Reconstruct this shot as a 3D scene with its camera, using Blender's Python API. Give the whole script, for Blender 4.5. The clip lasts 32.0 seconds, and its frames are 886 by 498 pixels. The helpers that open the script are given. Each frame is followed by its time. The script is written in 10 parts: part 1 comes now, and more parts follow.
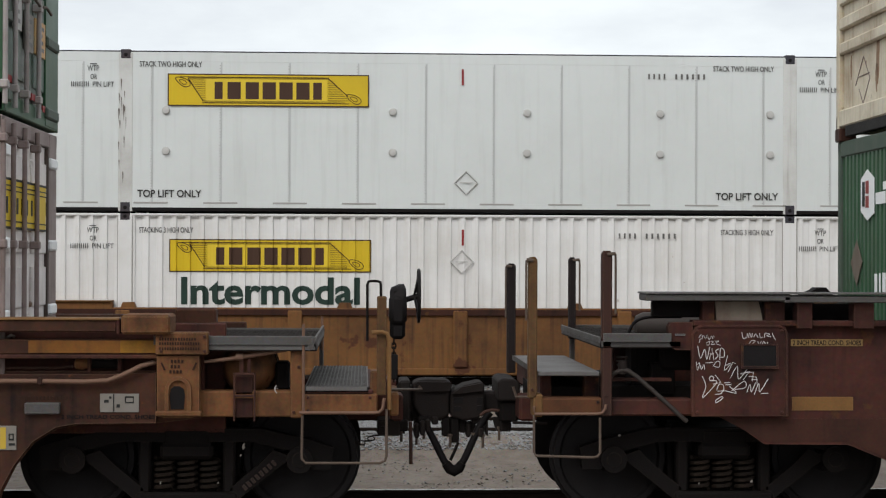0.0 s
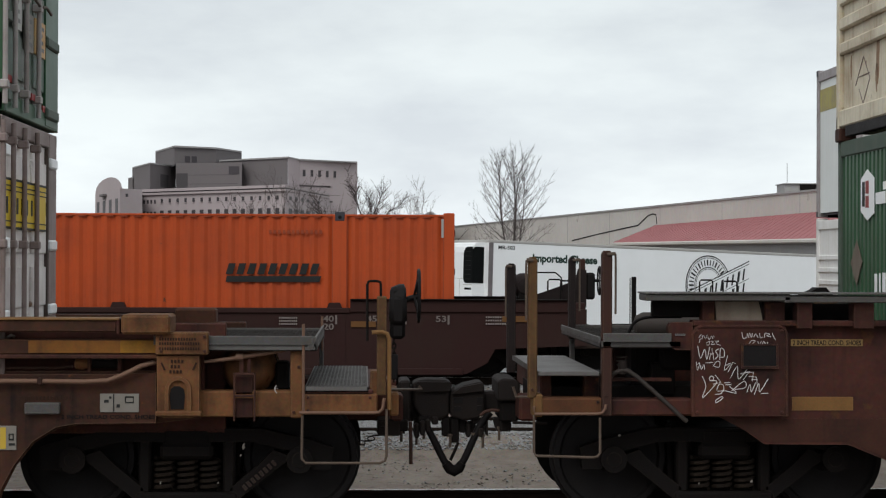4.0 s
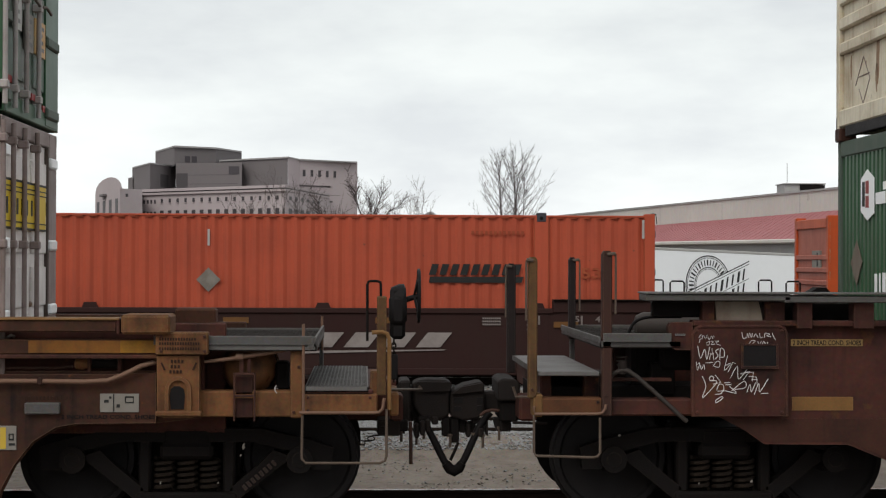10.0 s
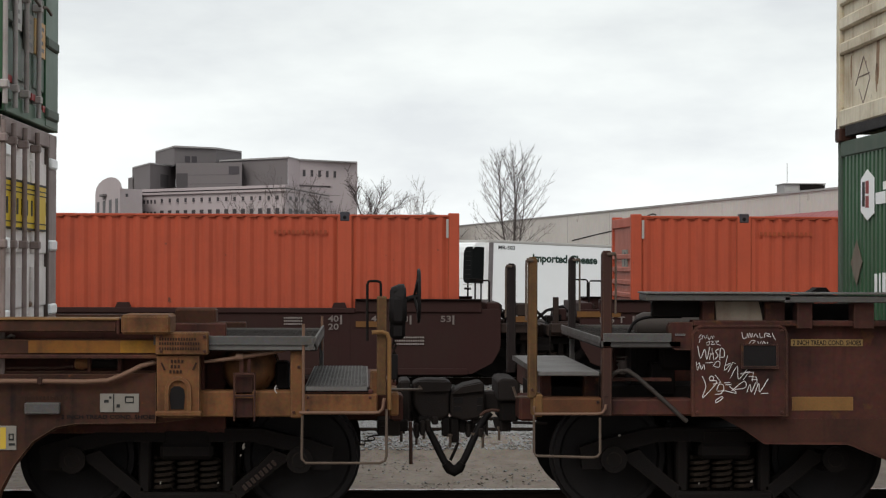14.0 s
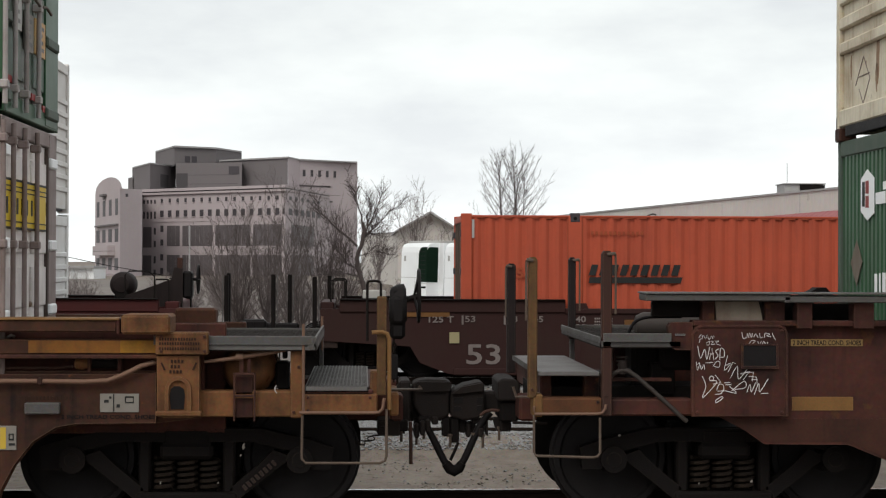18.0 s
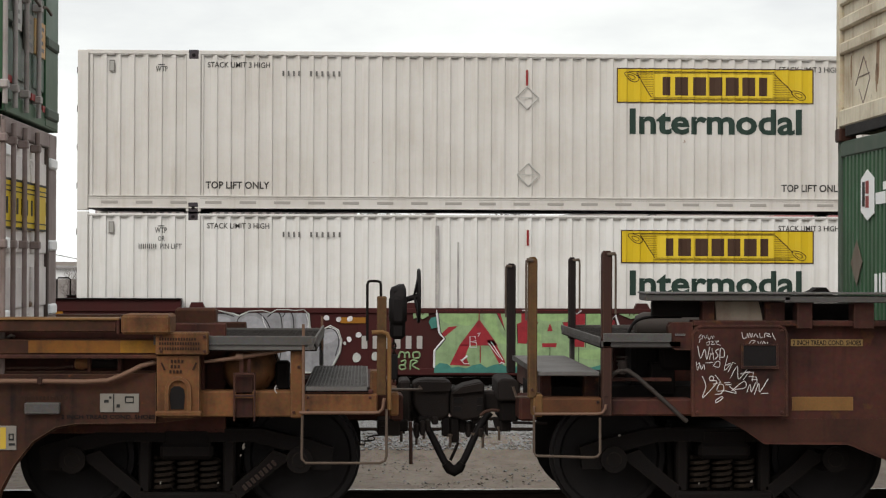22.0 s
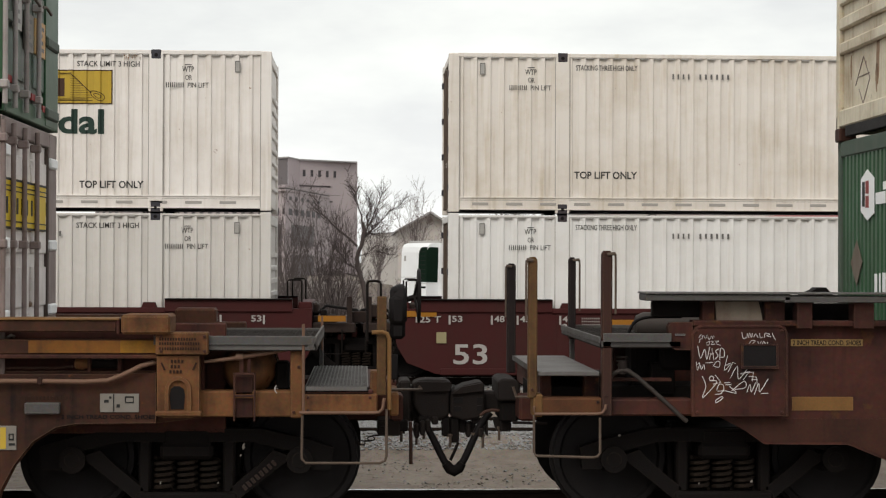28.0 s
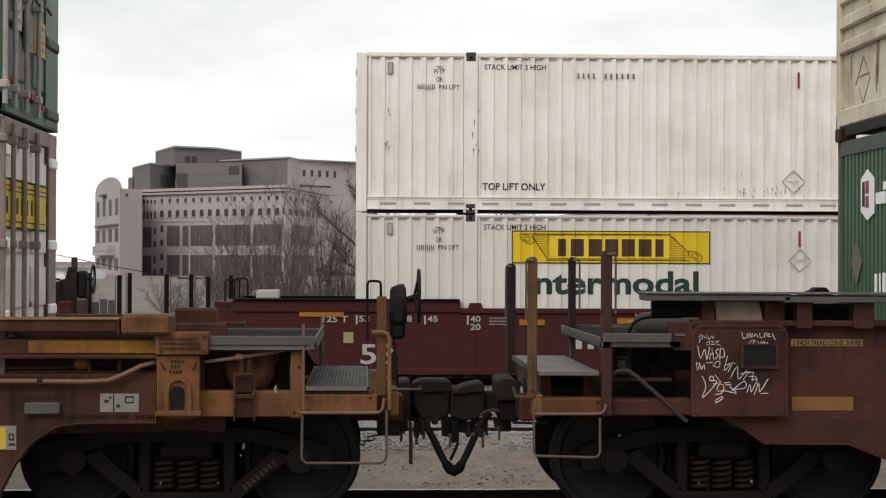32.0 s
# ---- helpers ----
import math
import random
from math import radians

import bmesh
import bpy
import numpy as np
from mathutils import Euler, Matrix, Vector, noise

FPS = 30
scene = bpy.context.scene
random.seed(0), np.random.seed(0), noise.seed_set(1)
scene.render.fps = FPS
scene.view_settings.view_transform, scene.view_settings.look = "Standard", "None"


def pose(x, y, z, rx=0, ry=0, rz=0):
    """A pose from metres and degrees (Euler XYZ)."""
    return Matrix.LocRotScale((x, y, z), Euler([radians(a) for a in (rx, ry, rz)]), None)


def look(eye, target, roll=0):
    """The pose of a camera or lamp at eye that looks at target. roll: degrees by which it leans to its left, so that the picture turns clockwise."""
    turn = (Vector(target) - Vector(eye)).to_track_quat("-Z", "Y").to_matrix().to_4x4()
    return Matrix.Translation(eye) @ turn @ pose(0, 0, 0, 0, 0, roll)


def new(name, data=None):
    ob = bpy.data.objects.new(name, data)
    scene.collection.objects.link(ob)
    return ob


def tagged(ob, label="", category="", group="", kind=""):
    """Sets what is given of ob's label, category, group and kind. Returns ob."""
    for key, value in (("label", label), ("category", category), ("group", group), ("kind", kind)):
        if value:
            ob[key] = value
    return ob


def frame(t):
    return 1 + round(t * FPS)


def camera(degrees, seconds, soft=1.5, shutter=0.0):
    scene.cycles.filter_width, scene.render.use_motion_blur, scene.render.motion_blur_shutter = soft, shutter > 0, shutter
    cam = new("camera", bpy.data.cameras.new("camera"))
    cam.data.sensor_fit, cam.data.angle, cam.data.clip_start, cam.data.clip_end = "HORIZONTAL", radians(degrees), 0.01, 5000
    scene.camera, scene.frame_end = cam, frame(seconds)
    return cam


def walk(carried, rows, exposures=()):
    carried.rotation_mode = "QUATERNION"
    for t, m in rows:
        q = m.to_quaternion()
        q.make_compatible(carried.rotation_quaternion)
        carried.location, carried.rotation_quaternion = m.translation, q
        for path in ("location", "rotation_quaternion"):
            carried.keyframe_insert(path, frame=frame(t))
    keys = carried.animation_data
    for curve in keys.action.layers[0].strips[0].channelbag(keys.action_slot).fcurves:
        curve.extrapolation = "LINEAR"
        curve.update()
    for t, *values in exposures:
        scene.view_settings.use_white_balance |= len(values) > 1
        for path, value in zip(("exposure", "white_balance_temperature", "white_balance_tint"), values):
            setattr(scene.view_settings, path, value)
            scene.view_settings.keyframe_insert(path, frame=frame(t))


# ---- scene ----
EYE = (0.0, 0.0, 2.14)
TRACK_NEAR, TRACK_MID, TRACK_FAR = 16.02, 23.75, 33.86   # track centre lines, metres from the camera
LENGTH = 32.0
cam = camera(27.915, LENGTH, soft=1.2)
STAND = look(EYE, (0.044731, 0.998999, 2.14 + 0.007193), 0.2215)
walk(cam, [(0.0, STAND), (LENGTH, STAND)], exposures=[(0.0, 0.25, 6450, 10), (1.0, 0.25, 6440, 10), (2.0, 0.26, 6420, 9), (3.0, 0.03, 6390, 8), (6.0, 0.04, 6510, 9), (10.0, 0.13, 6640, 9), (14.0, 0.16, 6650, 9), (17.0, 0.20, 6660, 9), (18.0, 0.23, 6670, 9), (19.0, 0.14, 6690, 10), (20.0, 0.15, 6730, 10), (22.5, 0.31, 6850, 10), (25.0, 0.16, 6940, 11), (28.0, 0.26, 6890, 10), (29.0, 0.11, 6870, 10), (30.0, 0.14, 6870, 10), (31.0, 0.24, 6860, 10), (LENGTH, 0.28, 6840, 10)])

# ---- light: an overcast winter day ----
SUN_EL, SUN_AZ = radians(42), radians(205)     # veiled sun high behind the camera
world = bpy.data.worlds.new("overcast_sky")
scene.world = world
world.use_nodes = True
wn, wl = world.node_tree.nodes, world.node_tree.links
wn.clear()
w_out = wn.new("ShaderNodeOutputWorld")
w_bg = wn.new("ShaderNodeBackground")
w_sky = wn.new("ShaderNodeTexSky")
w_sky.sky_type, w_sky.sun_disc = "NISHITA", False
w_sky.sun_elevation, w_sky.sun_rotation = SUN_EL, SUN_AZ
w_sky.air_density, w_sky.dust_density = 1.0, 2.0
w_co = wn.new("ShaderNodeTexCoord")
w_map = wn.new("ShaderNodeMapping")
w_map.inputs["Scale"].default_value = (3.0, 3.0, 9.0)
w_noise = wn.new("ShaderNodeTexNoise")
w_noise.inputs["Scale"].default_value = 1.4
w_noise.inputs["Detail"].default_value = 6.0
w_noise.inputs["Roughness"].default_value = 0.55
w_ramp = wn.new("ShaderNodeValToRGB")
w_ramp.color_ramp.elements[0].position, w_ramp.color_ramp.elements[0].color = 0.36, (7.0, 7.35, 7.75, 1)
w_ramp.color_ramp.elements[1].position, w_ramp.color_ramp.elements[1].color = 0.60, (8.95, 9.4, 9.5, 1)
w_mix = wn.new("ShaderNodeMixRGB")
w_mix.inputs["Fac"].default_value = 0.93
wl.new(w_co.outputs["Generated"], w_map.inputs["Vector"])
wl.new(w_map.outputs["Vector"], w_noise.inputs["Vector"])
wl.new(w_noise.outputs["Fac"], w_ramp.inputs["Fac"])
wl.new(w_sky.outputs["Color"], w_mix.inputs["Color1"])
wl.new(w_ramp.outputs["Color"], w_mix.inputs["Color2"])
w_sep = wn.new("ShaderNodeSeparateXYZ")
w_rise = wn.new("ShaderNodeMapRange")        # the cloud sheet is thinner and paler low down
w_rise.inputs["From Min"].default_value, w_rise.inputs["From Max"].default_value = 0.015, 0.13
w_rise.inputs["To Min"].default_value, w_rise.inputs["To Max"].default_value = 1.16, 0.94
w_mul = wn.new("ShaderNodeVectorMath")
w_mul.operation = "SCALE"
wl.new(w_co.outputs["Generated"], w_sep.inputs["Vector"])
wl.new(w_sep.outputs["Z"], w_rise.inputs["Value"])
wl.new(w_mix.outputs["Color"], w_mul.inputs["Vector"])
wl.new(w_rise.outputs["Result"], w_mul.inputs["Scale"])
wl.new(w_mul.outputs["Vector"], w_bg.inputs["Color"])
wl.new(w_bg.outputs["Background"], w_out.inputs["Surface"])
w_bg.inputs["Strength"].default_value = 0.1
sun = new("sun", bpy.data.lights.new("sun", "SUN"))
sun.data.energy, sun.data.angle, sun.data.color = 1.3, radians(30), (1.0, 0.97, 0.92)
sun.matrix_world = look((math.sin(SUN_AZ) * 50, math.cos(SUN_AZ) * 50, math.tan(SUN_EL) * 50), (0, 0, 0))


# ---- materials ----
def material(name, base, rough=0.6, metal=0.0, dirt=(0.05, 0.04, 0.03), amount=0.35, scale=1.5, grain=0.15, bump=0.15, streak=0.0, island=0.0, gloss=0.3, edge=None, spots=None):
    """Paint, metal or stone: base colour, large stains of dirt, fine grain, relief, vertical streaks, worn edges and rust spots."""
    m = bpy.data.materials.new(name)
    m.use_nodes = True
    n, l = m.node_tree.nodes, m.node_tree.links
    b = n["Principled BSDF"]
    co = n.new("ShaderNodeTexCoord")
    big = n.new("ShaderNodeTexNoise")
    big.inputs["Scale"].default_value, big.inputs["Detail"].default_value, big.inputs["Roughness"].default_value = scale, 8, 0.65
    l.new(co.outputs["Object"], big.inputs["Vector"])
    ramp = n.new("ShaderNodeValToRGB")
    ramp.color_ramp.elements[0].position, ramp.color_ramp.elements[1].position = 0.42, 0.75
    l.new(big.outputs["Fac"], ramp.inputs["Fac"])
    fine = n.new("ShaderNodeTexNoise")
    fine.inputs["Scale"].default_value, fine.inputs["Detail"].default_value = scale * 22, 4
    l.new(co.outputs["Object"], fine.inputs["Vector"])
    fac = n.new("ShaderNodeMath")
    fac.operation, fac.inputs[1].default_value = "MULTIPLY", amount
    l.new(ramp.outputs["Color"], fac.inputs[0])
    last = fac.outputs[0]
    if streak:
        mp = n.new("ShaderNodeMapping")
        mp.inputs["Scale"].default_value = (7.0, 7.0, 0.35)
        l.new(co.outputs["Object"], mp.inputs["Vector"])
        st = n.new("ShaderNodeTexNoise")
        st.inputs["Scale"].default_value, st.inputs["Detail"].default_value = 1.6, 6
        l.new(mp.outputs["Vector"], st.inputs["Vector"])
        r2 = n.new("ShaderNodeValToRGB")
        r2.color_ramp.elements[0].position, r2.color_ramp.elements[1].position = 0.52, 0.8
        l.new(st.outputs["Fac"], r2.inputs["Fac"])
        s2 = n.new("ShaderNodeMath")
        s2.operation, s2.inputs[1].default_value = "MULTIPLY_ADD", streak
        l.new(r2.outputs["Color"], s2.inputs[0])
        l.new(last, s2.inputs[2])
        s2.use_clamp = True
        last = s2.outputs[0]
    mix = n.new("ShaderNodeMixRGB")
    mix.inputs["Color1"].default_value, mix.inputs["Color2"].default_value = (*base, 1), (*dirt, 1)
    l.new(last, mix.inputs["Fac"])
    paint = mix.outputs["Color"]
    if spots:
        speck = n.new("ShaderNodeTexNoise")
        speck.inputs["Scale"].default_value, speck.inputs["Detail"].default_value, speck.inputs["Roughness"].default_value = spots[1], 5, 0.6
        l.new(co.outputs["Object"], speck.inputs["Vector"])
        sr = n.new("ShaderNodeValToRGB")
        sr.color_ramp.elements[0].position, sr.color_ramp.elements[1].position = spots[2], spots[2] + 0.05
        l.new(speck.outputs["Fac"], sr.inputs["Fac"])
        sm = n.new("ShaderNodeMixRGB")
        sm.inputs["Color2"].default_value = (*spots[0], 1)
        l.new(sr.outputs["Color"], sm.inputs["Fac"])
        l.new(paint, sm.inputs["Color1"])
        paint = sm.outputs["Color"]
    if edge:
        bv = n.new("ShaderNodeBevel")
        bv.samples, bv.inputs["Radius"].default_value = 4, 0.012
        geo = n.new("ShaderNodeNewGeometry")
        dot = n.new("ShaderNodeVectorMath")
        dot.operation = "DOT_PRODUCT"
        l.new(bv.outputs["Normal"], dot.inputs[0])
        l.new(geo.outputs["Normal"], dot.inputs[1])
        er = n.new("ShaderNodeMapRange")
        er.inputs["From Min"].default_value, er.inputs["From Max"].default_value = 0.995, 0.80
        l.new(dot.outputs["Value"], er.inputs["Value"])
        chip = n.new("ShaderNodeMath")
        chip.operation = "MULTIPLY"
        l.new(er.outputs["Result"], chip.inputs[0])
        l.new(fine.outputs["Fac"], chip.inputs[1])
        em = n.new("ShaderNodeMixRGB")
        em.inputs["Color2"].default_value = (*edge, 1)
        l.new(chip.outputs[0], em.inputs["Fac"])
        l.new(paint, em.inputs["Color1"])
        paint = em.outputs["Color"]
    g = n.new("ShaderNodeMixRGB")
    g.blend_type, g.inputs["Fac"].default_value = "OVERLAY", grain
    l.new(paint, g.inputs["Color1"])
    l.new(fine.outputs["Color"], g.inputs["Color2"])
    hue = n.new("ShaderNodeHueSaturation")
    hue.inputs["Saturation"].default_value = 1.0
    l.new(g.outputs["Color"], hue.inputs["Color"])
    if island:
        info = n.new("ShaderNodeObjectInfo")
        rng = n.new("ShaderNodeMapRange")
        rng.inputs["To Min"].default_value, rng.inputs["To Max"].default_value = 1 - island, 1 + island
        l.new(info.outputs["Random"], rng.inputs["Value"])
        l.new(rng.outputs["Result"], hue.inputs["Value"])
    l.new(hue.outputs["Color"], b.inputs["Base Color"])
    rr = n.new("ShaderNodeMapRange")
    rr.inputs["To Min"].default_value, rr.inputs["To Max"].default_value = max(0.05, rough - 0.12), min(1.0, rough + 0.15)
    l.new(big.outputs["Fac"], rr.inputs["Value"])
    l.new(rr.outputs["Result"], b.inputs["Roughness"])
    b.inputs["Metallic"].default_value, b.inputs["Specular IOR Level"].default_value = metal, gloss
    if bump:
        bp = n.new("ShaderNodeBump")
        bp.inputs["Strength"].default_value, bp.inputs["Distance"].default_value = bump, 0.01
        l.new(fine.outputs["Fac"], bp.inputs["Height"])
        l.new(bp.outputs["Normal"], b.inputs["Normal"])
    return m


RUST = (0.12, 0.05, 0.025)
M = {}
M["white_box"] = material("white_container_paint", (0.72, 0.71, 0.70), 0.5, 0, (0.46, 0.42, 0.37), 0.40, 0.9, 0.06, 0.05, 0.35, spots=((0.22, 0.11, 0.055), 5.0, 0.735))
M["cream_box"] = material("cream_container_paint", (0.72, 0.672, 0.625), 0.5, 0, (0.40, 0.31, 0.20), 0.45, 0.9, 0.06, 0.05, 0.45, spots=((0.20, 0.09, 0.04), 5.0, 0.715))
M["pale_box"] = material("pale_panel_paint", (0.65, 0.672, 0.662), 0.45, 0, (0.45, 0.45, 0.43), 0.25, 0.5, 0.05, 0.03, 0.25)
M["orange_box"] = material("orange_container_paint", (0.42, 0.062, 0.011), 0.5, 0, (0.20, 0.036, 0.014), 0.50, 0.9, 0.08, 0.05, 0.45, spots=((0.12, 0.035, 0.02), 5.0, 0.725))
M["red_box"] = material("faded_orange_container_paint", (0.385, 0.067, 0.031), 0.55, 0, (0.23, 0.044, 0.024), 0.50, 0.9, 0.08, 0.05, 0.50, spots=((0.13, 0.04, 0.025), 5.0, 0.71))
M["green_box"] = material("green_container_paint", (0.018, 0.072, 0.030), 0.45, 0, (0.035, 0.045, 0.03), 0.45, 1.3, 0.10, 0.05, 0.35)
M["cream_near"] = material("weathered_cream_paint", (0.62, 0.56, 0.44), 0.6, 0, (0.26, 0.17, 0.09), 0.65, 1.8, 0.15, 0.1, 0.55, spots=((0.17, 0.09, 0.045), 5.0, 0.67), edge=(0.36, 0.28, 0.18))
M["car_maroon"] = material("maroon_car_paint", (0.052, 0.0125, 0.0125), 0.6, 0, (0.035, 0.02, 0.016), 0.55, 0.9, 0.12, 0.1, 0.25, gloss=0.12)
M["car_dark"] = material("dark_brown_car_paint", (0.030, 0.0125, 0.0115), 0.6, 0, (0.03, 0.02, 0.016), 0.5, 0.9, 0.12, 0.1, 0.25, gloss=0.12)
M["car_tan"] = material("tan_car_paint", (0.170, 0.078, 0.027), 0.65, 0, (0.055, 0.028, 0.017), 0.85, 0.8, 0.2, 0.15, 0.65, gloss=0.15, spots=((0.075, 0.030, 0.016), 2.2, 0.60))
M["near_tan"] = material("dirty_tan_car_paint", (0.064, 0.0265, 0.0162), 0.7, 0, (0.016, 0.0098, 0.0082), 1.0, 1.2, 0.35, 0.2, 0.55, gloss=0.12, edge=(0.20, 0.12, 0.075), spots=((0.11, 0.04, 0.016), 7.0, 0.66))
M["near_brown"] = material("dirty_brown_car_paint", (0.064, 0.0225, 0.0165), 0.7, 0, (0.013, 0.008, 0.0075), 1.0, 1.2, 0.35, 0.2, 0.5, gloss=0.12, edge=(0.13, 0.075, 0.055), spots=((0.070, 0.028, 0.014), 4.0, 0.60))
M["rusty"] = material("rusty_orange_steel", (0.092, 0.038, 0.018), 0.75, 0, (0.045, 0.022, 0.014), 0.85, 4.0, 0.35, 0.25, 0.4, gloss=0.12, edge=(0.20, 0.10, 0.05))
M["post_brown"] = material("dark_red_brown_steel", (0.045, 0.020, 0.015), 0.65, 0, (0.03, 0.02, 0.018), 0.6, 3.0, 0.3, 0.2, 0.4, gloss=0.12, edge=(0.14, 0.085, 0.06))
M["iron"] = material("black_grimy_iron", (0.0100, 0.0086, 0.0084), 0.75, 0.2, (0.0120, 0.0090, 0.0080), 0.7, 3.0, 0.4, 0.3, gloss=0.05, edge=(0.035, 0.027, 0.022))
M["joint_steel"] = material("brown_black_joint_steel", (0.027, 0.0185, 0.0165), 0.7, 0.1, (0.045, 0.030, 0.024), 0.7, 3.0, 0.35, 0.25, gloss=0.10, edge=(0.070, 0.052, 0.045))
M["grease"] = material("black_grease", (0.0140, 0.0125, 0.0128), 0.55, 0.2, (0.011, 0.009, 0.008), 0.5, 4.0, 0.3, 0.25, gloss=0.06)
M["galv"] = material("galvanised_grating", (0.112, 0.105, 0.102), 0.65, 0.1, (0.07, 0.06, 0.055), 0.6, 3.0, 0.25, 0.2, gloss=0.3)
M["dull_galv"] = material("grimy_galvanised_frame", (0.068, 0.062, 0.060), 0.65, 0.1, (0.040, 0.034, 0.031), 0.7, 3.0, 0.25, 0.2, gloss=0.25)
M["steel_grey"] = material("grey_weathered_steel", (0.080, 0.077, 0.076), 0.65, 0.2, (0.06, 0.045, 0.036), 0.75, 2.5, 0.3, 0.2, 0.3, gloss=0.2, edge=(0.24, 0.23, 0.22))
M["rail"] = material("rail_side_rust", (0.02, 0.013, 0.01), 0.8, 0.2, (0.03, 0.02, 0.016), 0.5, 3.0, 0.2, 0.2, gloss=0.1)
M["rail_top"] = material("polished_rail_head", (0.55, 0.54, 0.53), 0.25, 1.0, (0.3, 0.27, 0.25), 0.3, 6.0, 0.1, 0.02)
M["yellow"] = material("yellow_sign_paint", (0.62, 0.43, 0.012), 0.5, 0, (0.35, 0.26, 0.05), 0.25, 1.0, 0.06, 0.02)
M["pale_yellow"] = material("light_yellow_sign_paint", (0.70, 0.50, 0.030), 0.5, 0, (0.4, 0.3, 0.06), 0.2, 1.0, 0.06, 0.02)
M["old_yellow"] = material("faded_gold_sign_paint", (0.46, 0.31, 0.035), 0.55, 0, (0.3, 0.22, 0.06), 0.35, 1.0, 0.08, 0.02)
M["black"] = material("black_lettering", (0.012, 0.012, 0.012), 0.6, 0, (0.04, 0.04, 0.04), 0.2, 2.0, 0.05, 0.0)
M["ink_brown"] = material("brown_black_lettering", (0.05, 0.022, 0.012), 0.6, 0, (0.10, 0.05, 0.03), 0.2, 2.0, 0.05, 0.0)
M["word_green"] = material("green_lettering", (0.014, 0.034, 0.026), 0.55, 0, (0.02, 0.06, 0.04), 0.2, 2.0, 0.05, 0.0)
M["letter_white"] = material("dull_white_lettering", (0.36, 0.34, 0.33), 0.6, 0, (0.25, 0.2, 0.18), 0.4, 3.0, 0.1, 0.0)
M["clean_white"] = material("clean_white_paint", (0.80, 0.81, 0.82), 0.4, 0, (0.6, 0.6, 0.58), 0.2, 0.8, 0.03, 0.02)
M["marker_red"] = material("red_marker_paint", (0.25, 0.02, 0.02), 0.5, 0, (0.12, 0.03, 0.02), 0.3, 2.0, 0.05, 0.0)
M["marker_grey"] = material("grey_decal", (0.36, 0.35, 0.33), 0.5, 0, (0.25, 0.22, 0.2), 0.3, 2.0, 0.05, 0.0)
M["stripe"] = material("yellow_orange_reflector", (0.30, 0.125, 0.012), 0.45, 0, (0.2, 0.08, 0.03), 0.6, 2.0, 0.1, 0.0, gloss=0.2)
M["dull_ochre"] = material("ochre_patch_paint", (0.165, 0.083, 0.028), 0.65, 0, (0.07, 0.036, 0.02), 0.7, 3.0, 0.25, 0.1, 0.3, gloss=0.15, edge=(0.24, 0.15, 0.08))
M["post_dark"] = material("dark_casting", (0.045, 0.045, 0.055), 0.6, 0.3, RUST, 0.35, 4.0, 0.15, 0.1)
M["chalk"] = material("white_scrawl_paint", (0.62, 0.60, 0.60), 0.7, 0, (0.4, 0.35, 0.33), 0.3, 4.0, 0.1, 0.0)
M["near_ochre"] = material("pale_ochre_car_paint", (0.160, 0.070, 0.029), 0.7, 0, (0.026, 0.014, 0.010), 1.0, 1.7, 0.3, 0.2, 0.5, gloss=0.12, edge=(0.25, 0.16, 0.09), spots=((0.10, 0.034, 0.014), 7.0, 0.66))
M["green_dusty"] = material("dusty_green_door_paint", (0.105, 0.145, 0.120), 0.6, 0, (0.27, 0.265, 0.250), 0.8, 2.2, 0.25, 0.1, 0.6, gloss=0.2, spots=((0.03, 0.05, 0.035), 4.0, 0.60))
M["green_faded"] = material("faded_grey_green_frame_paint", (0.052, 0.078, 0.058), 0.6, 0, (0.11, 0.115, 0.10), 0.6, 2.2, 0.2, 0.1, 0.5, gloss=0.2)
M["mauve_steel"] = material("mauve_grey_worn_steel", (0.270, 0.215, 0.205), 0.6, 0.1, (0.15, 0.115, 0.105), 0.6, 3.0, 0.2, 0.1, 0.5, gloss=0.2, edge=(0.34, 0.29, 0.27))
M["bright_rod"] = material("pale_grey_lock_rod", (0.34, 0.31, 0.30), 0.55, 0.1, (0.18, 0.145, 0.13), 0.6, 4.0, 0.2, 0.1, 0.4, gloss=0.25)
M["label_orange"] = material("faded_orange_label", (0.52, 0.30, 0.12), 0.6, 0, (0.40, 0.33, 0.22), 0.5, 5.0, 0.15, 0.0)
M["door_gasket"] = material("brown_black_door_seal", (0.060, 0.042, 0.036), 0.7, 0, (0.10, 0.075, 0.06), 0.6, 4.0, 0.2, 0.1, 0.4)
M["coupler_iron"] = material("brown_black_casting", (0.0165, 0.0132, 0.0125), 0.75, 0.1, (0.018, 0.0120, 0.0092), 0.7, 5.0, 0.35, 0.3, gloss=0.10, edge=(0.045, 0.037, 0.032))
M["rust_stain"] = material("brown_rust_stain", (0.24, 0.14, 0.085), 0.8, 0, (0.36, 0.27, 0.19), 0.8, 9.0, 0.3, 0.1, 0.4)
M["dark_end"] = material("rusted_grey_end_wall", (0.075, 0.050, 0.045), 0.7, 0, (0.13, 0.045, 0.03), 0.7, 2.0, 0.2, 0.1, 0.5)
M["ink_grey"] = material("worn_grey_lettering", (0.11, 0.105, 0.10), 0.6, 0, (0.3, 0.28, 0.27), 0.5, 6.0, 0.1, 0.0)
M["worn_patch"] = material("purplish_grey_worn_paint", (0.30, 0.28, 0.28), 0.6, 0, (0.60, 0.58, 0.54), 0.8, 3.0, 0.15, 0.0, 0.6)
M["notice_ochre"] = material("notice_strip_ochre", (0.26, 0.165, 0.065), 0.65, 0, (0.13, 0.075, 0.035), 0.7, 5.0, 0.25, 0.1, 0.3, gloss=0.15)
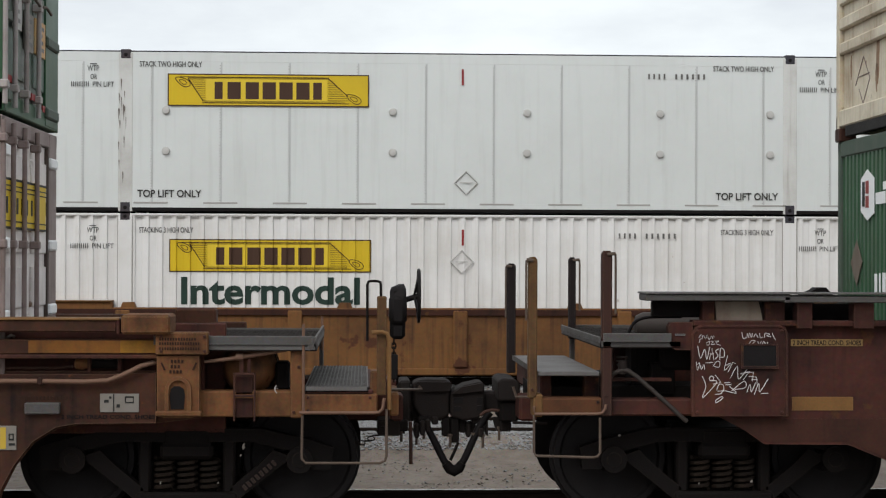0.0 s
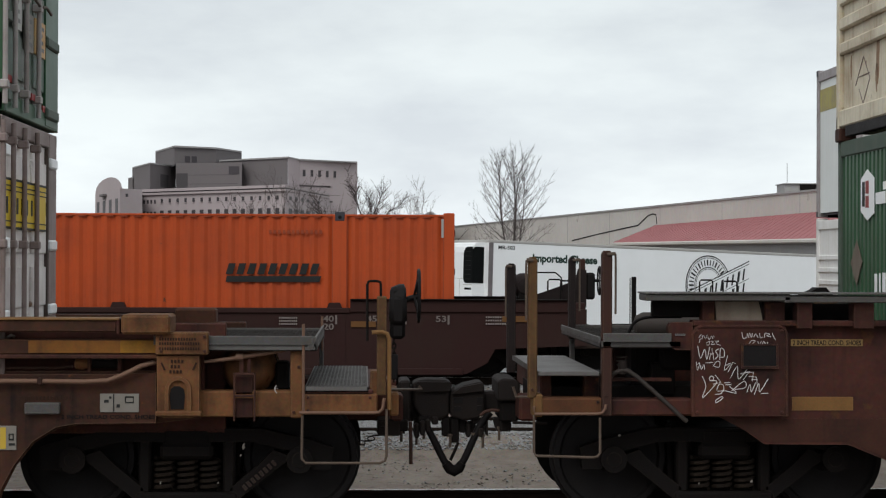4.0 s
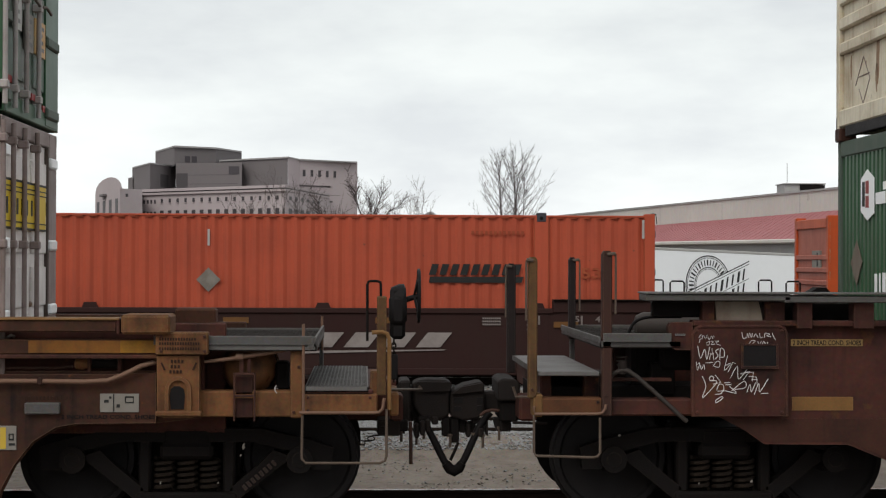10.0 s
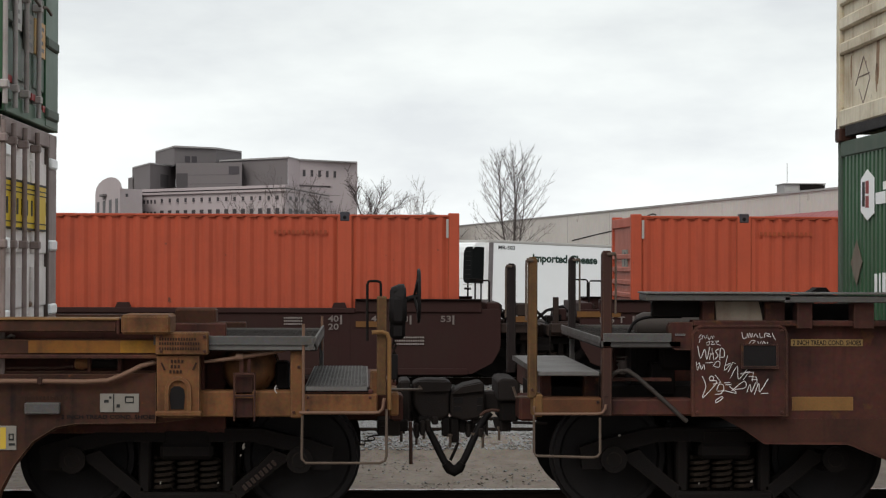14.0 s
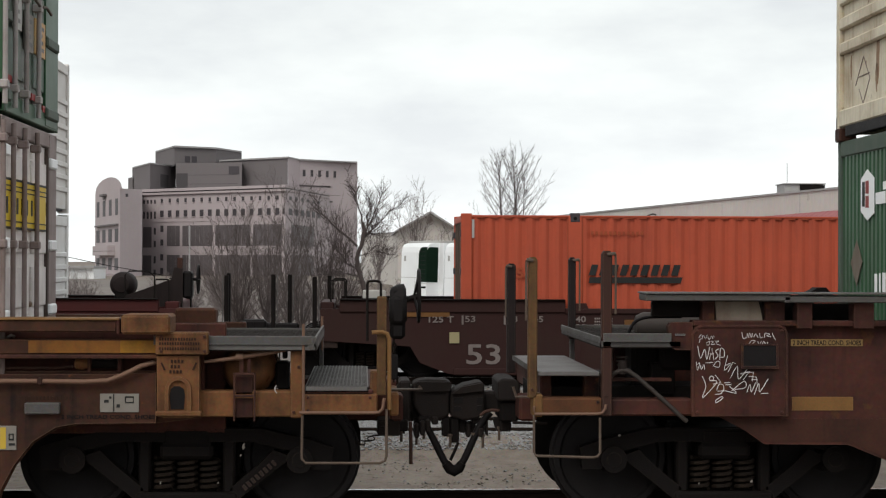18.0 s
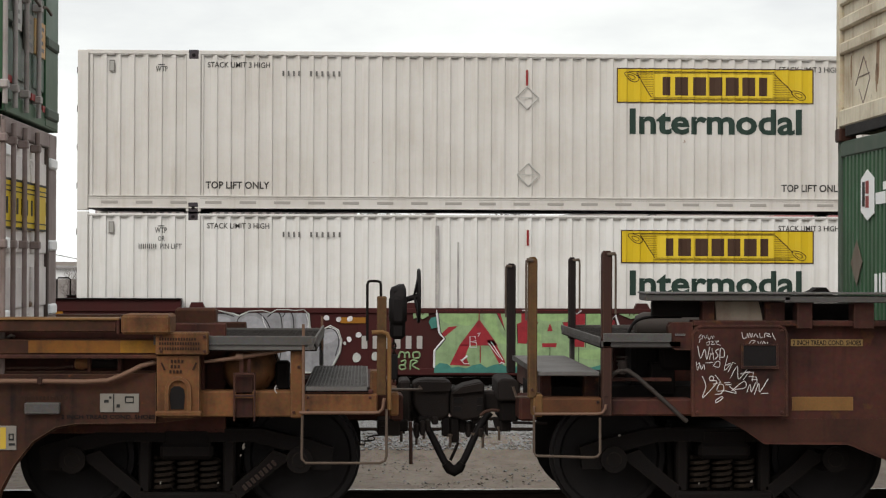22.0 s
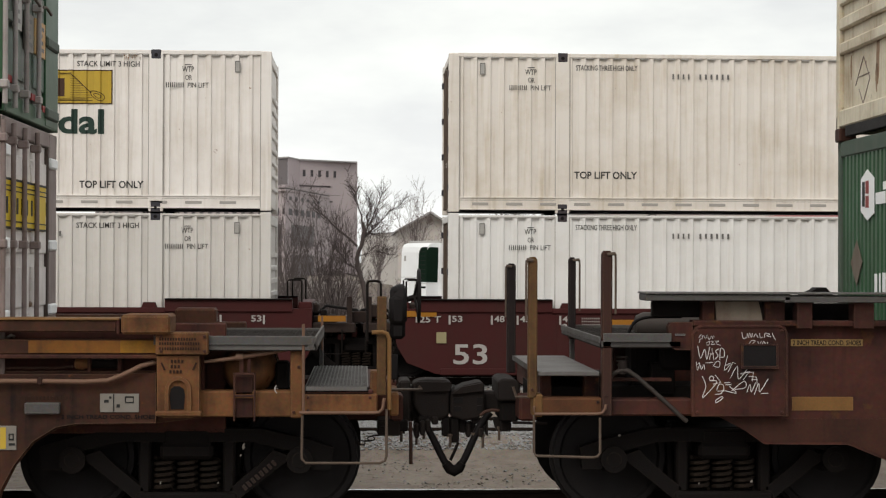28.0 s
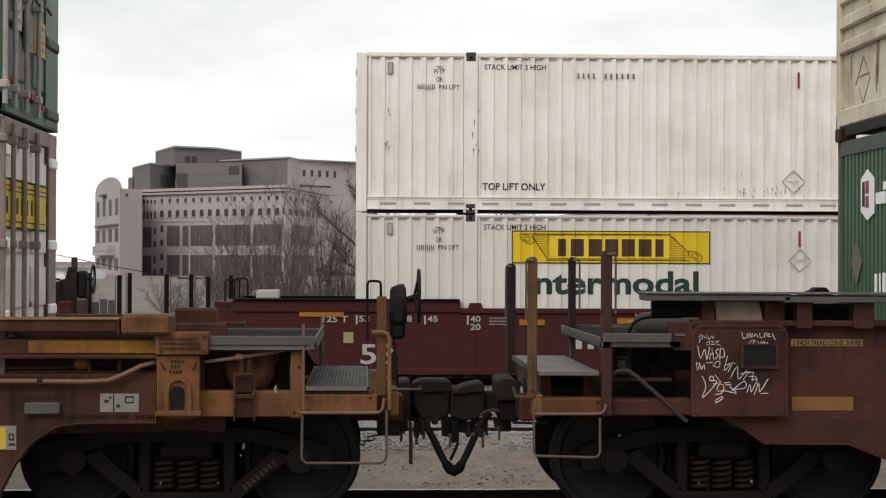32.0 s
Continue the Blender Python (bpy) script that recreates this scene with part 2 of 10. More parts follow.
M["post_purple"] = material("purplish_grey_post", (0.16, 0.14, 0.145), 0.5, 0.2, (0.09, 0.08, 0.08), 0.6, 3.0, 0.1, 0.0)
M["post_grey"] = material("worn_grey_corner_steel", (0.30, 0.275, 0.28), 0.6, 0.1, (0.16, 0.13, 0.12), 0.6, 3.0, 0.15, 0.05, 0.5)
M["light_scuff"] = material("lightly_scuffed_white_paint", (0.60, 0.60, 0.58), 0.55, 0, (0.33, 0.30, 0.28), 0.5, 1.4, 0.1, 0.03, 0.6, spots=((0.22, 0.15, 0.11), 6.0, 0.74))
M["greywhite_box"] = material("greyish_white_container_paint", (0.62, 0.595, 0.57), 0.5, 0, (0.42, 0.37, 0.32), 0.40, 0.9, 0.06, 0.05, 0.35, spots=((0.22, 0.11, 0.055), 5.0, 0.73))
M["scuffed"] = material("scuffed_grey_white_paint", (0.52, 0.51, 0.49), 0.55, 0, (0.24, 0.21, 0.20), 0.7, 1.6, 0.1, 0.05, 0.6, spots=((0.20, 0.12, 0.08), 5.0, 0.68))
M["rod_grey"] = material("dull_grey_lock_rod", (0.225, 0.175, 0.165), 0.6, 0.1, (0.10, 0.07, 0.055), 0.6, 4.0, 0.2, 0.1, 0.3, gloss=0.2)
M["faded_sign"] = material("faded_yellow_sign", (0.34, 0.29, 0.08), 0.6, 0, (0.22, 0.19, 0.14), 0.8, 3.0, 0.2, 0.0, 0.6)
M["ink_soft"] = material("faded_dark_stencil", (0.028, 0.015, 0.011), 0.7, 0, (0.05, 0.024, 0.014), 0.7, 9.0, 0.2, 0.0, gloss=0.1)
M["pink_end"] = material("faded_pinkish_orange_end_paint", (0.34, 0.095, 0.062), 0.6, 0, (0.22, 0.060, 0.040), 0.6, 1.6, 0.15, 0.05, 0.5)
M["dull_placard"] = material("weathered_brown_grey_placard", (0.150, 0.130, 0.112), 0.6, 0, (0.26, 0.24, 0.22), 0.7, 6.0, 0.2, 0.0)
M["brown_run"] = material("dark_brown_dirt_run", (0.12, 0.095, 0.080), 0.8, 0, (0.30, 0.27, 0.24), 0.8, 9.0, 0.3, 0.1, 0.4)
M["purple_post"] = material("dark_purplish_brown_post", (0.017, 0.0125, 0.0125), 0.7, 0.1, (0.028, 0.020, 0.018), 0.6, 4.0, 0.3, 0.2, 0.4, gloss=0.10, edge=(0.075, 0.058, 0.052))
M["ochre_post"] = material("brown_ochre_worn_post", (0.105, 0.055, 0.022), 0.65, 0, (0.040, 0.022, 0.014), 0.9, 2.4, 0.3, 0.15, 0.6, gloss=0.15, edge=(0.20, 0.12, 0.06), spots=((0.19, 0.105, 0.035), 3.0, 0.60))
M["dark_grate"] = material("dark_grimy_grating", (0.022, 0.019, 0.018), 0.9, 0.0, (0.035, 0.030, 0.026), 0.6, 3.0, 0.25, 0.2, gloss=0.03)
M["rod_dark"] = material("worn_dark_grey_pipe", (0.042, 0.035, 0.032), 0.6, 0.2, (0.035, 0.025, 0.02), 0.6, 4.0, 0.25, 0.15, gloss=0.2)
M["rust_band"] = material("rust_streaked_brown_paint", (0.048, 0.019, 0.013), 0.7, 0, (0.017, 0.0105, 0.009), 0.8, 1.7, 0.3, 0.2, 0.5, gloss=0.12, spots=((0.105, 0.052, 0.018), 2.6, 0.62))
M["dirty_cream"] = material("dirty_cream_plate", (0.165, 0.135, 0.108), 0.7, 0, (0.10, 0.06, 0.045), 0.7, 4.0, 0.15, 0.1, 0.4, gloss=0.15)
M["white_near"] = material("grimy_white_paint", (0.76, 0.715, 0.69), 0.55, 0, (0.40, 0.34, 0.315), 0.5, 2.4, 0.15, 0.1, 0.5, spots=((0.20, 0.12, 0.07), 6.0, 0.66), edge=(0.30, 0.25, 0.21))
M["dim_stripe"] = material("grimy_reflector", (0.13, 0.055, 0.012), 0.6, 0, (0.05, 0.025, 0.015), 0.5, 3.0, 0.1, 0.0)
M["cream_decal"] = material("cream_decal", (0.27, 0.235, 0.13), 0.6, 0, (0.3, 0.25, 0.15), 0.4, 6.0, 0.1, 0.0)
M["faint_letters"] = material("faint_grimy_white_lettering", (0.24, 0.21, 0.20), 0.7, 0, (0.10, 0.07, 0.06), 0.5, 4.0, 0.1, 0.0)
M["spring_iron"] = material("dusty_spring_steel", (0.014, 0.0105, 0.0084), 0.8, 0.1, (0.035, 0.022, 0.015), 0.6, 5.0, 0.3, 0.2, gloss=0.1)
M["near_gold"] = material("worn_yellow_orange_stripe", (0.270, 0.125, 0.014), 0.6, 0, (0.085, 0.042, 0.016), 0.8, 3.0, 0.25, 0.0, 0.4, gloss=0.15)
M["near_stripe"] = material("worn_brown_orange_stripe", (0.190, 0.076, 0.015), 0.6, 0, (0.065, 0.030, 0.015), 0.85, 3.0, 0.25, 0.0, 0.5, gloss=0.15)
M["dirty_label"] = material("dirty_printed_label", (0.19, 0.175, 0.155), 0.6, 0, (0.14, 0.11, 0.09), 0.5, 8.0, 0.15, 0.0)
M["offwhite_box"] = material("off_white_container_paint", (0.78, 0.74, 0.71), 0.5, 0, (0.42, 0.34, 0.26), 0.40, 0.9, 0.06, 0.05, 0.40, spots=((0.22, 0.10, 0.045), 5.0, 0.72))
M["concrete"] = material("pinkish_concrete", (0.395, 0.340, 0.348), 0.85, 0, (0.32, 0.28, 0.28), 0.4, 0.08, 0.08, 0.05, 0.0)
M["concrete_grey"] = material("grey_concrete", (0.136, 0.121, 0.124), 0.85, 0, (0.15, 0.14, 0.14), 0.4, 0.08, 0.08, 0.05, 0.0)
M["window_dark"] = material("dark_office_glass", (0.060, 0.053, 0.058), 0.5, 0, (0.05, 0.05, 0.06), 0.3, 0.2, 0.05, 0.0, gloss=0.15)
M["window_band"] = material("grey_office_glass", (0.110, 0.096, 0.100), 0.5, 0, (0.08, 0.07, 0.075), 0.4, 0.1, 0.05, 0.0, gloss=0.2)
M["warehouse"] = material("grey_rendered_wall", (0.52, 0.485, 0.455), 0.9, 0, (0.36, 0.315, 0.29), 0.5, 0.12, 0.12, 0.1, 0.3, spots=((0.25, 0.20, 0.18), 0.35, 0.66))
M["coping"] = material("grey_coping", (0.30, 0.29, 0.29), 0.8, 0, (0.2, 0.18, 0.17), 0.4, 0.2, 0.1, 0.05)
M["red_roof"] = material("faded_red_metal_roof", (0.335, 0.125, 0.130), 0.7, 0.0, (0.25, 0.105, 0.105), 0.4, 0.3, 0.08, 0.05)
M["bark"] = material("bare_bark", (0.150, 0.122, 0.118), 0.9, 0, (0.06, 0.05, 0.05), 0.5, 3.0, 0.2, 0.0)
M["bark_mid"] = material("grey_brown_bark", (0.085, 0.068, 0.065), 0.9, 0, (0.05, 0.04, 0.04), 0.5, 3.0, 0.2, 0.0)
M["bark_dark"] = material("dark_bark", (0.06, 0.045, 0.042), 0.9, 0, (0.03, 0.025, 0.025), 0.5, 3.0, 0.2, 0.0)
M["dirt"] = material("brown_gritty_dirt", (0.142, 0.114, 0.093), 0.95, 0, (0.225, 0.192, 0.165), 0.9, 2.6, 0.75, 0.9, spots=((0.100, 0.080, 0.066), 7.0, 0.58))
M["grit"] = material("brown_grey_grit", (0.215, 0.190, 0.165), 0.9, 0, (0.13, 0.11, 0.09), 0.8, 20.0, 0.3, 0.3)
M["ballast"] = material("grey_ballast_stone", (0.215, 0.215, 0.218), 0.9, 0, (0.11, 0.098, 0.088), 0.75, 6.0, 0.4, 0.4, 0.0, 0.3)
M["dry_verge"] = material("dry_brown_grey_verge", (0.165, 0.142, 0.128), 0.95, 0, (0.085, 0.072, 0.064), 0.8, 0.25, 0.4, 0.5)
M["asphalt"] = material("pale_old_asphalt", (0.20, 0.197, 0.20), 0.9, 0, (0.13, 0.125, 0.125), 0.6, 0.3, 0.25, 0.2)
M["timber"] = material("dark_sleeper_timber", (0.03, 0.022, 0.018), 0.9, 0, (0.03, 0.025, 0.02), 0.5, 3.0, 0.3, 0.3, gloss=0.1)
M["chrome"] = material("worn_steel_rod", (0.088, 0.064, 0.050), 0.6, 0.2, (0.05, 0.032, 0.024), 0.6, 4.0, 0.25, 0.15, gloss=0.2, edge=(0.17, 0.13, 0.10))
M["rod_pink"] = material("dirty_pinkish_rod", (0.155, 0.088, 0.060), 0.6, 0.1, (0.12, 0.07, 0.05), 0.5, 3.0, 0.2, 0.1, gloss=0.2)
M["plastic_black"] = material("black_vent_panel", (0.006, 0.007, 0.007), 0.9, 0, (0.012, 0.012, 0.012), 0.3, 2.0, 0.1, 0.0, gloss=0.05)
M["vent_green"] = material("dark_green_vent_panel", (0.006, 0.017, 0.010), 0.9, 0, (0.01, 0.014, 0.01), 0.3, 2.0, 0.1, 0.0, gloss=0.05)
for tone, rgb in (("paint_green", (0.28, 0.42, 0.19)), ("paint_red", (0.30, 0.02, 0.03)), ("paint_teal", (0.05, 0.20, 0.17)), ("paint_silver", (0.27, 0.27, 0.29)), ("paint_pale", (0.46, 0.47, 0.45)), ("paint_orange", (0.25, 0.048, 0.017)), ("paint_olive", (0.13, 0.17, 0.03)), ("paint_cream", (0.55, 0.48, 0.24)), ("paint_white", (0.72, 0.71, 0.74)), ("paint_mint", (0.25, 0.36, 0.19)), ("paint_sheen", (0.335, 0.335, 0.365))):
    M[tone] = material("graffiti_" + tone, rgb, 0.55, 0, tuple(0.45 * v for v in rgb), 0.75, 4.0, 0.2, 0.0, 0.35)


# ---- mesh building ----
class Shape:
    """Collects faces of boxes, tubes, prisms and sheets for one mesh."""

    def __init__(self):
        self.v, self.f = [], []

    def add(self, verts, faces):
        k = len(self.v)
        self.v += [tuple(p) for p in verts]
        self.f += [tuple(i + k for i in q) for q in faces]
        return self

    def box(self, x0, x1, z0, z1, y0, y1, b=0.006):
        """A box with chamfered edges."""
        x0, x1, z0, z1, y0, y1 = min(x0, x1), max(x0, x1), min(z0, z1), max(z0, z1), min(y0, y1), max(y0, y1)
        b = min(b, (x1 - x0) * 0.3, (y1 - y0) * 0.3, (z1 - z0) * 0.3)
        lo, hi = (x0, y0, z0), (x1, y1, z1)
        if b <= 0.0005:
            c = [(x, y, z) for x in (x0, x1) for y in (y0, y1) for z in (z0, z1)]
            return self.add(c, [(0, 1, 3, 2), (4, 6, 7, 5), (0, 4, 5, 1), (2, 3, 7, 6), (0, 2, 6, 4), (1, 5, 7, 3)])
        verts, at = [], {}
        for sx in (0, 1):
            for sy in (0, 1):
                for sz in (0, 1):
                    s = (sx, sy, sz)
                    for a in range(3):
                        p = [(lo[i] + b if s[i] == 0 else hi[i] - b) for i in range(3)]
                        p[a] = lo[a] if s[a] == 0 else hi[a]
                        at[s, a] = len(verts)
                        verts.append(p)
        faces = []
        for a in range(3):
            i, j = [k for k in range(3) if k != a]
            for sa in (0, 1):
                ring = []
                for u, w in ((0, 0), (1, 0), (1, 1), (0, 1)):
                    s = [0, 0, 0]
                    s[a], s[i], s[j] = sa, u, w
                    ring.append(at[tuple(s), a])
                faces.append(ring if (sa == 1) == (a != 1) else ring[::-1])
            for u in (0, 1):
                for w in (0, 1):
                    s0, s1 = [0, 0, 0], [0, 0, 0]
                    s0[i], s0[j], s1[i], s1[j] = u, w, u, w
                    s1[a] = 1
                    faces.append((at[tuple(s0), i], at[tuple(s1), i], at[tuple(s1), j], at[tuple(s0), j]))
        for sx in (0, 1):
            for sy in (0, 1):
                for sz in (0, 1):
                    faces.append(tuple(at[(sx, sy, sz), a] for a in range(3)))
        return self.add(verts, faces)

    def tube(self, path, r, n=8):
        """A round bar along the points of path; r may be one radius or one for each point."""
        pts = [Vector(p) for p in path]
        rs = r if isinstance(r, (list, tuple)) else [r] * len(pts)
        rings = []
        side = None
        for i, p in enumerate(pts):
            d = (pts[min(i + 1, len(pts) - 1)] - pts[max(i - 1, 0)]).normalized()
            if side is None or abs(side.dot(d)) > 0.95:
                side = Vector((0, 0, 1)) if abs(d.z) < 0.9 else Vector((1, 0, 0))
            u = (side - d * side.dot(d)).normalized()
            w = d.cross(u)
            side = u
            rings.append([p + (u * math.cos(a) + w * math.sin(a)) * rs[i] for a in (2 * math.pi * k / n for k in range(n))])
        faces = [(i * n + k, i * n + (k + 1) % n, (i + 1) * n + (k + 1) % n, (i + 1) * n + k) for i in range(len(pts) - 1) for k in range(n)]
        faces += [tuple(range(n))[::-1], tuple((len(pts) - 1) * n + k for k in range(n))]
        return self.add([p for ring in rings for p in ring], faces)

    def prism(self, outline, y0, y1):
        """A plate with an outline of (x, z) points, from y0 to y1."""
        n = len(outline)
        faces = [(i, (i + 1) % n, n + (i + 1) % n, n + i) for i in range(n)]
        return self.add([(x, y0, z) for x, z in outline] + [(x, y1, z) for x, z in outline], faces + [tuple(range(n))[::-1], tuple(range(n, 2 * n))])

    def lathe(self, profile, n=20, at=(0, 0, 0), axis="y"):
        """A turned body: profile of (along, radius) about an axis through at."""
        verts = []
        for s, r in profile:
            for k in range(n):
                a = 2 * math.pi * k / n
                c, d = r * math.cos(a), r * math.sin(a)
                p = {"y": (c, s, d), "x": (s, c, d), "z": (c, d, s)}[axis]
                verts.append((at[0] + p[0], at[1] + p[1], at[2] + p[2]))
        m = len(profile)
        faces = [(i * n + k, i * n + (k + 1) % n, (i + 1) * n + (k + 1) % n, (i + 1) * n + k) for i in range(m - 1) for k in range(n)]
        return self.add(verts, faces + [tuple(range(n))[::-1], tuple((m - 1) * n + k for k in range(n))])

    def mesh(self, name, mat, smooth=False):
        me = bpy.data.meshes.new(name)
        me.from_pydata(self.v, [], self.f)
        me.materials.append(mat)
        bm = bmesh.new()
        bm.from_mesh(me)
        bmesh.ops.recalc_face_normals(bm, faces=bm.faces)
        bm.to_mesh(me)
        bm.free()
        if smooth:
            me.shade_smooth()
            me.set_sharp_from_angle(angle=radians(40))
        return me


def part(name, shape, mat, parent=None, label="", smooth=False):
    me = shape.mesh(name, M[mat], smooth) if isinstance(shape, Shape) else shape
    ob = new(name, me)
    if parent is not None:
        ob.parent = parent
    if label:
        ob["label"] = label
    if name in FINE_MARKS:
        ob["kind"] = "stuff"
    return ob


FINE_MARKS = ("stencil_line",)


def thing(name, at, label, category, group="", kind=""):
    ob = new(name)
    ob.matrix_world = at
    return tagged(ob, label, category, group, kind)


def solid(name, shape, mat, label, category, group="", kind="", smooth=False):
    return tagged(part(name, shape, mat, None, "", smooth), label, category, group, kind)


FONT_CACHE = {}


def glyphs(words, bold):
    """The outlines of words in the built-in font, as flat vertices and faces."""
    if (words, bold) not in FONT_CACHE:
        cu = bpy.data.curves.new("lettering", "FONT")
        cu.body, cu.offset, cu.resolution_u, cu.fill_mode = words, bold, 3, "FRONT"
        ob = bpy.data.objects.new("lettering", cu)
        scene.collection.objects.link(ob)
        bpy.context.view_layer.update()
        me = bpy.data.meshes.new_from_object(ob.evaluated_get(bpy.context.evaluated_depsgraph_get()))
        FONT_CACHE[words, bold] = [tuple(v.co) for v in me.vertices], [tuple(p.vertices) for p in me.polygons]
        bpy.data.objects.remove(ob)
    return FONT_CACHE[words, bold]


RIB = (0.0, 0.10, 0.15, 0.62)       # a rib's bends as shares of the pitch: crest, slope, trough, slope
SOFT_RIB = (0.0, 0.24, 0.52, 0.76)


def over_ribs(pts, fs, pitch, phase, depth):
    """Cuts a flat drawing at the bends of a corrugated wall and lays it into the troughs."""
    bm = bmesh.new()
    vs = [bm.verts.new(p) for p in pts]
    for f in fs:
        bm.faces.new([vs[i] for i in f])
    lo, hi = min(p[0] for p in pts), max(p[0] for p in pts)
    for i in range(math.floor((lo - phase) / pitch), math.floor((hi - phase) / pitch) + 1):
        for share in RIB:
            x = phase + (i + share) * pitch
            if lo < x < hi:
                bmesh.ops.bisect_plane(bm, geom=bm.verts[:] + bm.edges[:] + bm.faces[:], plane_co=(x, 0, 0), plane_no=(1, 0, 0))
    for v in bm.verts:
        k = ((v.co.x - phase) / pitch) % 1.0
        q = 0 if k < RIB[1] else (k - RIB[1]) / (RIB[2] - RIB[1]) if k < RIB[2] else 1 if k < RIB[3] else (1 - k) / (1 - RIB[3])
        v.co.y += q * depth
    bm.verts.index_update()
    out = [tuple(v.co) for v in bm.verts], [tuple(v.index for v in f.verts) for f in bm.faces]
    bm.free()
    return out


def islands(pts, fs):
    """Splits a drawing into its separate letters."""
    root = list(range(len(pts)))

    def top(i):
        while root[i] != i:
            root[i] = root[root[i]]
            i = root[i]
        return i

    for f in fs:
        for a in f[1:]:
            root[top(a)] = top(f[0])
    groups = {}
    for f in fs:
        groups.setdefault(top(f[0]), []).append(f)
    for faces in groups.values():
        used = sorted({i for f in faces for i in f})
        at = {i: k for k, i in enumerate(used)}
        yield [pts[i] for i in used], [tuple(at[i] for i in f) for f in faces]


def lettering(words, x, z, width, height, y, mat, parent, bold=0.0, name="lettering", place=None, ribs=None):
    """Words painted on a face towards -y: left end x, foot z. ribs: (pitch, phase, depth) of corrugations that the paint follows."""
    vs, fs = glyphs(words, bold)
    xs, ys = [v[0] for v in vs], [v[1] for v in vs]
    kx, kz = width / (max(xs) - min(xs)), height / (max(ys) - min(ys))
    pts = [((v[0] - min(xs)) * kx + x, y, (v[1] - min(ys)) * kz + z) for v in vs]
    if ribs is not None:
        pts, fs = over_ribs(pts, fs, *ribs)
    if place is not None:
        pts = [place @ Vector(p) for p in pts]
    if height > 0.10 and (len(words) <= 2 or words in ("Intermodal", "Imported Cheese", "125 T")):
        for vs, fs in islands(pts, fs):
            me = bpy.data.meshes.new("letter")
            me.from_pydata(vs, [], fs)
            me.materials.append(M[mat])
            ob = part("letter", me, mat, parent)
        return ob
    me = bpy.data.meshes.new(name)
    me.from_pydata(pts, [], fs)
    me.materials.append(M[mat])
    return part(name, me, mat, parent)


def bars(s, x, z, width, height, y, count, fill=0.62, lean=0.0):
    """A row of plain upright bars in place of writing that is not to be read."""
    step = width / count
    for i in range(count):
        x0 = x + i * step
        w = step * fill
        s.prism([(x0, z), (x0 + w, z), (x0 + w + lean, z + height), (x0 + lean, z + height)], y, y + 0.003)
    return s


def block_row(name, root, x, z, width, height, y, count, mat, fill=0.6, lean=0.0):
    """A row of plain leaning blocks, each a part of its own."""
    step = width / count
    for i in range(count):
        part(name, bars(Shape(), x + i * step, z, step, height, y, 1, fill, lean), mat, root)


# ---- ground, tracks ----
def ground_height(y):
    for (y0, z0), (y1, z1) in zip(GROUND[:-1], GROUND[1:]):
        if y <= y1:
            return z0 + (z1 - z0) * (y - y0) / (y1 - y0)
    return GROUND[-1][1]


GROUND = [(-3000, -0.30), (13.6, -0.30), (14.6, -0.18), (17.6, -0.18), (18.4, -0.30), (21.8, -0.30), (22.3, -0.16), (22.7, -0.055), (24.8, -0.055), (25.4, -0.20), (26.0, -0.28), (31.4, -0.28), (32.3, -0.17), (35.6, -0.17), (37.2, -0.45), (42.0, -1.30), (4500, -1.30)]


def build_ground():
    rng = random.Random(3)
    ys = [-3000, -400, -60, -10, 5] + [13.6 + 0.2 * i for i in range(145)] + [44, 50, 60, 80, 120, 200, 400, 900, 2000, 4500]
    xs = [-4000, -900, -200, -60, -25, -12] + [-7 + 0.25 * i for i in range(57)] + [9, 12, 25, 60, 200, 900, 4000]
    s = Shape()
    verts = []
    for y in ys:
        for x in xs:
            near = abs(x) < 8 and 13 < y < 40
            verts.append((x, y, ground_height(y) + (rng.uniform(-0.012, 0.012) + 0.02 * noise.noise((x * 0.9, y * 0.9, 0)) if near else 0)))
    n = len(xs)
    s.add(verts, [(j * n + i, j * n + i + 1, (j + 1) * n + i + 1, (j + 1) * n + i) for j in range(len(ys) - 1) for i in range(n - 1)])
    solid("ground", s, "dirt", "brown gritty dirt ground beside the tracks", "ground", kind="structure", smooth=True)
    verge = Shape().box(-300, -0.62, -1.295, -1.285, 44.0, 320, 0)
    solid("verge", verge, "dry_verge", "grey-brown dry verge with scrub beyond the tracks", "ground", kind="structure")
    lot = Shape().box(-0.6, 900, -1.295, -1.28, 43.0, 96, 0)
    solid("pavement", lot, "asphalt", "pale worn asphalt of a parking yard", "pavement", kind="structure")


def stone(rng, r):
    s = Shape()
    vs = [(1, 0, 0), (-1, 0, 0), (0, 1, 0), (0, -1, 0), (0, 0, 1), (0, 0, -1), (0.7, 0.7, 0.5), (-0.7, 0.6, -0.5), (0.6, -0.7, -0.5), (-0.6, -0.7, 0.6)]
    bm = bmesh.new()
    for p in vs:
        bm.verts.new([c * r * rng.uniform(0.7, 1.25) for c in p])
    out = bmesh.ops.convex_hull(bm, input=bm.verts)
    bmesh.ops.delete(bm, geom=[v for v in out["geom_interior"] if isinstance(v, bmesh.types.BMVert)], context="VERTS")
    bm.verts.index_update()
    s.add([tuple(v.co) for v in bm.verts], [tuple(v.index for v in f.verts) for f in bm.faces])
    bm.free()
    return s


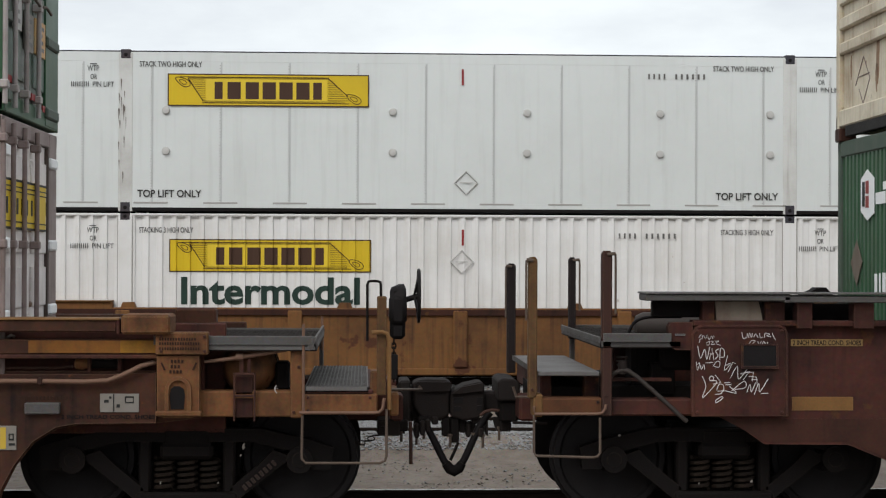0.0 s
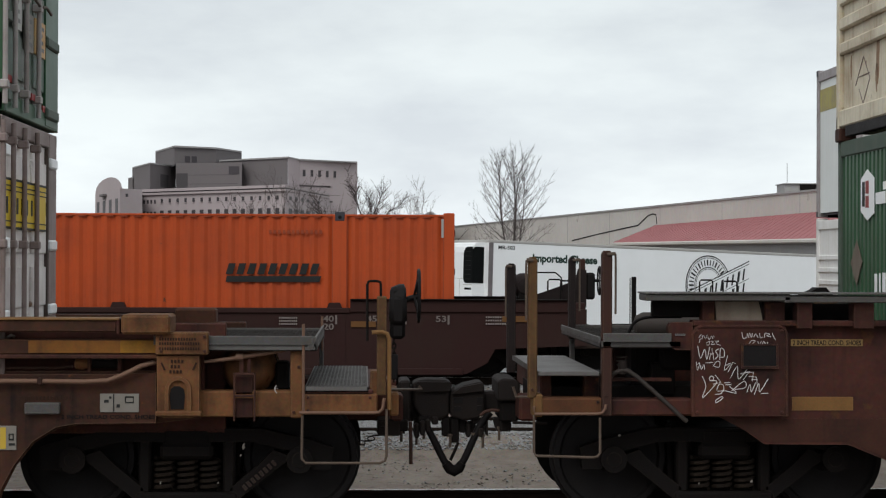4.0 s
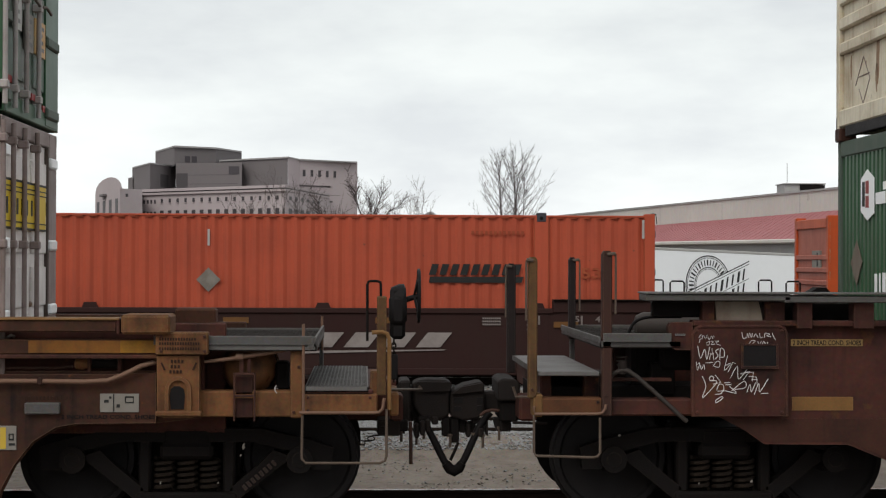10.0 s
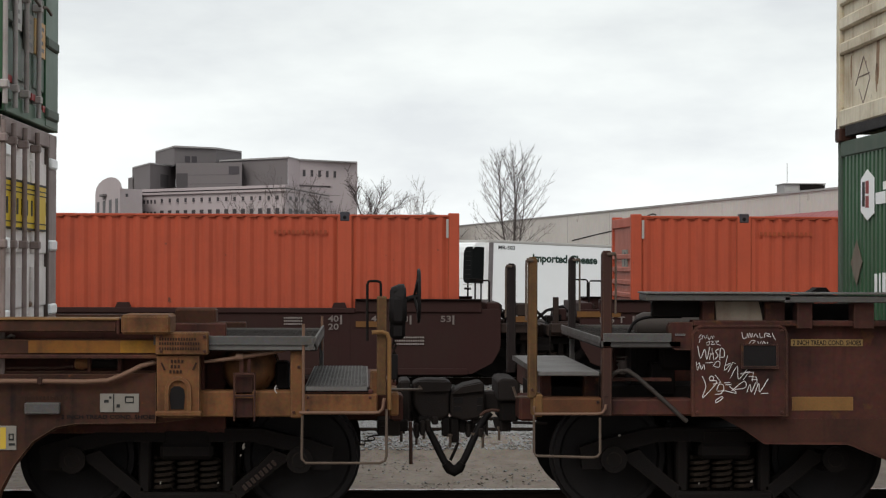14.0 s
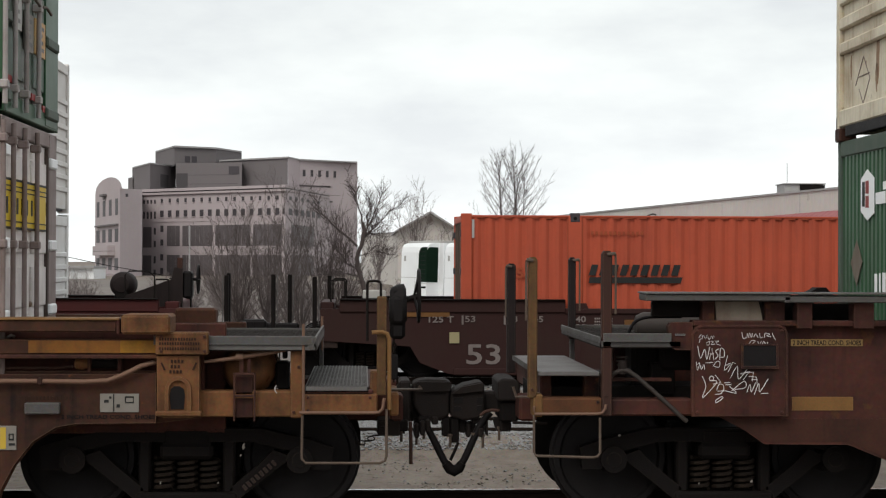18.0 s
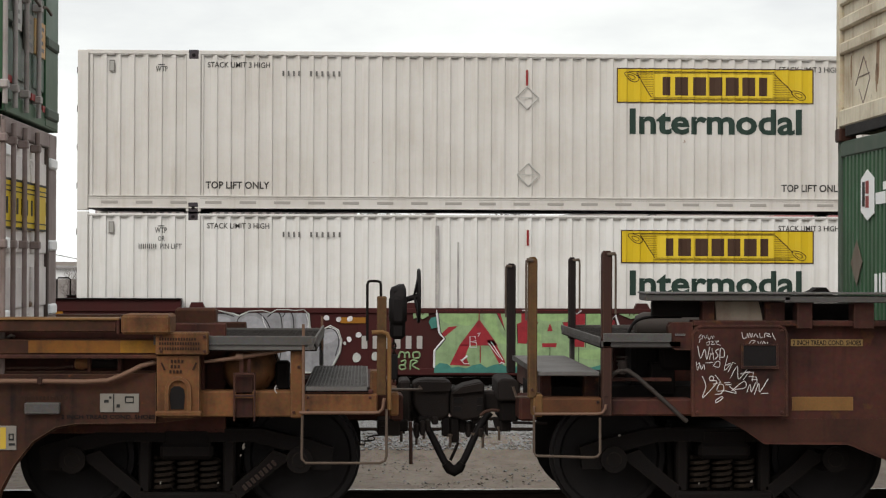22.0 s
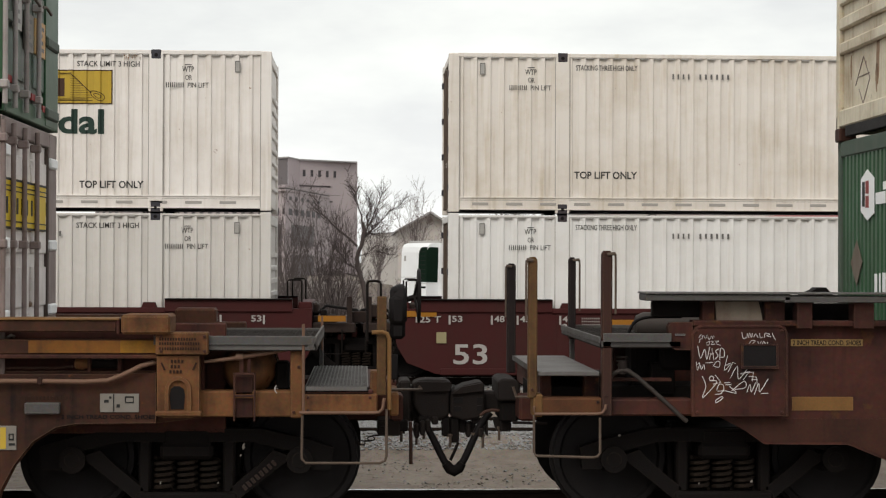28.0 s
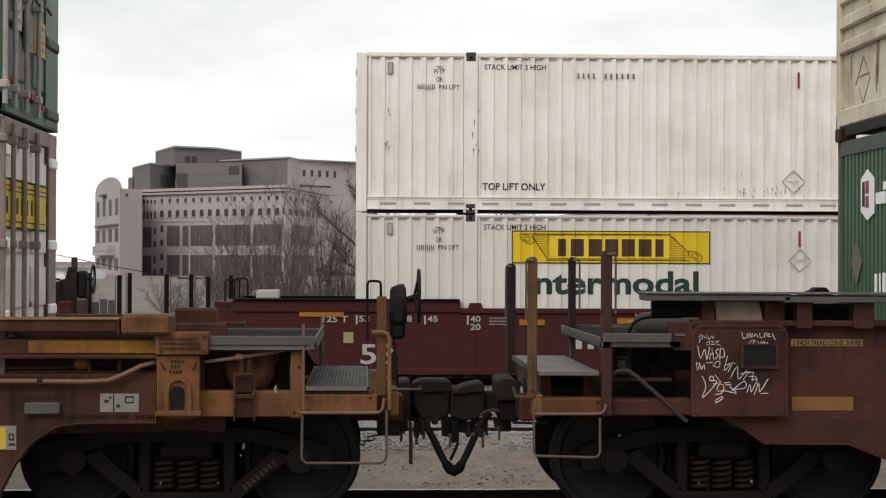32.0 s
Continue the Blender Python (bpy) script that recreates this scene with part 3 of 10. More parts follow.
def scatter(name, mat, label, category, count, x0, x1, y0, y1, rmin, rmax, seed):
    """Loose stones lying on the ground, as one sheet of stuff."""
    rng = random.Random(seed)
    kinds = [stone(rng, 1.0) for _ in range(6)]
    s = Shape()
    for _ in range(count):
        x, y = rng.uniform(x0, x1), rng.uniform(y0, y1)
        r = rng.uniform(rmin, rmax)
        a = rng.uniform(0, 6.28)
        c, d = math.cos(a) * r, math.sin(a) * r
        z = ground_height(y) + r * 0.3
        k = rng.choice(kinds)
        s.add([(x + p[0] * c - p[1] * d, y + p[0] * d + p[1] * c, z + p[2] * r * 0.7) for p in k.v], k.f)
    me = bpy.data.meshes.new(name)
    me.from_pydata(s.v, [], s.f)
    me.materials.append(M[mat])
    tagged(new(name, me), label, category, kind="stuff")


def build_track(centre, label, span, head="rail_top", worn="polished running surface"):
    t = thing("railway_track", pose(0, centre, 0), label, "track", "railway tracks")
    for side in (-1, 1):
        r = Shape()
        y = side * 0.752
        prof = [(-0.07, -0.17), (0.07, -0.17), (0.07, -0.155), (0.012, -0.135), (0.012, -0.045), (0.034, -0.03), (0.034, -0.006), (-0.034, -0.006), (-0.034, -0.03), (-0.012, -0.045), (-0.012, -0.135), (-0.07, -0.155)]
        n = len(prof)
        r.add([(x, y + p[0], p[1]) for x in (-span, span) for p in prof], [(i, (i + 1) % n, n + (i + 1) % n, n + i) for i in range(n)])
        ob = part("rail", r, "rail", t)
        part("rail_head", Shape().box(-span, span, -0.0055, 0.0, y - 0.030, y + 0.030, 0.002), head, ob, worn)
    tie = Shape().box(-0.115, 0.115, -0.32, -0.172, -1.3, 1.3, 0.01).mesh("sleeper", M["timber"])
    for i in range(-22, 23):
        ob = part("sleeper", tie, "timber", t)
        ob.location.x = i * 0.52


build_ground()
build_track(TRACK_NEAR, "rusty rails under the standing train", 300)
build_track(TRACK_MID, "empty rails sunk in pale ballast between the trains", 300, "rail", "dull rusty running surface")
build_track(TRACK_FAR, "rails under the passing train", 300)
scatter("ballast", "ballast", "pale grey crushed stone ballast of the empty track", "ballast", 22000, -2.4, 3.6, 22.15, 26.0, 0.010, 0.026, 5)
scatter("ballast", "ballast", "grey crushed stone ballast under the passing train", "ballast", 4000, -3, 6, 31.5, 36.0, 0.025, 0.05, 6)
scatter("gravel", "grit", "scattered brown-grey stones on the dirt", "gravel", 3400, -2.5, 4, 16.9, 22.0, 0.004, 0.012, 7)
scatter("gravel", "grit", "coarser dull stones on the dirt", "gravel", 420, -2.5, 4, 16.9, 22.2, 0.010, 0.026, 17)
scatter("gravel", "ballast", "a few pale stones on the dirt", "gravel", 260, -2.5, 4, 16.9, 22.2, 0.008, 0.024, 18)
scatter("gravel", "ballast", "scattered pale stones beside the rail", "gravel", 700, -5, 7, 16.2, 17.4, 0.015, 0.035, 8)


# ---- containers ----
CL, CW, CH = 16.37, 2.59, 2.90
POST = 6.09      # lifting posts, from the middle


def corrugated(s, x0, x1, z0, z1, y, out, depth=0.042, pitch=0.25, phase=0.0, rib=RIB):
    """A sheet with upright corrugations between x0 and x1; out: -1 towards the camera, 1 away from it. y is the outer crest."""
    xs = []
    first = math.floor((x0 - phase) / pitch)
    for i in range(first, first + int((x1 - x0) / pitch) + 3):
        b = phase + i * pitch
        xs += [(b, 0), (b + rib[1] * pitch, 0), (b + rib[2] * pitch, 1), (b + rib[3] * pitch, 1)]
    line = []
    for (a, p), (b, r) in zip(xs[:-1], xs[1:]):
        if b <= x0 or a >= x1:
            continue
        lo, hi = max(a, x0), min(b, x1)
        for x in (lo, hi):
            q = p + (r - p) * (x - a) / (b - a)
            pt = (x, y - out * q * depth)
            if not line or abs(line[-1][0] - pt[0]) > 1e-6:
                line.append(pt)
    n = len(line)
    return s.add([(x, w, z) for z in (z0, z1) for x, w in line], [(i, i + 1, n + i + 1, n + i) for i in range(n - 1)])


def sign(parent, x, z, w, h, y, flip, gold="yellow", face="ink_brown", ribs=None):
    """The yellow company board: border, paler field, scrolls and a row of plain bars. ribs: corrugations that the sheet follows."""
    def lay(shape):
        if ribs is None:
            return shape
        return Shape().add(*over_ribs(shape.v, shape.f, *ribs))

    board = part("sign_board", lay(Shape().box(x, x + w, z, z + h, y - 0.004, y, 0)), gold, parent, "yellow sign with a black border")
    fx = lambda u: x + w * (1 - u if flip else u)
    e = Shape()
    t = 0.02
    for a in ((x, x + w, z, z + t), (x, x + w, z + h - t, z + h), (x, x + t, z + t, z + h - t), (x + w - t, x + w, z + t, z + h - t)):
        e.box(*a, y - 0.008, y - 0.003, 0)
    part("sign_border", lay(e), face, board)
    part("sign_field", lay(Shape().prism([(x + w * 0.19, z + h * 0.16), (x + w * 0.79, z + h * 0.16), (x + w * 0.79, z + h * 0.84), (x + w * 0.19, z + h * 0.84)], y - 0.007, y - 0.0035)), "pale_yellow" if gold == "yellow" else gold, board)
    sc = Shape()
    for k in range(10):
        zz = z + h * (0.19 + 0.068 * k)
        sc.box(x + w * (0.108 + 0.0075 * (9 - k)), x + w * 0.185, zz, zz + 0.006, y - 0.009, y - 0.004, 0)
        sc.box(x + w * 0.795, x + w * (0.822 + 0.0085 * (9 - k)), zz, zz + 0.006, y - 0.009, y - 0.004, 0)
    for zz in (0.845, 0.875):
        sc.box(x + w * 0.10, x + w * 0.80, z + h * zz, z + h * zz + 0.005, y - 0.009, y - 0.004, 0)
        sc.box(x + w * 0.18, x + w * 0.88, z + h * (1 - zz), z + h * (1 - zz) + 0.005, y - 0.009, y - 0.004, 0)
    for cx, cz, (ax, az), (bx, bz) in ((0.075, 0.74, (0.10, 0.86), (0.175, 0.16)), (0.925, 0.24, (0.80, 0.86), (0.895, 0.33))):
        ring = [(x + w * cx + 0.13 * math.cos(a) * (1 + 0.25 * math.sin(a)), y - 0.007, z + h * cz + 0.075 * math.sin(a) - 0.05 * math.cos(a)) for a in (2 * math.pi * k / 18 for k in range(19))]
        sc.tube(ring, 0.007, 4)
        sc.tube([(p[0] * 0.5 + (x + w * cx) * 0.5, p[1], p[2] * 0.5 + (z + h * cz) * 0.5) for p in ring], 0.006, 4)
        sc.tube([(x + w * ax, y - 0.007, z + h * az), (x + w * bx, y - 0.007, z + h * bz)], 0.008, 4)
    sc.tube([(x + w * 0.06, y - 0.007, z + h * 0.90), (x + w * 0.80, y - 0.007, z + h * 0.90)], 0.006, 4)
    sc.tube([(x + w * 0.17, y - 0.007, z + h * 0.10), (x + w * 0.90, y - 0.007, z + h * 0.10)], 0.006, 4)
    part("sign_scroll", lay(sc), face, board)
    for a, b in ((0.232, 0.272), (0.296, 0.362), (0.386, 0.452), (0.470, 0.536), (0.554, 0.620), (0.638, 0.704), (0.722, 0.765)):
        part("name_block", lay(Shape().box(x + w * a, x + w * b, z + h * 0.22, z + h * 0.75, y - 0.0105, y - 0.0065, 0)), face, board)
    return board


def diamond(parent, x, z, r, y, mat="marker_grey", outline=True):
    d = Shape()
    if outline:
        for k in range(4):
            a, b = [(x + r * math.cos(math.pi / 2 * j), y - 0.006, z + r * math.sin(math.pi / 2 * j)) for j in (k, k + 1)]
            d.tube([a, b], 0.012, 4)
        d.box(x - r * 0.55, x + r * 0.55, z - 0.01, z + 0.01, y - 0.008, y - 0.004, 0)
    else:
        d.prism([(x - r, z), (x, z - r), (x + r, z), (x, z + r)], y - 0.006, y - 0.001)
    return part("placard_holder", d, mat, parent, "diamond placard holder")


def container(at, label, body, rail_body, smooth_side=False, upper=False, seed=0, end_mat=None, turned=False, door_mat=None):
    """A 53-foot box: frame, corrugated sides, roof, ends. Origin: middle of the foot. Returns the thing."""
    rng = random.Random(seed)
    c = thing("shipping_container", at, label, "container", "containers of the passing train")
    hx, hy = CL / 2, CW / 2
    orange = body in ("red_box", "orange_box")
    for out in (-1, 1):
        y = out * hy
        if smooth_side:
            part("side_panel", Shape().box(-hx + 0.2, hx - 0.2, 0.16, CH - 0.16, y - out * 0.03, y - out * 0.004, 0), body, c)
            k = -13
            while k * 0.6225 < hx - 0.4:
                x = k * 0.6225
                if abs(x) < hx - 0.3 and k % 2:
                    seam = part("panel_seam", Shape().box(x - 0.014, x + 0.014, 0.17, CH - 0.18, y - out * 0.004, y + out * 0.002, 0.001), "seam", c)
                    if out < 0:
                        rivets = Shape()
                        for j in range(50):
                            rivets.box(x - 0.030, x - 0.018, 0.2 + 0.05 * j, 0.215 + 0.05 * j, y - 0.006, y - 0.001, 0)
                        part("rivets", rivets, "marker_grey", seam)["kind"] = "stuff"
                k += 1
            if out < 0:
                for x in (-5.36, -1.24, 1.22, 3.68, 5.72):
                    for z in (1.10, 1.84):
                        part("pressure_plate", Shape().lathe([(y - 0.045, 0.03), (y - 0.04, 0.065), (y - 0.004, 0.075)], 14, (x, 0, z)), "pale_grey", c, "round bolted plate", True)
        else:
            part("side_panel", corrugated(Shape(), -hx + 0.2, hx - 0.2, 0.30 if upper else 0.15, CH - 0.035, y - out * 0.012, out, 0.035, phase=0.06, rib=SOFT_RIB if orange else RIB), body, c)
        part("top_rail", Shape().box(-hx + 0.17, hx - 0.17, CH - (0.18 if smooth_side else 0.04), CH + (0.036 if upper and not smooth_side else 0.0), y - out * 0.06, y - out * 0.002, 0.008), rail_body, c)
        part("bottom_rail", Shape().box(-hx + 0.17, hx - 0.17, 0.06, 0.30 if upper and not smooth_side else 0.17, y - out * 0.08, y - out * 0.003, 0.008), rail_body, c)
        if smooth_side:
            part("roof_edge", Shape().box(-hx + 0.2, hx - 0.2, CH + 0.002, CH + 0.022, y - out * 0.10, y - out * 0.001, 0.004), "post_dark", c, "dark roof edging")
            # Black strip puts the shade of the gap between stacked boxes into colour.
            part("gap_shade_strip", Shape().box(-hx + 0.2, hx - 0.2, 0.012, 0.075, y - out * 0.10, y - out * 0.001, 0.004), "grease", c, "black lower edge")
        if out < 0 and upper:
            k, slot, pitch = (-7.2, 0.62, 1.26) if smooth_side else (-7.75, 0.30, 0.625)
            while k < 7.5:
                part("rail_slot", Shape().box(k, k + slot, 0.145, 0.175 if smooth_side else 0.195, y - 0.004, y + 0.01, 0.002), "marker_grey" if smooth_side else "slot_shade_grey", c)
                k += pitch
            if not smooth_side:
                part("rail_ledge", Shape().box(-hx + 0.2, hx - 0.2, 0.275, 0.300, y - 0.014, y + 0.02, 0.003), rail_body, c)
                part("rail_ledge", Shape().box(-hx + 0.2, hx - 0.2, 0.062, 0.085, y - 0.014, y + 0.02, 0.003), rail_body, c)
                # A grey line paints the shade below the upper ledge.
                part("ledge_shade_line", Shape().box(-hx + 0.2, hx - 0.2, 0.232, 0.240, y - 0.0005, y + 0.02, 0), "slot_shade_grey", c)
        if out < 0 and not smooth_side:
            # Coloured dashes paint the shade where troughs meet the top rail.
            rim = Shape()
            k = -7.9025
            while k < hx - 0.4:
                rim.box(k, k + 0.14, CH - 0.060, CH - 0.041, y - 0.001, y + 0.03, 0)
                k += 0.25
            part("rail_shade_dash", rim, "rust_letters" if orange else "marker_grey", c)["kind"] = "stuff"
        for e in (-1, 1):
            if smooth_side:
                part("end_casting", Shape().box(e * (hx + 0.004), e * (hx - 0.18), CH - 0.10, CH + 0.034, y + out * 0.004, y - out * 0.14, 0.012), "post_dark", c)
                part("end_casting", Shape().box(e * (hx + 0.004), e * (hx - 0.18), 0.016, 0.14, y + out * 0.004, y - out * 0.14, 0.012), "post_dark", c)
                part("scuffed_strip", Shape().box(e * (hx - 0.20), e * (hx - 0.40), 0.2, CH - 0.2, y + out * 0.003, y - out * 0.02, 0.001), "light_scuff", c, "grey scuffed strip beside the corner")
            part("corner_post", Shape().box(e * hx, e * (hx - 0.2), 0.02, CH + 0.03, y, y - out * 0.16, 0.012), "post_grey" if smooth_side else rail_body, c)
            part("lift_post", Shape().box(e * POST - 0.13, e * POST + 0.13, 0.0, CH - 0.02, y + out * 0.004, y - out * 0.12, 0.01), "light_scuff" if smooth_side else rail_body, c)
            # Thin strips paint the shadow lines along the posts.
            if out < 0 and not smooth_side:
                for dx in (-0.138, 0.126):
                    part("post_shade_line", Shape().box(e * POST + dx, e * POST + dx + 0.012, 0.30 if upper else 0.17, CH - 0.04, y - 0.001, y + 0.02, 0), "rust_letters" if orange else "slot_shade_grey", c)
                part("post_shade_line", Shape().box(e * (hx - 0.206), e * (hx - 0.192), 0.06, CH - 0.02, y - 0.004, y + 0.02, 0), "rust_letters" if orange else "slot_shade_grey", c)
            for z in (0.0, CH - 0.125):
                cast = Shape().box(e * POST - 0.09, e * POST + 0.09, z - 0.05 if z == 0 else z, z + 0.17, y + out * 0.012, y - out * 0.16, 0.012)
                ob = part("corner_casting", cast, "post_dark", c, "dark steel lifting casting")
                part("casting_hole", Shape().lathe([(y + out * 0.013, 0.035), (y + out * 0.016, 0.02)], 10, (e * POST, 0, z + 0.07)), "grease", ob)
    part("roof", Shape().box(-hx + 0.1, hx - 0.1, CH - 0.07, CH - 0.015, -hy + 0.05, hy - 0.05, 0), rail_body, c)
    part("floor", Shape().box(-hx + 0.1, hx - 0.1, 0.06, 0.16, -hy + 0.09, hy - 0.09, 0), "post_dark", c)
    # front end: cross ribs; rear end: doors with lock rods
    t = -1 if turned else 1
    part("front_wall", Shape().box(t * (hx - 0.09), t * (hx - 0.04), 0.1, CH - 0.05, -hy + 0.1, hy - 0.1, 0), end_mat or body, c)
    for z in (0.42, 0.66, 0.90, 1.14, 1.38, 1.62, 1.86, 2.10) if not smooth_side else ():
        part("end_rib", Shape().box(t * (hx - 0.05), t * hx, z, z + 0.10, -hy + 0.14, hy - 0.14, 0.02), end_mat or rail_body, c)
    if body in ("red_box", "orange_box"):
        plate = part("label_plate", Shape().box(t * (hx - 0.045), t * (hx - 0.012), CH - 0.95, CH - 0.62, -hy + 0.62, -hy + 1.25, 0.004), "dirty_label", c, "torn pale label on the end wall")
        part("label_mark", Shape().box(t * (hx - 0.014), t * (hx - 0.008), CH - 0.92, CH - 0.66, -hy + 0.80, -hy + 0.88, 0), "black", plate)
    part("end_header", Shape().box(t * (hx - 0.12), t * hx, CH - 0.2, CH - 0.02, -hy + 0.1, hy - 0.1, 0.01), "post_grey" if smooth_side else rail_body, c)
    if smooth_side:
        part("front_sign", Shape().box(t * (hx - 0.045), t * (hx - 0.034), CH - 0.80, CH - 0.36, -hy + 0.16, hy - 0.16, 0.002), "faded_sign", c, "faded yellow sign on the front wall")
        part("front_slot", Shape().box(t * (hx - 0.045), t * (hx - 0.030), 0.55, 1.05, -hy + 0.24, -hy + 0.52, 0.002), "ink_grey", c, "dark upright slot")
    for k in (-1, 1):
        d = part("door", Shape().box(t * (-hx + 0.05), t * (-hx + 0.10), 0.12, CH - 0.14, k * 0.01, k * (hy - 0.15), 0.01), door_mat or ("scuffed" if "white" in body or body == "cream_box" else body), c)
        for w in (0.32, 0.88):
            part("lock_rod", Shape().tube([(t * (-hx + 0.03), k * w, 0.10), (t * (-hx + 0.03), k * w, CH - 0.12)], 0.022, 8), "chrome", d)
        if body in ("white_box", "cream_box", "offwhite_box", "greywhite_box"):
            part("door_sign", Shape().box(t * (-hx + 0.044), t * (-hx + 0.051), 1.45, 2.25, k * 0.05, k * (hy - 0.25), 0), "faded_sign", d)
        part("door_panel_rib", Shape().box(t * (-hx + 0.03), t * (-hx + 0.05), 0.9, 1.0, k * 0.1, k * (hy - 0.22), 0.01), body, d)
        for z in (0.4, 1.1, 1.8, 2.5):
            part("hinge", Shape().box(t * (-hx - 0.015), t * (-hx + 0.05), z, z + 0.12, k * (hy - 0.18), k * (hy - 0.02), 0.01), "post_dark", d)
    part("door_header", Shape().box(t * -hx, t * (-hx + 0.12), CH - 0.13, CH - 0.01, -hy + 0.1, hy - 0.1, 0.01), rail_body, c)
    return c


RIBS = (0.25, 0.06, 0.035)


def stencils(c, lift_words, stack_words, three_lines, foot_words, id_x, smooth_side=False):
    """Black stencilled writing on the near side."""
    y = -CW / 2 + (-0.012 if smooth_side else 0.005)
    hx = CL / 2
    ribs = None if smooth_side else RIBS
    low = 0.08 if stack_words == "STACKING 3 HIGH ONLY" else 0.0
    wide = 0.98 if low else 1.13
    for e in (-1, 1):
        cx = e * (POST + 0.58)
        lettering("WTP", cx - 0.11, CH - 0.355, 0.21, 0.10, y, "black", c, 0.002, ribs=ribs)
        part("underline", Shape().box(cx - 0.06, cx + 0.06, CH - 0.235, CH - 0.22, y - 0.001, y, 0), "black", c)
        if three_lines:
            lettering("OR", cx - 0.055, CH - 0.50, 0.12, 0.09, y, "black", c, 0.0, ribs=ribs)
            part("stencil_line", bars(Shape(), cx - 0.40, CH - 0.64, 0.34, 0.09, y, 9, 0.36), "black", c, "plain bars in place of a name")
            lettering("PIN LIFT", cx - 0.01, CH - 0.64, 0.38, 0.09, y, "black", c, 0.0, ribs=ribs)
        wx = -POST + 0.25 if e < 0 else POST - 0.30 - wide
        lettering(stack_words, wx, CH - 0.27 - low, wide, 0.10, y, "ink_stencil", c, 0.010, ribs=ribs)
        if foot_words:
            lettering(foot_words, -POST + 0.22 if e < 0 else POST - 1.38, 0.26 if smooth_side else 0.64 if "THREE" in stack_words else 0.42, 1.16, 0.135, y, "ink_stencil", c, 0.020, ribs=ribs)
        if smooth_side:
            continue
        px = e * (hx - 0.62)
        frame_ = Shape()
        for a in ((px - 0.048, px + 0.048, CH - 0.36, CH - 0.345), (px - 0.048, px + 0.048, CH - 0.165, CH - 0.15), (px - 0.048, px - 0.036, CH - 0.345, CH - 0.165), (px + 0.036, px + 0.048, CH - 0.345, CH - 0.165)):
            frame_.box(*a, y - 0.004, y, 0)
        holder = part("document_holder", Shape().box(px - 0.036, px + 0.036, CH - 0.345, CH - 0.165, y - 0.002, y, 0), "marker_grey", c)
        part("holder_frame", frame_, "ink_grey", holder)
    part("stencil_line", bars(bars(Shape(), id_x, CH - 0.42, 0.38, 0.095, y, 4, 0.34), id_x + 0.50, CH - 0.42, 0.62, 0.095, y, 6, 0.36), "ink_grey", c, "plain bars in place of an identification number")


M["ink_stencil"] = material("worn_black_stencil", (0.032, 0.030, 0.029), 0.6, 0, (0.13, 0.12, 0.115), 0.4, 8.0, 0.1, 0.0)
M["slot_shade_grey"] = material("slot_and_shade_grey", (0.34, 0.32, 0.30), 0.6, 0, (0.35, 0.32, 0.28), 0.4, 3.0, 0.1, 0.0)
M["pale_grey"] = material("pale_grey_holder", (0.50, 0.49, 0.47), 0.5, 0.2, (0.4, 0.38, 0.36), 0.3, 3.0, 0.05, 0.0)
M["seam"] = material("panel_joint_grey", (0.50, 0.51, 0.51), 0.5, 0, (0.35, 0.34, 0.33), 0.4, 3.0, 0.1, 0.0)
WELL = 0.10         # height of the well floor over the rail
TRAIN = []          # (thing, x at the start, y, z): all that moves with the passing train


def ride(ob, u, z):
    TRAIN.append((ob, u, TRACK_FAR, z))
    return ob


def white_box(u, z, label, body, upper, board, words, id_x, stack_words, three, marks, diamonds, gold="yellow", smooth_side=False, seed=0, face="ink_brown"):
    """board, words: (left, right, foot, head) in train and world places."""
    c = ride(container(pose(u, TRACK_FAR, z), label, body, body, smooth_side, upper, seed, None, u > 0), u, z)
    stencils(c, "", stack_words, three, "TOP LIFT ONLY" if upper else "", id_x - u, smooth_side)
    y = -CW / 2 + (-0.012 if smooth_side else 0.005)
    sign(c, board[0] - u, board[2] - z, board[1] - board[0], board[3] - board[2], y, False, gold, face, None if smooth_side else RIBS)
    if words:
        lettering("Intermodal", words[0] - u, words[2] - z, words[1] - words[0], words[3] - words[2], y - 0.002, "word_green", c, 0.028, ribs=RIBS)
    for x in marks:
        part("marker", Shape().box(x - u - 0.02, x - u + 0.02, CH - 0.56, CH - 0.27, y - 0.004, y, 0), "marker_grey" if body == "cream_box" or label.startswith("clean") else "marker_red", c, "short painted mark")
    for x, zz in diamonds:
        diamond(c, x - u, zz - z, 0.21, y, "pale_grey")
    return c


M["pale_grey"] = material("pale_grey_holder", (0.50, 0.49, 0.47), 0.5, 0.2, (0.4, 0.38, 0.36), 0.3, 3.0, 0.05, 0.0)
U = {"A": 1.77, "B": -21.95, "C": -41.54, "D": -61.07, "E": -84.985, "F": -104.635, "G": -124.235}
Z2 = WELL + CH + 0.035
white_box(U["A"], WELL, "white corrugated container with a yellow sign, in a tan well car", "white_box", False, (-3.524, 0.147, 1.940, 2.537), (-3.306, -0.056, 1.343, 1.847), 4.689, "STACKING 3 HIGH ONLY", True, (1.820,), ((1.801, 2.139),), seed=1)
white_box(U["A"], Z2, "smooth white riveted container with a yellow sign, stacked on another", "pale_box", True, (-3.559, 0.093, 4.956, 5.544), None, 5.223, "STACK TWO HIGH ONLY", True, (1.808,), ((1.878, 3.587),), smooth_side=True, seed=2)


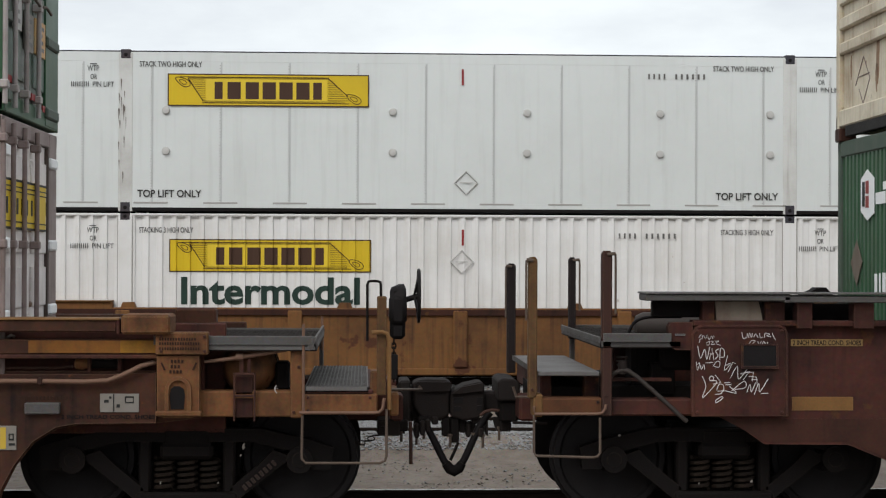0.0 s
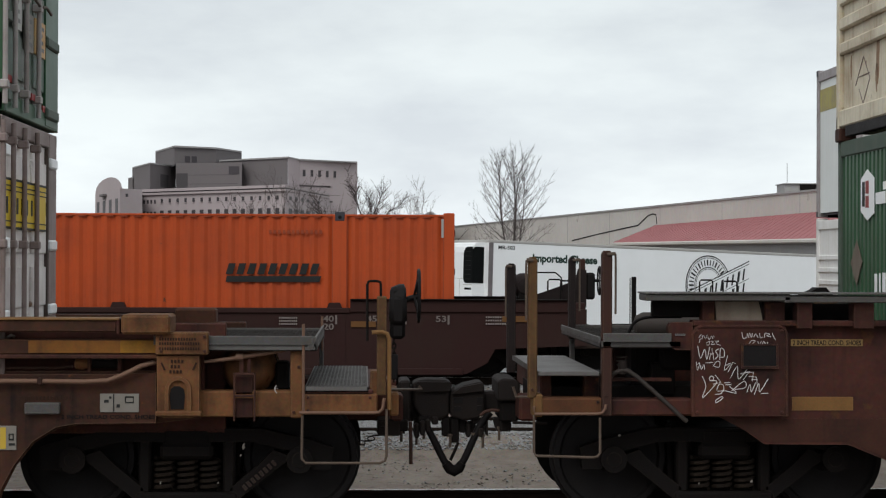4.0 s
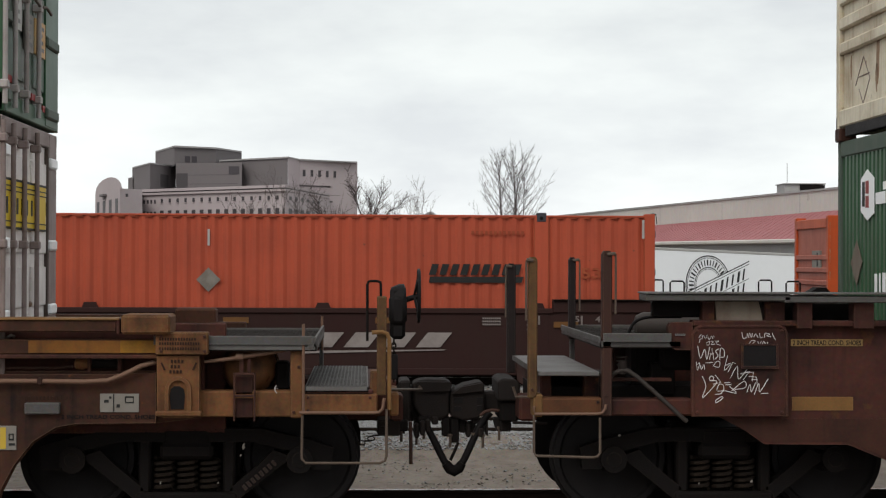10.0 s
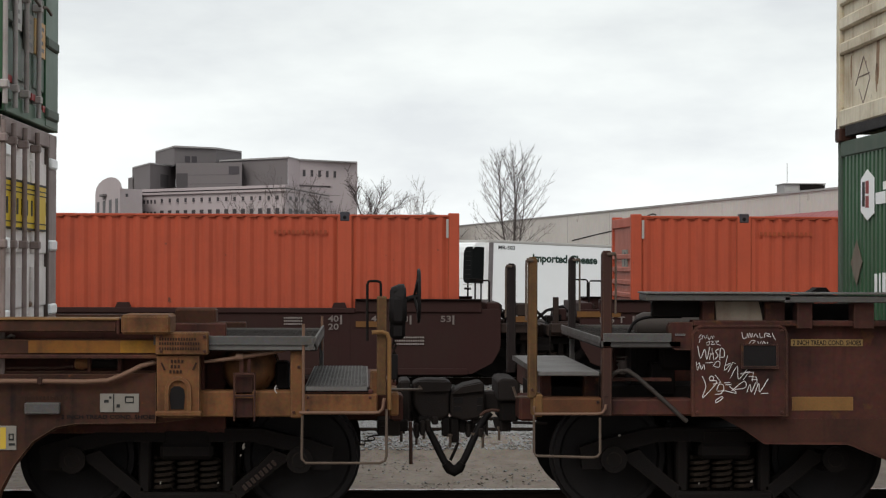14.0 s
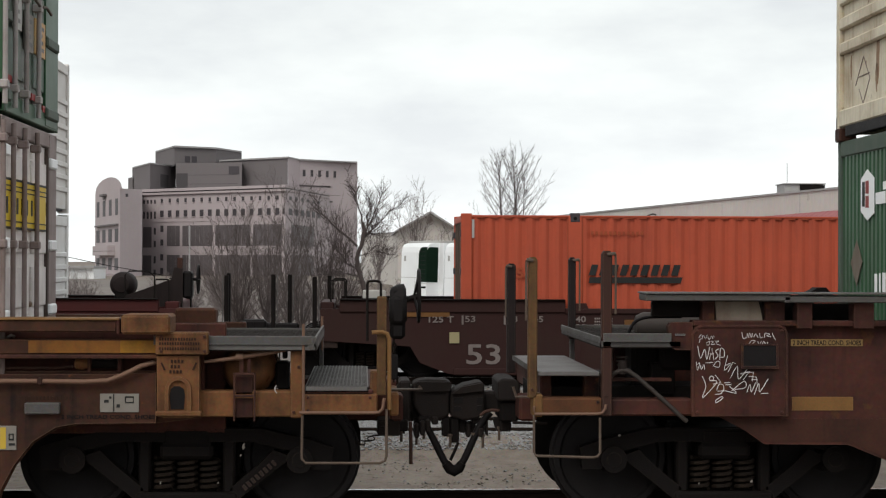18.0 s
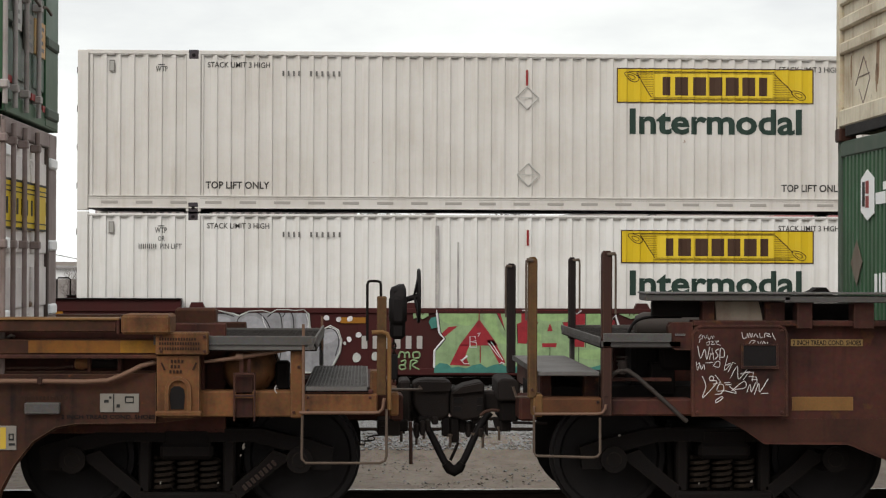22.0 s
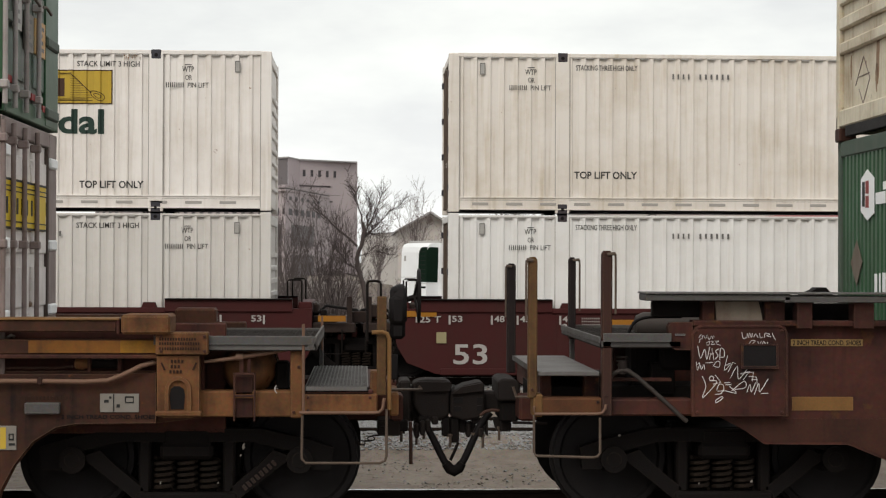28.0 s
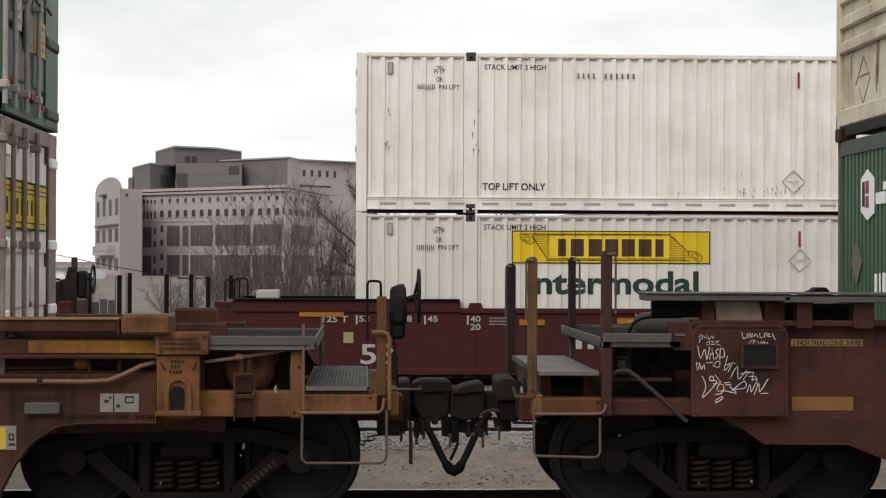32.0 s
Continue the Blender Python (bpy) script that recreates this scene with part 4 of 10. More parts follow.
def orange_box(u, label, body, board, seed, marks, dz=CH - 0.88, length_mark=None, turned=False):
    """board, marks: places along the train."""
    c = ride(container(pose(u, TRACK_FAR, WELL), label, body, body, False, False, seed, "pink_end", turned, "dark_end"), u, WELL)
    y = -CW / 2 - 0.012
    board -= u
    marks = [x - u for x in marks]
    ink = Shape()
    for k in range(9):
        bars(ink, board - 0.90 + 0.19 * k, CH - 1.10, 0.19, 0.20, y, 1, 0.66, 0.06)
    ink.prism([(board - 0.90, CH - 1.24), (board + 0.80, CH - 1.24), (board + 0.84, CH - 1.13), (board - 0.88, CH - 1.13)], y, y + 0.003)
    part("stencil_line", ink, "black", c, "plain black bars in place of a company name")
    for x in marks:
        diamond(c, x, dz, 0.22, y, "dull_placard", False)
        part("marker", Shape().box(x - 0.02, x + 0.02, CH - 0.58, CH - 0.28, y - 0.003, y, 0), "letter_white", c, "short white mark")
    for e in (-1, 1):
        part("marker", Shape().box(e * (CL / 2 - 0.22) - 0.022, e * (CL / 2 - 0.22) + 0.022, CH - 0.42, CH - 0.08, y - 0.003, y, 0), "letter_white", c, "pale reflective strip")
        rust = Shape()
        bars(rust, e * 5.3 - 0.5, CH - 0.36, 1.0, 0.07, y, 12, 0.6)
        part("stencil_line", rust, "rust_letters", c, "faded stencilled line")
    if length_mark is not None:
        lettering("53", length_mark - u - 0.17, CH - 1.16, 0.36, 0.20, y, "rust_letters", c, 0.02)
    return c


M["rust_letters"] = material("faded_brown_lettering", (0.25, 0.045, 0.018), 0.6, 0, (0.4, 0.1, 0.03), 0.5, 3.0, 0.1, 0.0)
orange_box(U["B"], "bright orange corrugated container sunk in a dark brown well car", "orange_box", -17.030, 3, (-21.932,), turned=True)
orange_box(U["C"], "faded red-orange corrugated container in a brown well car", "red_box", -36.614, 4, (-41.522,), CH - 1.20, -34.551, True)
orange_box(U["D"], "faded red-orange corrugated container with stained ribs in a brown well car", "red_box", -66.011, 5, (-61.183,), CH - 1.20, -68.094)
white_box(U["E"], WELL, "white corrugated container in a maroon well car", "white_box", False, (-83.251, -79.675, 2.130, 2.740), (-83.084, -79.891, 1.530, 1.995), -89.451, "STACK LIMIT 3 HIGH", True, (-84.971,), (), seed=6)
white_box(U["E"], Z2, "greyish white corrugated container stacked on another", "greywhite_box", True, (-83.336, -79.685, 5.080, 5.722), (-83.096, -79.901, 4.500, 4.977), -89.467, "STACK LIMIT 3 HIGH", False, (-84.995,), ((-84.993, 5.155), (-84.966, 3.744)), seed=7)
white_box(U["F"], WELL, "clean white corrugated container in a maroon well car", "white_box", False, (-102.962, -99.243, 1.977, 2.585), (-102.744, -99.406, 1.389, 1.863), -108.690, "STACKING THREE HIGH ONLY", True, (-104.610,), (), gold="old_yellow", seed=8)
white_box(U["F"], Z2, "cream-stained corrugated container stacked on a white one", "cream_box", True, (-102.996, -99.265, 4.938, 5.568), (-102.757, -99.500, 4.360, 4.825), -108.699, "STACKING THREE HIGH ONLY", True, (-104.645,), ((-104.646, 3.668),), gold="old_yellow", seed=9)
white_box(U["G"], WELL, "white corrugated container in a spray-painted well car", "greywhite_box", False, (-129.562, -125.900, 2.118, 2.720), (-129.310, -126.107, 1.547, 1.983), -120.895, "STACK LIMIT 3 HIGH", True, (-124.239,), ((-124.237, 2.201),), seed=10)
white_box(U["G"], Z2, "off-white stained corrugated container stacked on another", "offwhite_box", True, (-122.624, -118.931, 4.981, 5.601), (-122.344, -119.084, 4.434, 4.888), -128.366, "STACK LIMIT 3 HIGH", True, (-124.264,), ((-124.356, 3.649),), gold="old_yellow", seed=11)


BOX = {ob["label"]: (ob, u, z) for ob, u, _, z in TRAIN}


def rust_runs(words, x, z, n, spread, drop, seed):
    """Irregular rust marks with short runs on a container's near side; x along the train, z over the rail."""
    ob, u, z0 = next(v for k, v in BOX.items() if words in k)
    g = random.Random(seed)
    for _ in range(n):
        cx, cz = x - u + g.uniform(-spread[0], spread[0]), z - z0 + g.uniform(-spread[1], spread[1])
        cx = max(-CL / 2 + 0.03, min(CL / 2 - 0.03, cx))
        w, h = g.uniform(0.004, 0.012), g.uniform(0.4, 1.2) * drop
        pts = [(cx - w, cz), (cx - 0.5 * w, cz + 0.8 * w), (cx + 0.4 * w, cz + 0.6 * w), (cx + w, cz - 0.1 * h), (cx + 0.5 * w, cz - 0.5 * h), (cx + 0.2 * w, cz - h), (cx - 0.2 * w, cz - 0.7 * h), (cx - 0.7 * w, cz - 0.4 * h)]
        part("rust_mark", Shape().prism(pts, -CW / 2 - 0.014, -CW / 2 - 0.010), "brown_run" if "smooth" in words else "rust_stain", ob)


rust_runs("cream-stained", -96.522, 4.311, 26, (0.12, 0.55), 0.22, 1)
rust_runs("cream-stained", -96.844, 3.611, 14, (0.7, 0.04), 0.05, 2)
rust_runs("off-white stained", -124.903, 3.484, 20, (0.9, 0.05), 0.07, 3)
rust_runs("off-white stained", -130.233, 4.613, 8, (0.07, 0.5), 0.14, 4)
rust_runs("off-white stained", -131.848, 4.653, 8, (0.05, 0.6), 0.12, 5)
rust_runs("off-white stained", -118.557, 5.868, 14, (0.16, 0.04), 0.06, 9)
rust_runs("off-white stained", -124.905, 3.607, 10, (1.6, 0.25), 0.10, 10)
rust_runs("cream-stained", -103.901, 3.806, 10, (0.5, 0.15), 0.35, 11)
rust_runs("smooth white riveted", -4.376, 4.570, 14, (0.07, 1.0), 0.25, 6)
rust_runs("smooth white riveted", -6.219, 3.833, 10, (0.10, 0.5), 0.3, 7)
rust_runs("bright orange", -33.183, 2.061, 10, (5.0, 0.9), 0.2, 8)
ob_, u_, z_ = next(v for k, v in BOX.items() if k.startswith("white corrugated container in a maroon"))
part("worn_strip", Shape().box(-86.663 - u_, -86.600 - u_, 0.2, CH - 0.2, -CW / 2 - 0.0135, -CW / 2 - 0.011, 0), "worn_patch", ob_, "dark worn strip between ribs")
part("worn_strip", Shape().box(-86.265 - u_, -86.234 - u_, 0.2, CH - 0.5, -CW / 2 - 0.0135, -CW / 2 - 0.011, 0), "worn_patch", ob_)


# ---- the passing well cars ----
WHEELS = []


def truck(parent, x, name="truck", near=False):
    """A two-axle freight truck at x under a car: cast side frames with open windows, springs and wheelsets."""
    f = Shape()
    f.box(x - 0.2, x + 0.2, 0.48, 0.74, -1.08, 1.08, 0.03)
    t = part(name, f, "iron", parent, "grimy cast steel truck")
    for y in (-0.99, 0.99):
        s = Shape()
        s.prism([(x - 1.20, 0.40), (x - 1.22, 0.58), (x - 1.05, 0.64), (x - 0.62, 0.74), (x + 0.62, 0.74), (x + 1.05, 0.64), (x + 1.22, 0.58), (x + 1.20, 0.40), (x + 1.04, 0.40), (x + 1.02, 0.52), (x + 0.55, 0.63), (x - 0.55, 0.63), (x - 1.02, 0.52), (x - 1.04, 0.40)], y - 0.08, y + 0.08)
        for e in (-1, 1):
            s.prism([(x + e * 0.88, 0.50), (x + e * 0.74, 0.40), (x + e * 0.42, 0.14), (x + e * 0.36, 0.14), (x + e * 0.36, 0.24), (x + e * 0.60, 0.44), (x + e * 0.72, 0.56)], y - 0.07, y + 0.07)
            s.box(x + e * 0.30, x + e * 0.40, 0.2, 0.66, y - 0.07, y + 0.07, 0.02)
        s.box(x - 0.42, x + 0.42, 0.12, 0.21, y - 0.09, y + 0.09, 0.02)
        fr = part("side_frame", s, "iron", t, "", True)
        for dx in (-0.19, 0.0, 0.19):
            coil = [(x + dx + 0.075 * math.cos(a), y + 0.075 * math.sin(a), 0.22 + 0.27 * a / (2 * math.pi * 5.5)) for a in (2 * math.pi * k / 8 for k in range(45))]
            part("spring", Shape().tube(coil, 0.017, 5), "spring_iron", fr, "", True)
        part("bolster_end", Shape().box(x - 0.22, x + 0.22, 0.49, 0.62, y - 0.12, y + 0.12, 0.03), "iron", fr)
    for e in (-1, 1):
        w = Shape()
        r = 0.483
        for y in (-1, 1):
            prof = [(0.70, 0.08), (0.70, r + 0.025), (0.728, r + 0.02), (0.735, r), (0.835, r - 0.006), (0.835, r - 0.05), (0.80, r - 0.07), (0.79, 0.14), (0.83, 0.11), (0.83, 0.075)]
            w.lathe([(y * s, q) for s, q in prof], 36)
        w.lathe([(-1.1, 0.075), (1.1, 0.075)], 12)
        ws = part("wheelset", w, "grease", t, "worn steel wheels on an axle", True)
        ws.location = (x + e * 0.94, 0, r)
        if not near:
            WHEELS.append((ws, x + e * 0.94, r))
        for y in (-1.0, 1.0):
            part("bearing_cap", Shape().lathe([(y - 0.12, 0.11), (y + 0.1, 0.11), (y + 0.13 * (1 if y > 0 else -1), 0.06)], 14, (x + e * 0.94, 0, r)), "iron", t, "", True)
    # Added dark plates close the view through the side frame windows.
    for y in (-0.62, 0.62):
        part("window_backing", Shape().box(x - 0.62, x + 0.62, 0.16, 0.66, y - 0.03, y + 0.03, 0.02), "iron", t)
    rig = Shape().tube([(x - 0.55, -0.72, 0.42), (x + 0.55, -0.72, 0.30)], 0.03, 8)
    rig.tube([(x - 0.42, -0.75, 0.75), (x - 0.40, -0.75, 0.25)], 0.03, 8).tube([(x + 0.42, -0.75, 0.75), (x + 0.40, -0.75, 0.25)], 0.03, 8)
    part("brake_rigging", rig, "iron", t, "", True)
    return t


def well_unit(u, label, paint, left_truck, right_truck, left_end, right_end, tall=1.44):
    """One unit of a double-stack car. Trucks: distance from its middle to the truck centres. An end is 'joint' or 'coupled'."""
    c = ride(thing("well_car", pose(u, TRACK_FAR, 0), label, "rail car", "well cars of the passing train"), u, 0.0)
    hx = CL / 2
    xl = -(hx + 0.95) if left_end == "joint" else -10.75
    xr = hx + 0.75 if right_end == "joint" else 10.60
    for out in (-1, 1):
        y0, y1 = out * 1.31, out * 1.46
        s = Shape().prism([(-hx - 0.22, 0.10), (hx + 0.22, 0.10), (hx + 0.6, 0.30), (hx + 0.74, 0.55), (xr, 0.62), (xr, 1.28), (xl, 1.28), (xl, 0.70), (-hx - 0.93, 0.60), (-hx - 0.75, 0.30)], min(y0, y1), max(y0, y1))
        side = part("side_sill", s, paint, c)
        part("top_chord", Shape().box(-hx + 1.9, hx - 1.9, 1.20, 1.295, out * 1.30, out * 1.50, 0.012), paint, side)
        for e, x in ((-1, xl), (1, xr)):
            part("raised_chord", Shape().box(e * (hx - 1.9), x - e * 0.35, 1.22, tall, out * 1.30, out * 1.50, 0.012), paint, side)
            part("chord_cap", Shape().box(e * (hx - 1.9), x - e * 0.35, tall, tall + 0.02, out * 1.24, out * 1.56, 0.006), "iron" if paint != "car_tan" else "dull_ochre", side)
        part("bottom_chord", Shape().box(-hx - 0.15, hx + 0.15, 0.08, 0.20, out * 1.30, out * 1.49, 0.012), paint, side)
        for x in (-6.1, -3.0, 0.0, 3.0, 6.1):
            part("side_rib", Shape().box(x - 0.10, x + 0.10, 0.22, 1.19, out * 1.462, out * 1.470, 0.003), paint, side)
        for x in (-6.0, -2.1, 2.1, 6.0):
            g = part("container_guide", Shape().prism([(x - 0.14, 1.29), (x + 0.14, 1.29), (x + 0.10, 1.39), (x - 0.10, 1.39)], min(out * 1.32, out * 1.48), max(out * 1.32, out * 1.48)), paint, side)
    part("well_floor", Shape().box(-hx - 0.1, hx + 0.1, 0.06, 0.098, -1.31, 1.31, 0), paint, c)
    for e, x in ((-1, xl), (1, xr)):
        part("end_deck", Shape().box(e * (hx + 0.12), x, 0.98, 1.08, -1.30, 1.30, 0.02), paint, c)
        part("bulkhead", Shape().box(e * (hx + 0.06), e * (hx + 0.16), 0.2, 1.30, -1.30, 1.30, 0.02), paint, c)
        part("cross_beam", Shape().box(x - e * 0.25, x, 0.95, 1.40, -1.3, 1.3, 0.02), paint, c)
        part("centre_sill", Shape().box(e * (hx + 0.16), x, 0.62, 0.98, -0.3, 0.3, 0.02), paint, c)
        part("brake_pipe", Shape().tube([(e * (hx + 0.3), -0.8, 1.14), (e * (hx + 0.9), -0.8, 1.20), (x - e * 0.2, -0.6, 1.18)], 0.03, 8), "iron", c, "", True)
        part("valve_box", Shape().box(e * (hx + 0.55), e * (hx + 0.85), 1.08, 1.36, -0.5, 0.1, 0.03), "joint_steel", c)
        for k, (yy, h) in enumerate(((-1.2, 0.33), (1.1, 0.33))):
            part("grab_iron", Shape().tube([(x - e * 0.45, yy, 1.44), (x - e * 0.45, yy, 1.44 + h), (x - e * 0.42, yy, 1.47 + h), (x - e * 0.22, yy, 1.47 + h), (x - e * 0.19, yy, 1.44 + h), (x - e * 0.19, yy, 1.3)], 0.016, 6), "iron", c, "", True)
    for e, x, j, kind in ((-1, xl, left_truck, left_end), (1, xr, right_truck, right_end)):
        if kind == "joint":
            g = random.Random(int(abs(u) * 10) + e)
            art = part("articulation", Shape().box(x, e * j, 0.52, 0.98, -0.45, 0.45, 0.03).box(x, e * (j - 0.12), 0.84, 1.02, -1.38, 1.38, 0.02), "joint_steel", c, "brown-black articulated connection")
            for k in range(10):
                px, pz = x + e * g.uniform(0.0, max(0.2, j - abs(x) - 0.2)), g.uniform(0.70, 1.16)
                part("fitting", Shape().box(px, px + e * g.uniform(0.10, 0.32), pz, pz + g.uniform(0.06, 0.24), -1.32 + g.uniform(0, 0.4), -0.4, 0.02), ("joint_steel", paint, "iron")[k % 3], art)
            part("stand", Shape().box(e * (j - 0.28), e * (j - 0.18), 0.9, 1.50, -1.25, -1.15, 0.01), "joint_steel", art)
            part("air_hose", Shape().tube([(x, -0.7, 1.10), (x + e * 0.25, -0.75, 1.32), (e * (j - 0.1), -0.78, 1.24), (e * (j + 0.1), -0.75, 1.06)], 0.028, 8), "grease", art, "", True)
            part("step", Shape().tube([(x + e * 0.15, -1.4, 0.90), (x + e * 0.15, -1.4, 0.46), (x + e * 0.55, -1.4, 0.46), (x + e * 0.55, -1.4, 0.90)], 0.016, 6), "iron", art, "", True)
    return c
# units and their ends
PLAIN = {"A": ("tan weathered well car under a white double stack", "car_tan"), "B": ("dark brown well car carrying an orange container", "car_dark"), "C": ("dark brown well car carrying a red-orange container", "car_dark"), "D": ("brown well car carrying a red-orange container", "car_dark"), "E": ("maroon well car with spray-painted sides", "car_maroon"), "F": ("maroon well car with graffiti and white numbers", "car_maroon"), "G": ("maroon well car with large colourful graffiti", "car_maroon"), "H": ("maroon well car following at the end", "car_maroon")}
U["H"] = -148.17
COUPLED = {"AB": -10.05, "DE": -73.10, "GH": -136.27}
SPAN = {"A": (9.62, 9.7, "coupled", "coupled"), "B": (9.80, 9.70, "joint", "coupled"), "C": (9.79, 9.79, "joint", "joint"), "D": (9.83, 9.74, "coupled", "joint"), "E": (9.825, 9.685, "joint", "coupled"), "F": (9.855, 9.825, "joint", "joint"), "G": (9.83, 9.85, "coupled", "joint"), "H": (9.8, 9.7, "joint", "coupled")}
UNIT = {}
for key, (label, paint) in PLAIN.items():
    UNIT[key] = well_unit(U[key], label, paint, SPAN[key][0], SPAN[key][1], SPAN[key][2], SPAN[key][3], 1.40 if key == "A" else 1.44)
for key in "ABCDEFGH":
    l, r, le, re = SPAN[key]
    truck(UNIT[key], -l)
    if le == "joint":
        # An added dark box hides the bright ground behind the joint.
        part("joint_backing", Shape().box(-l - 1.5, -l + 1.5, 0.02, 0.80, 0.30, 1.20, 0.03), "iron", UNIT[key])
    if re == "coupled":
        truck(UNIT[key], r)


def drawbar(root, x, way):
    """Coupler, hose and end platform of a car; x is the coupling's middle, way points from it into the car."""
    c = part("coupler", Shape().box(x, x + way * 0.85, 0.78, 0.97, -0.10, 0.10, 0.03), "grease", root, "black coupler")
    part("knuckle", Shape().box(x - way * 0.04, x + way * 0.24, 0.70, 1.04, -0.18, 0.18, 0.05), "grease", c)
    pts = [(x + way * 0.22, -0.1, 0.62), (x + way * 0.17, -0.1, 0.46), (x + way * 0.10, -0.1, 0.30), (x + way * 0.0, -0.1, 0.14)]
    part("yoke", Shape().box(x + way * 0.02, x + way * 0.40, 0.44, 0.76, -0.22, 0.16, 0.05), "iron", c)
    for k, dx in enumerate((0.10, 0.26, 0.36, 0.55)):
        part("fitting", Shape().box(x + way * dx, x + way * (dx + 0.09), 0.36 - 0.05 * (k % 2), 0.60, -0.3, 0.0, 0.02), "iron", c)
    part("air_hose", Shape().tube(pts, 0.03, 8), "grease", c, "", True)
    part("end_platform", Shape().box(x + way * 0.42, x + way * 1.5, 0.66, 0.80, -1.40, 1.40, 0.015), "joint_steel", root)
    part("end_sill", Shape().box(x + way * 0.75, x + way * 1.6, 0.56, 0.80, -1.42, -1.25, 0.015), "joint_steel", root)
    st = [(x + way * 0.55, -1.42, 0.72), (x + way * 0.55, -1.42, 0.34), (x + way * 0.58, -1.42, 0.31), (x + way * 0.98, -1.42, 0.31), (x + way * 1.01, -1.42, 0.34), (x + way * 1.01, -1.42, 0.72)]
    part("stirrup", Shape().tube(st, 0.014, 6), "iron", root, "", True)


def stanchions(root, x, way, spots):
    for dx, y, z0, z1 in spots:
        p = part("stanchion", Shape().box(x + way * dx - 0.04, x + way * dx + 0.04, z0, z1, y - 0.04, y + 0.04, 0.01), "iron", root)
        part("rod", Shape().tube([(x + way * (dx + 0.07), y, z1 - 0.02), (x + way * (dx + 0.07), y, z0 + 0.1)], 0.010, 6), "steel_grey", p)


for name, joint in COUPLED.items():
    lcar, rcar = UNIT[name[1]], UNIT[name[0]]          # the car on the left comes later
    drawbar(lcar, joint - U[name[1]], -1)
    drawbar(rcar, joint - U[name[0]], 1)
    tan = name == "AB"
    if not tan:
        stanchions(rcar, joint - U[name[0]], 1, ((0.43, -1.35, 0.9, 1.90), (1.18, -1.35, 0.9, 1.86), (0.62, 1.3, 0.9, 1.88), (1.40, 1.3, 0.9, 1.86)))
        xx = joint - U[name[0]] + 2.05
        part("pale_block", Shape().box(xx, xx + 0.42, 1.46, 1.62, -1.45, -1.1, 0.02), "marker_grey", rcar, "pale grey metal box on the sill")
    else:
        xx = joint - U["A"]
        part("end_frame", Shape().box(xx + 0.62, xx + 2.3, 0.66, 0.82, -1.46, -1.30, 0.02), "near_ochre", rcar)
        part("end_frame", Shape().box(xx + 1.2, xx + 2.6, 0.82, 1.30, -1.44, -1.30, 0.02), "near_ochre", rcar)
        part("end_post", Shape().box(xx + 0.52, xx + 0.62, 0.66, 1.30, -1.46, -1.36, 0.02), "car_tan", rcar)
        part("end_cap", Shape().box(xx + 1.15, xx + 2.6, 1.302, 1.34, -1.47, 1.4, 0.01), "dull_ochre", rcar)
    # brake end of the car on the left
    xj = joint - U[name[1]]
    stanchions(lcar, xj, -1, ((0.42, -1.35, 0.9, 1.88), (0.58, 1.3, 0.9, 1.90)))
    part("reservoir", Shape().lathe([(-0.34, 0.03), (-0.32, 0.14), (-0.22, 0.215), (-0.10, 0.235), (0.25, 0.235), (0.36, 0.16), (0.40, 0.03)], 24, (xj - 2.38, -0.6, 1.70)), "purple_post", lcar, "round dark brown air reservoir", True)
    part("reservoir_seat", Shape().box(xj - 2.5, xj - 2.26, 1.44, 1.60, -0.9, -0.3, 0.02), "iron", lcar)
    part("gusset", Shape().prism([(xj - 2.3, 1.30), (xj - 1.25, 1.30), (xj - 1.25, 2.0), (xj - 1.40, 2.02), (xj - 1.46, 1.80), (xj - 1.95, 1.62), (xj - 2.3, 1.50)], -1.0, -0.92), "purple_post", lcar, "dark brown end gusset")
    part("end_post", Shape().box(xj - 1.36, xj - 1.26, 0.98, 2.2, -0.92, -0.80, 0.015), "post_brown", lcar)
    part("end_post", Shape().box(xj - 1.36, xj - 1.26, 0.98, 1.9, 0.80, 0.92, 0.015), "iron", lcar)
    part("brake_housing", Shape().box(xj - 1.26, xj - 1.08, 1.45, 1.95, -0.95, -0.6, 0.04), "grease", lcar, "hand brake housing")
    ring = [(xj - 0.98, -0.78 + 0.26 * math.cos(a), 1.80 + 0.26 * math.sin(a)) for a in (2 * math.pi * k / 24 for k in range(25))]
    part("brake_wheel", Shape().tube(ring, 0.016, 6).tube([(xj - 1.1, -0.78, 1.80), (xj - 0.98, -0.78, 1.80)], 0.03, 8).tube([ring[0], ring[12]], 0.012, 5).tube([ring[6], ring[18]], 0.012, 5), "grease", lcar, "", True)
    part("grab_iron", Shape().tube([(xj - 2.27, -1.2, 1.45), (xj - 2.27, -1.2, 1.88), (xj - 2.20, -1.2, 1.95), (xj - 1.85, -1.2, 1.95), (xj - 1.74, -1.2, 1.86), (xj - 1.72, -1.2, 1.60)], 0.014, 6), "iron", lcar, "", True)

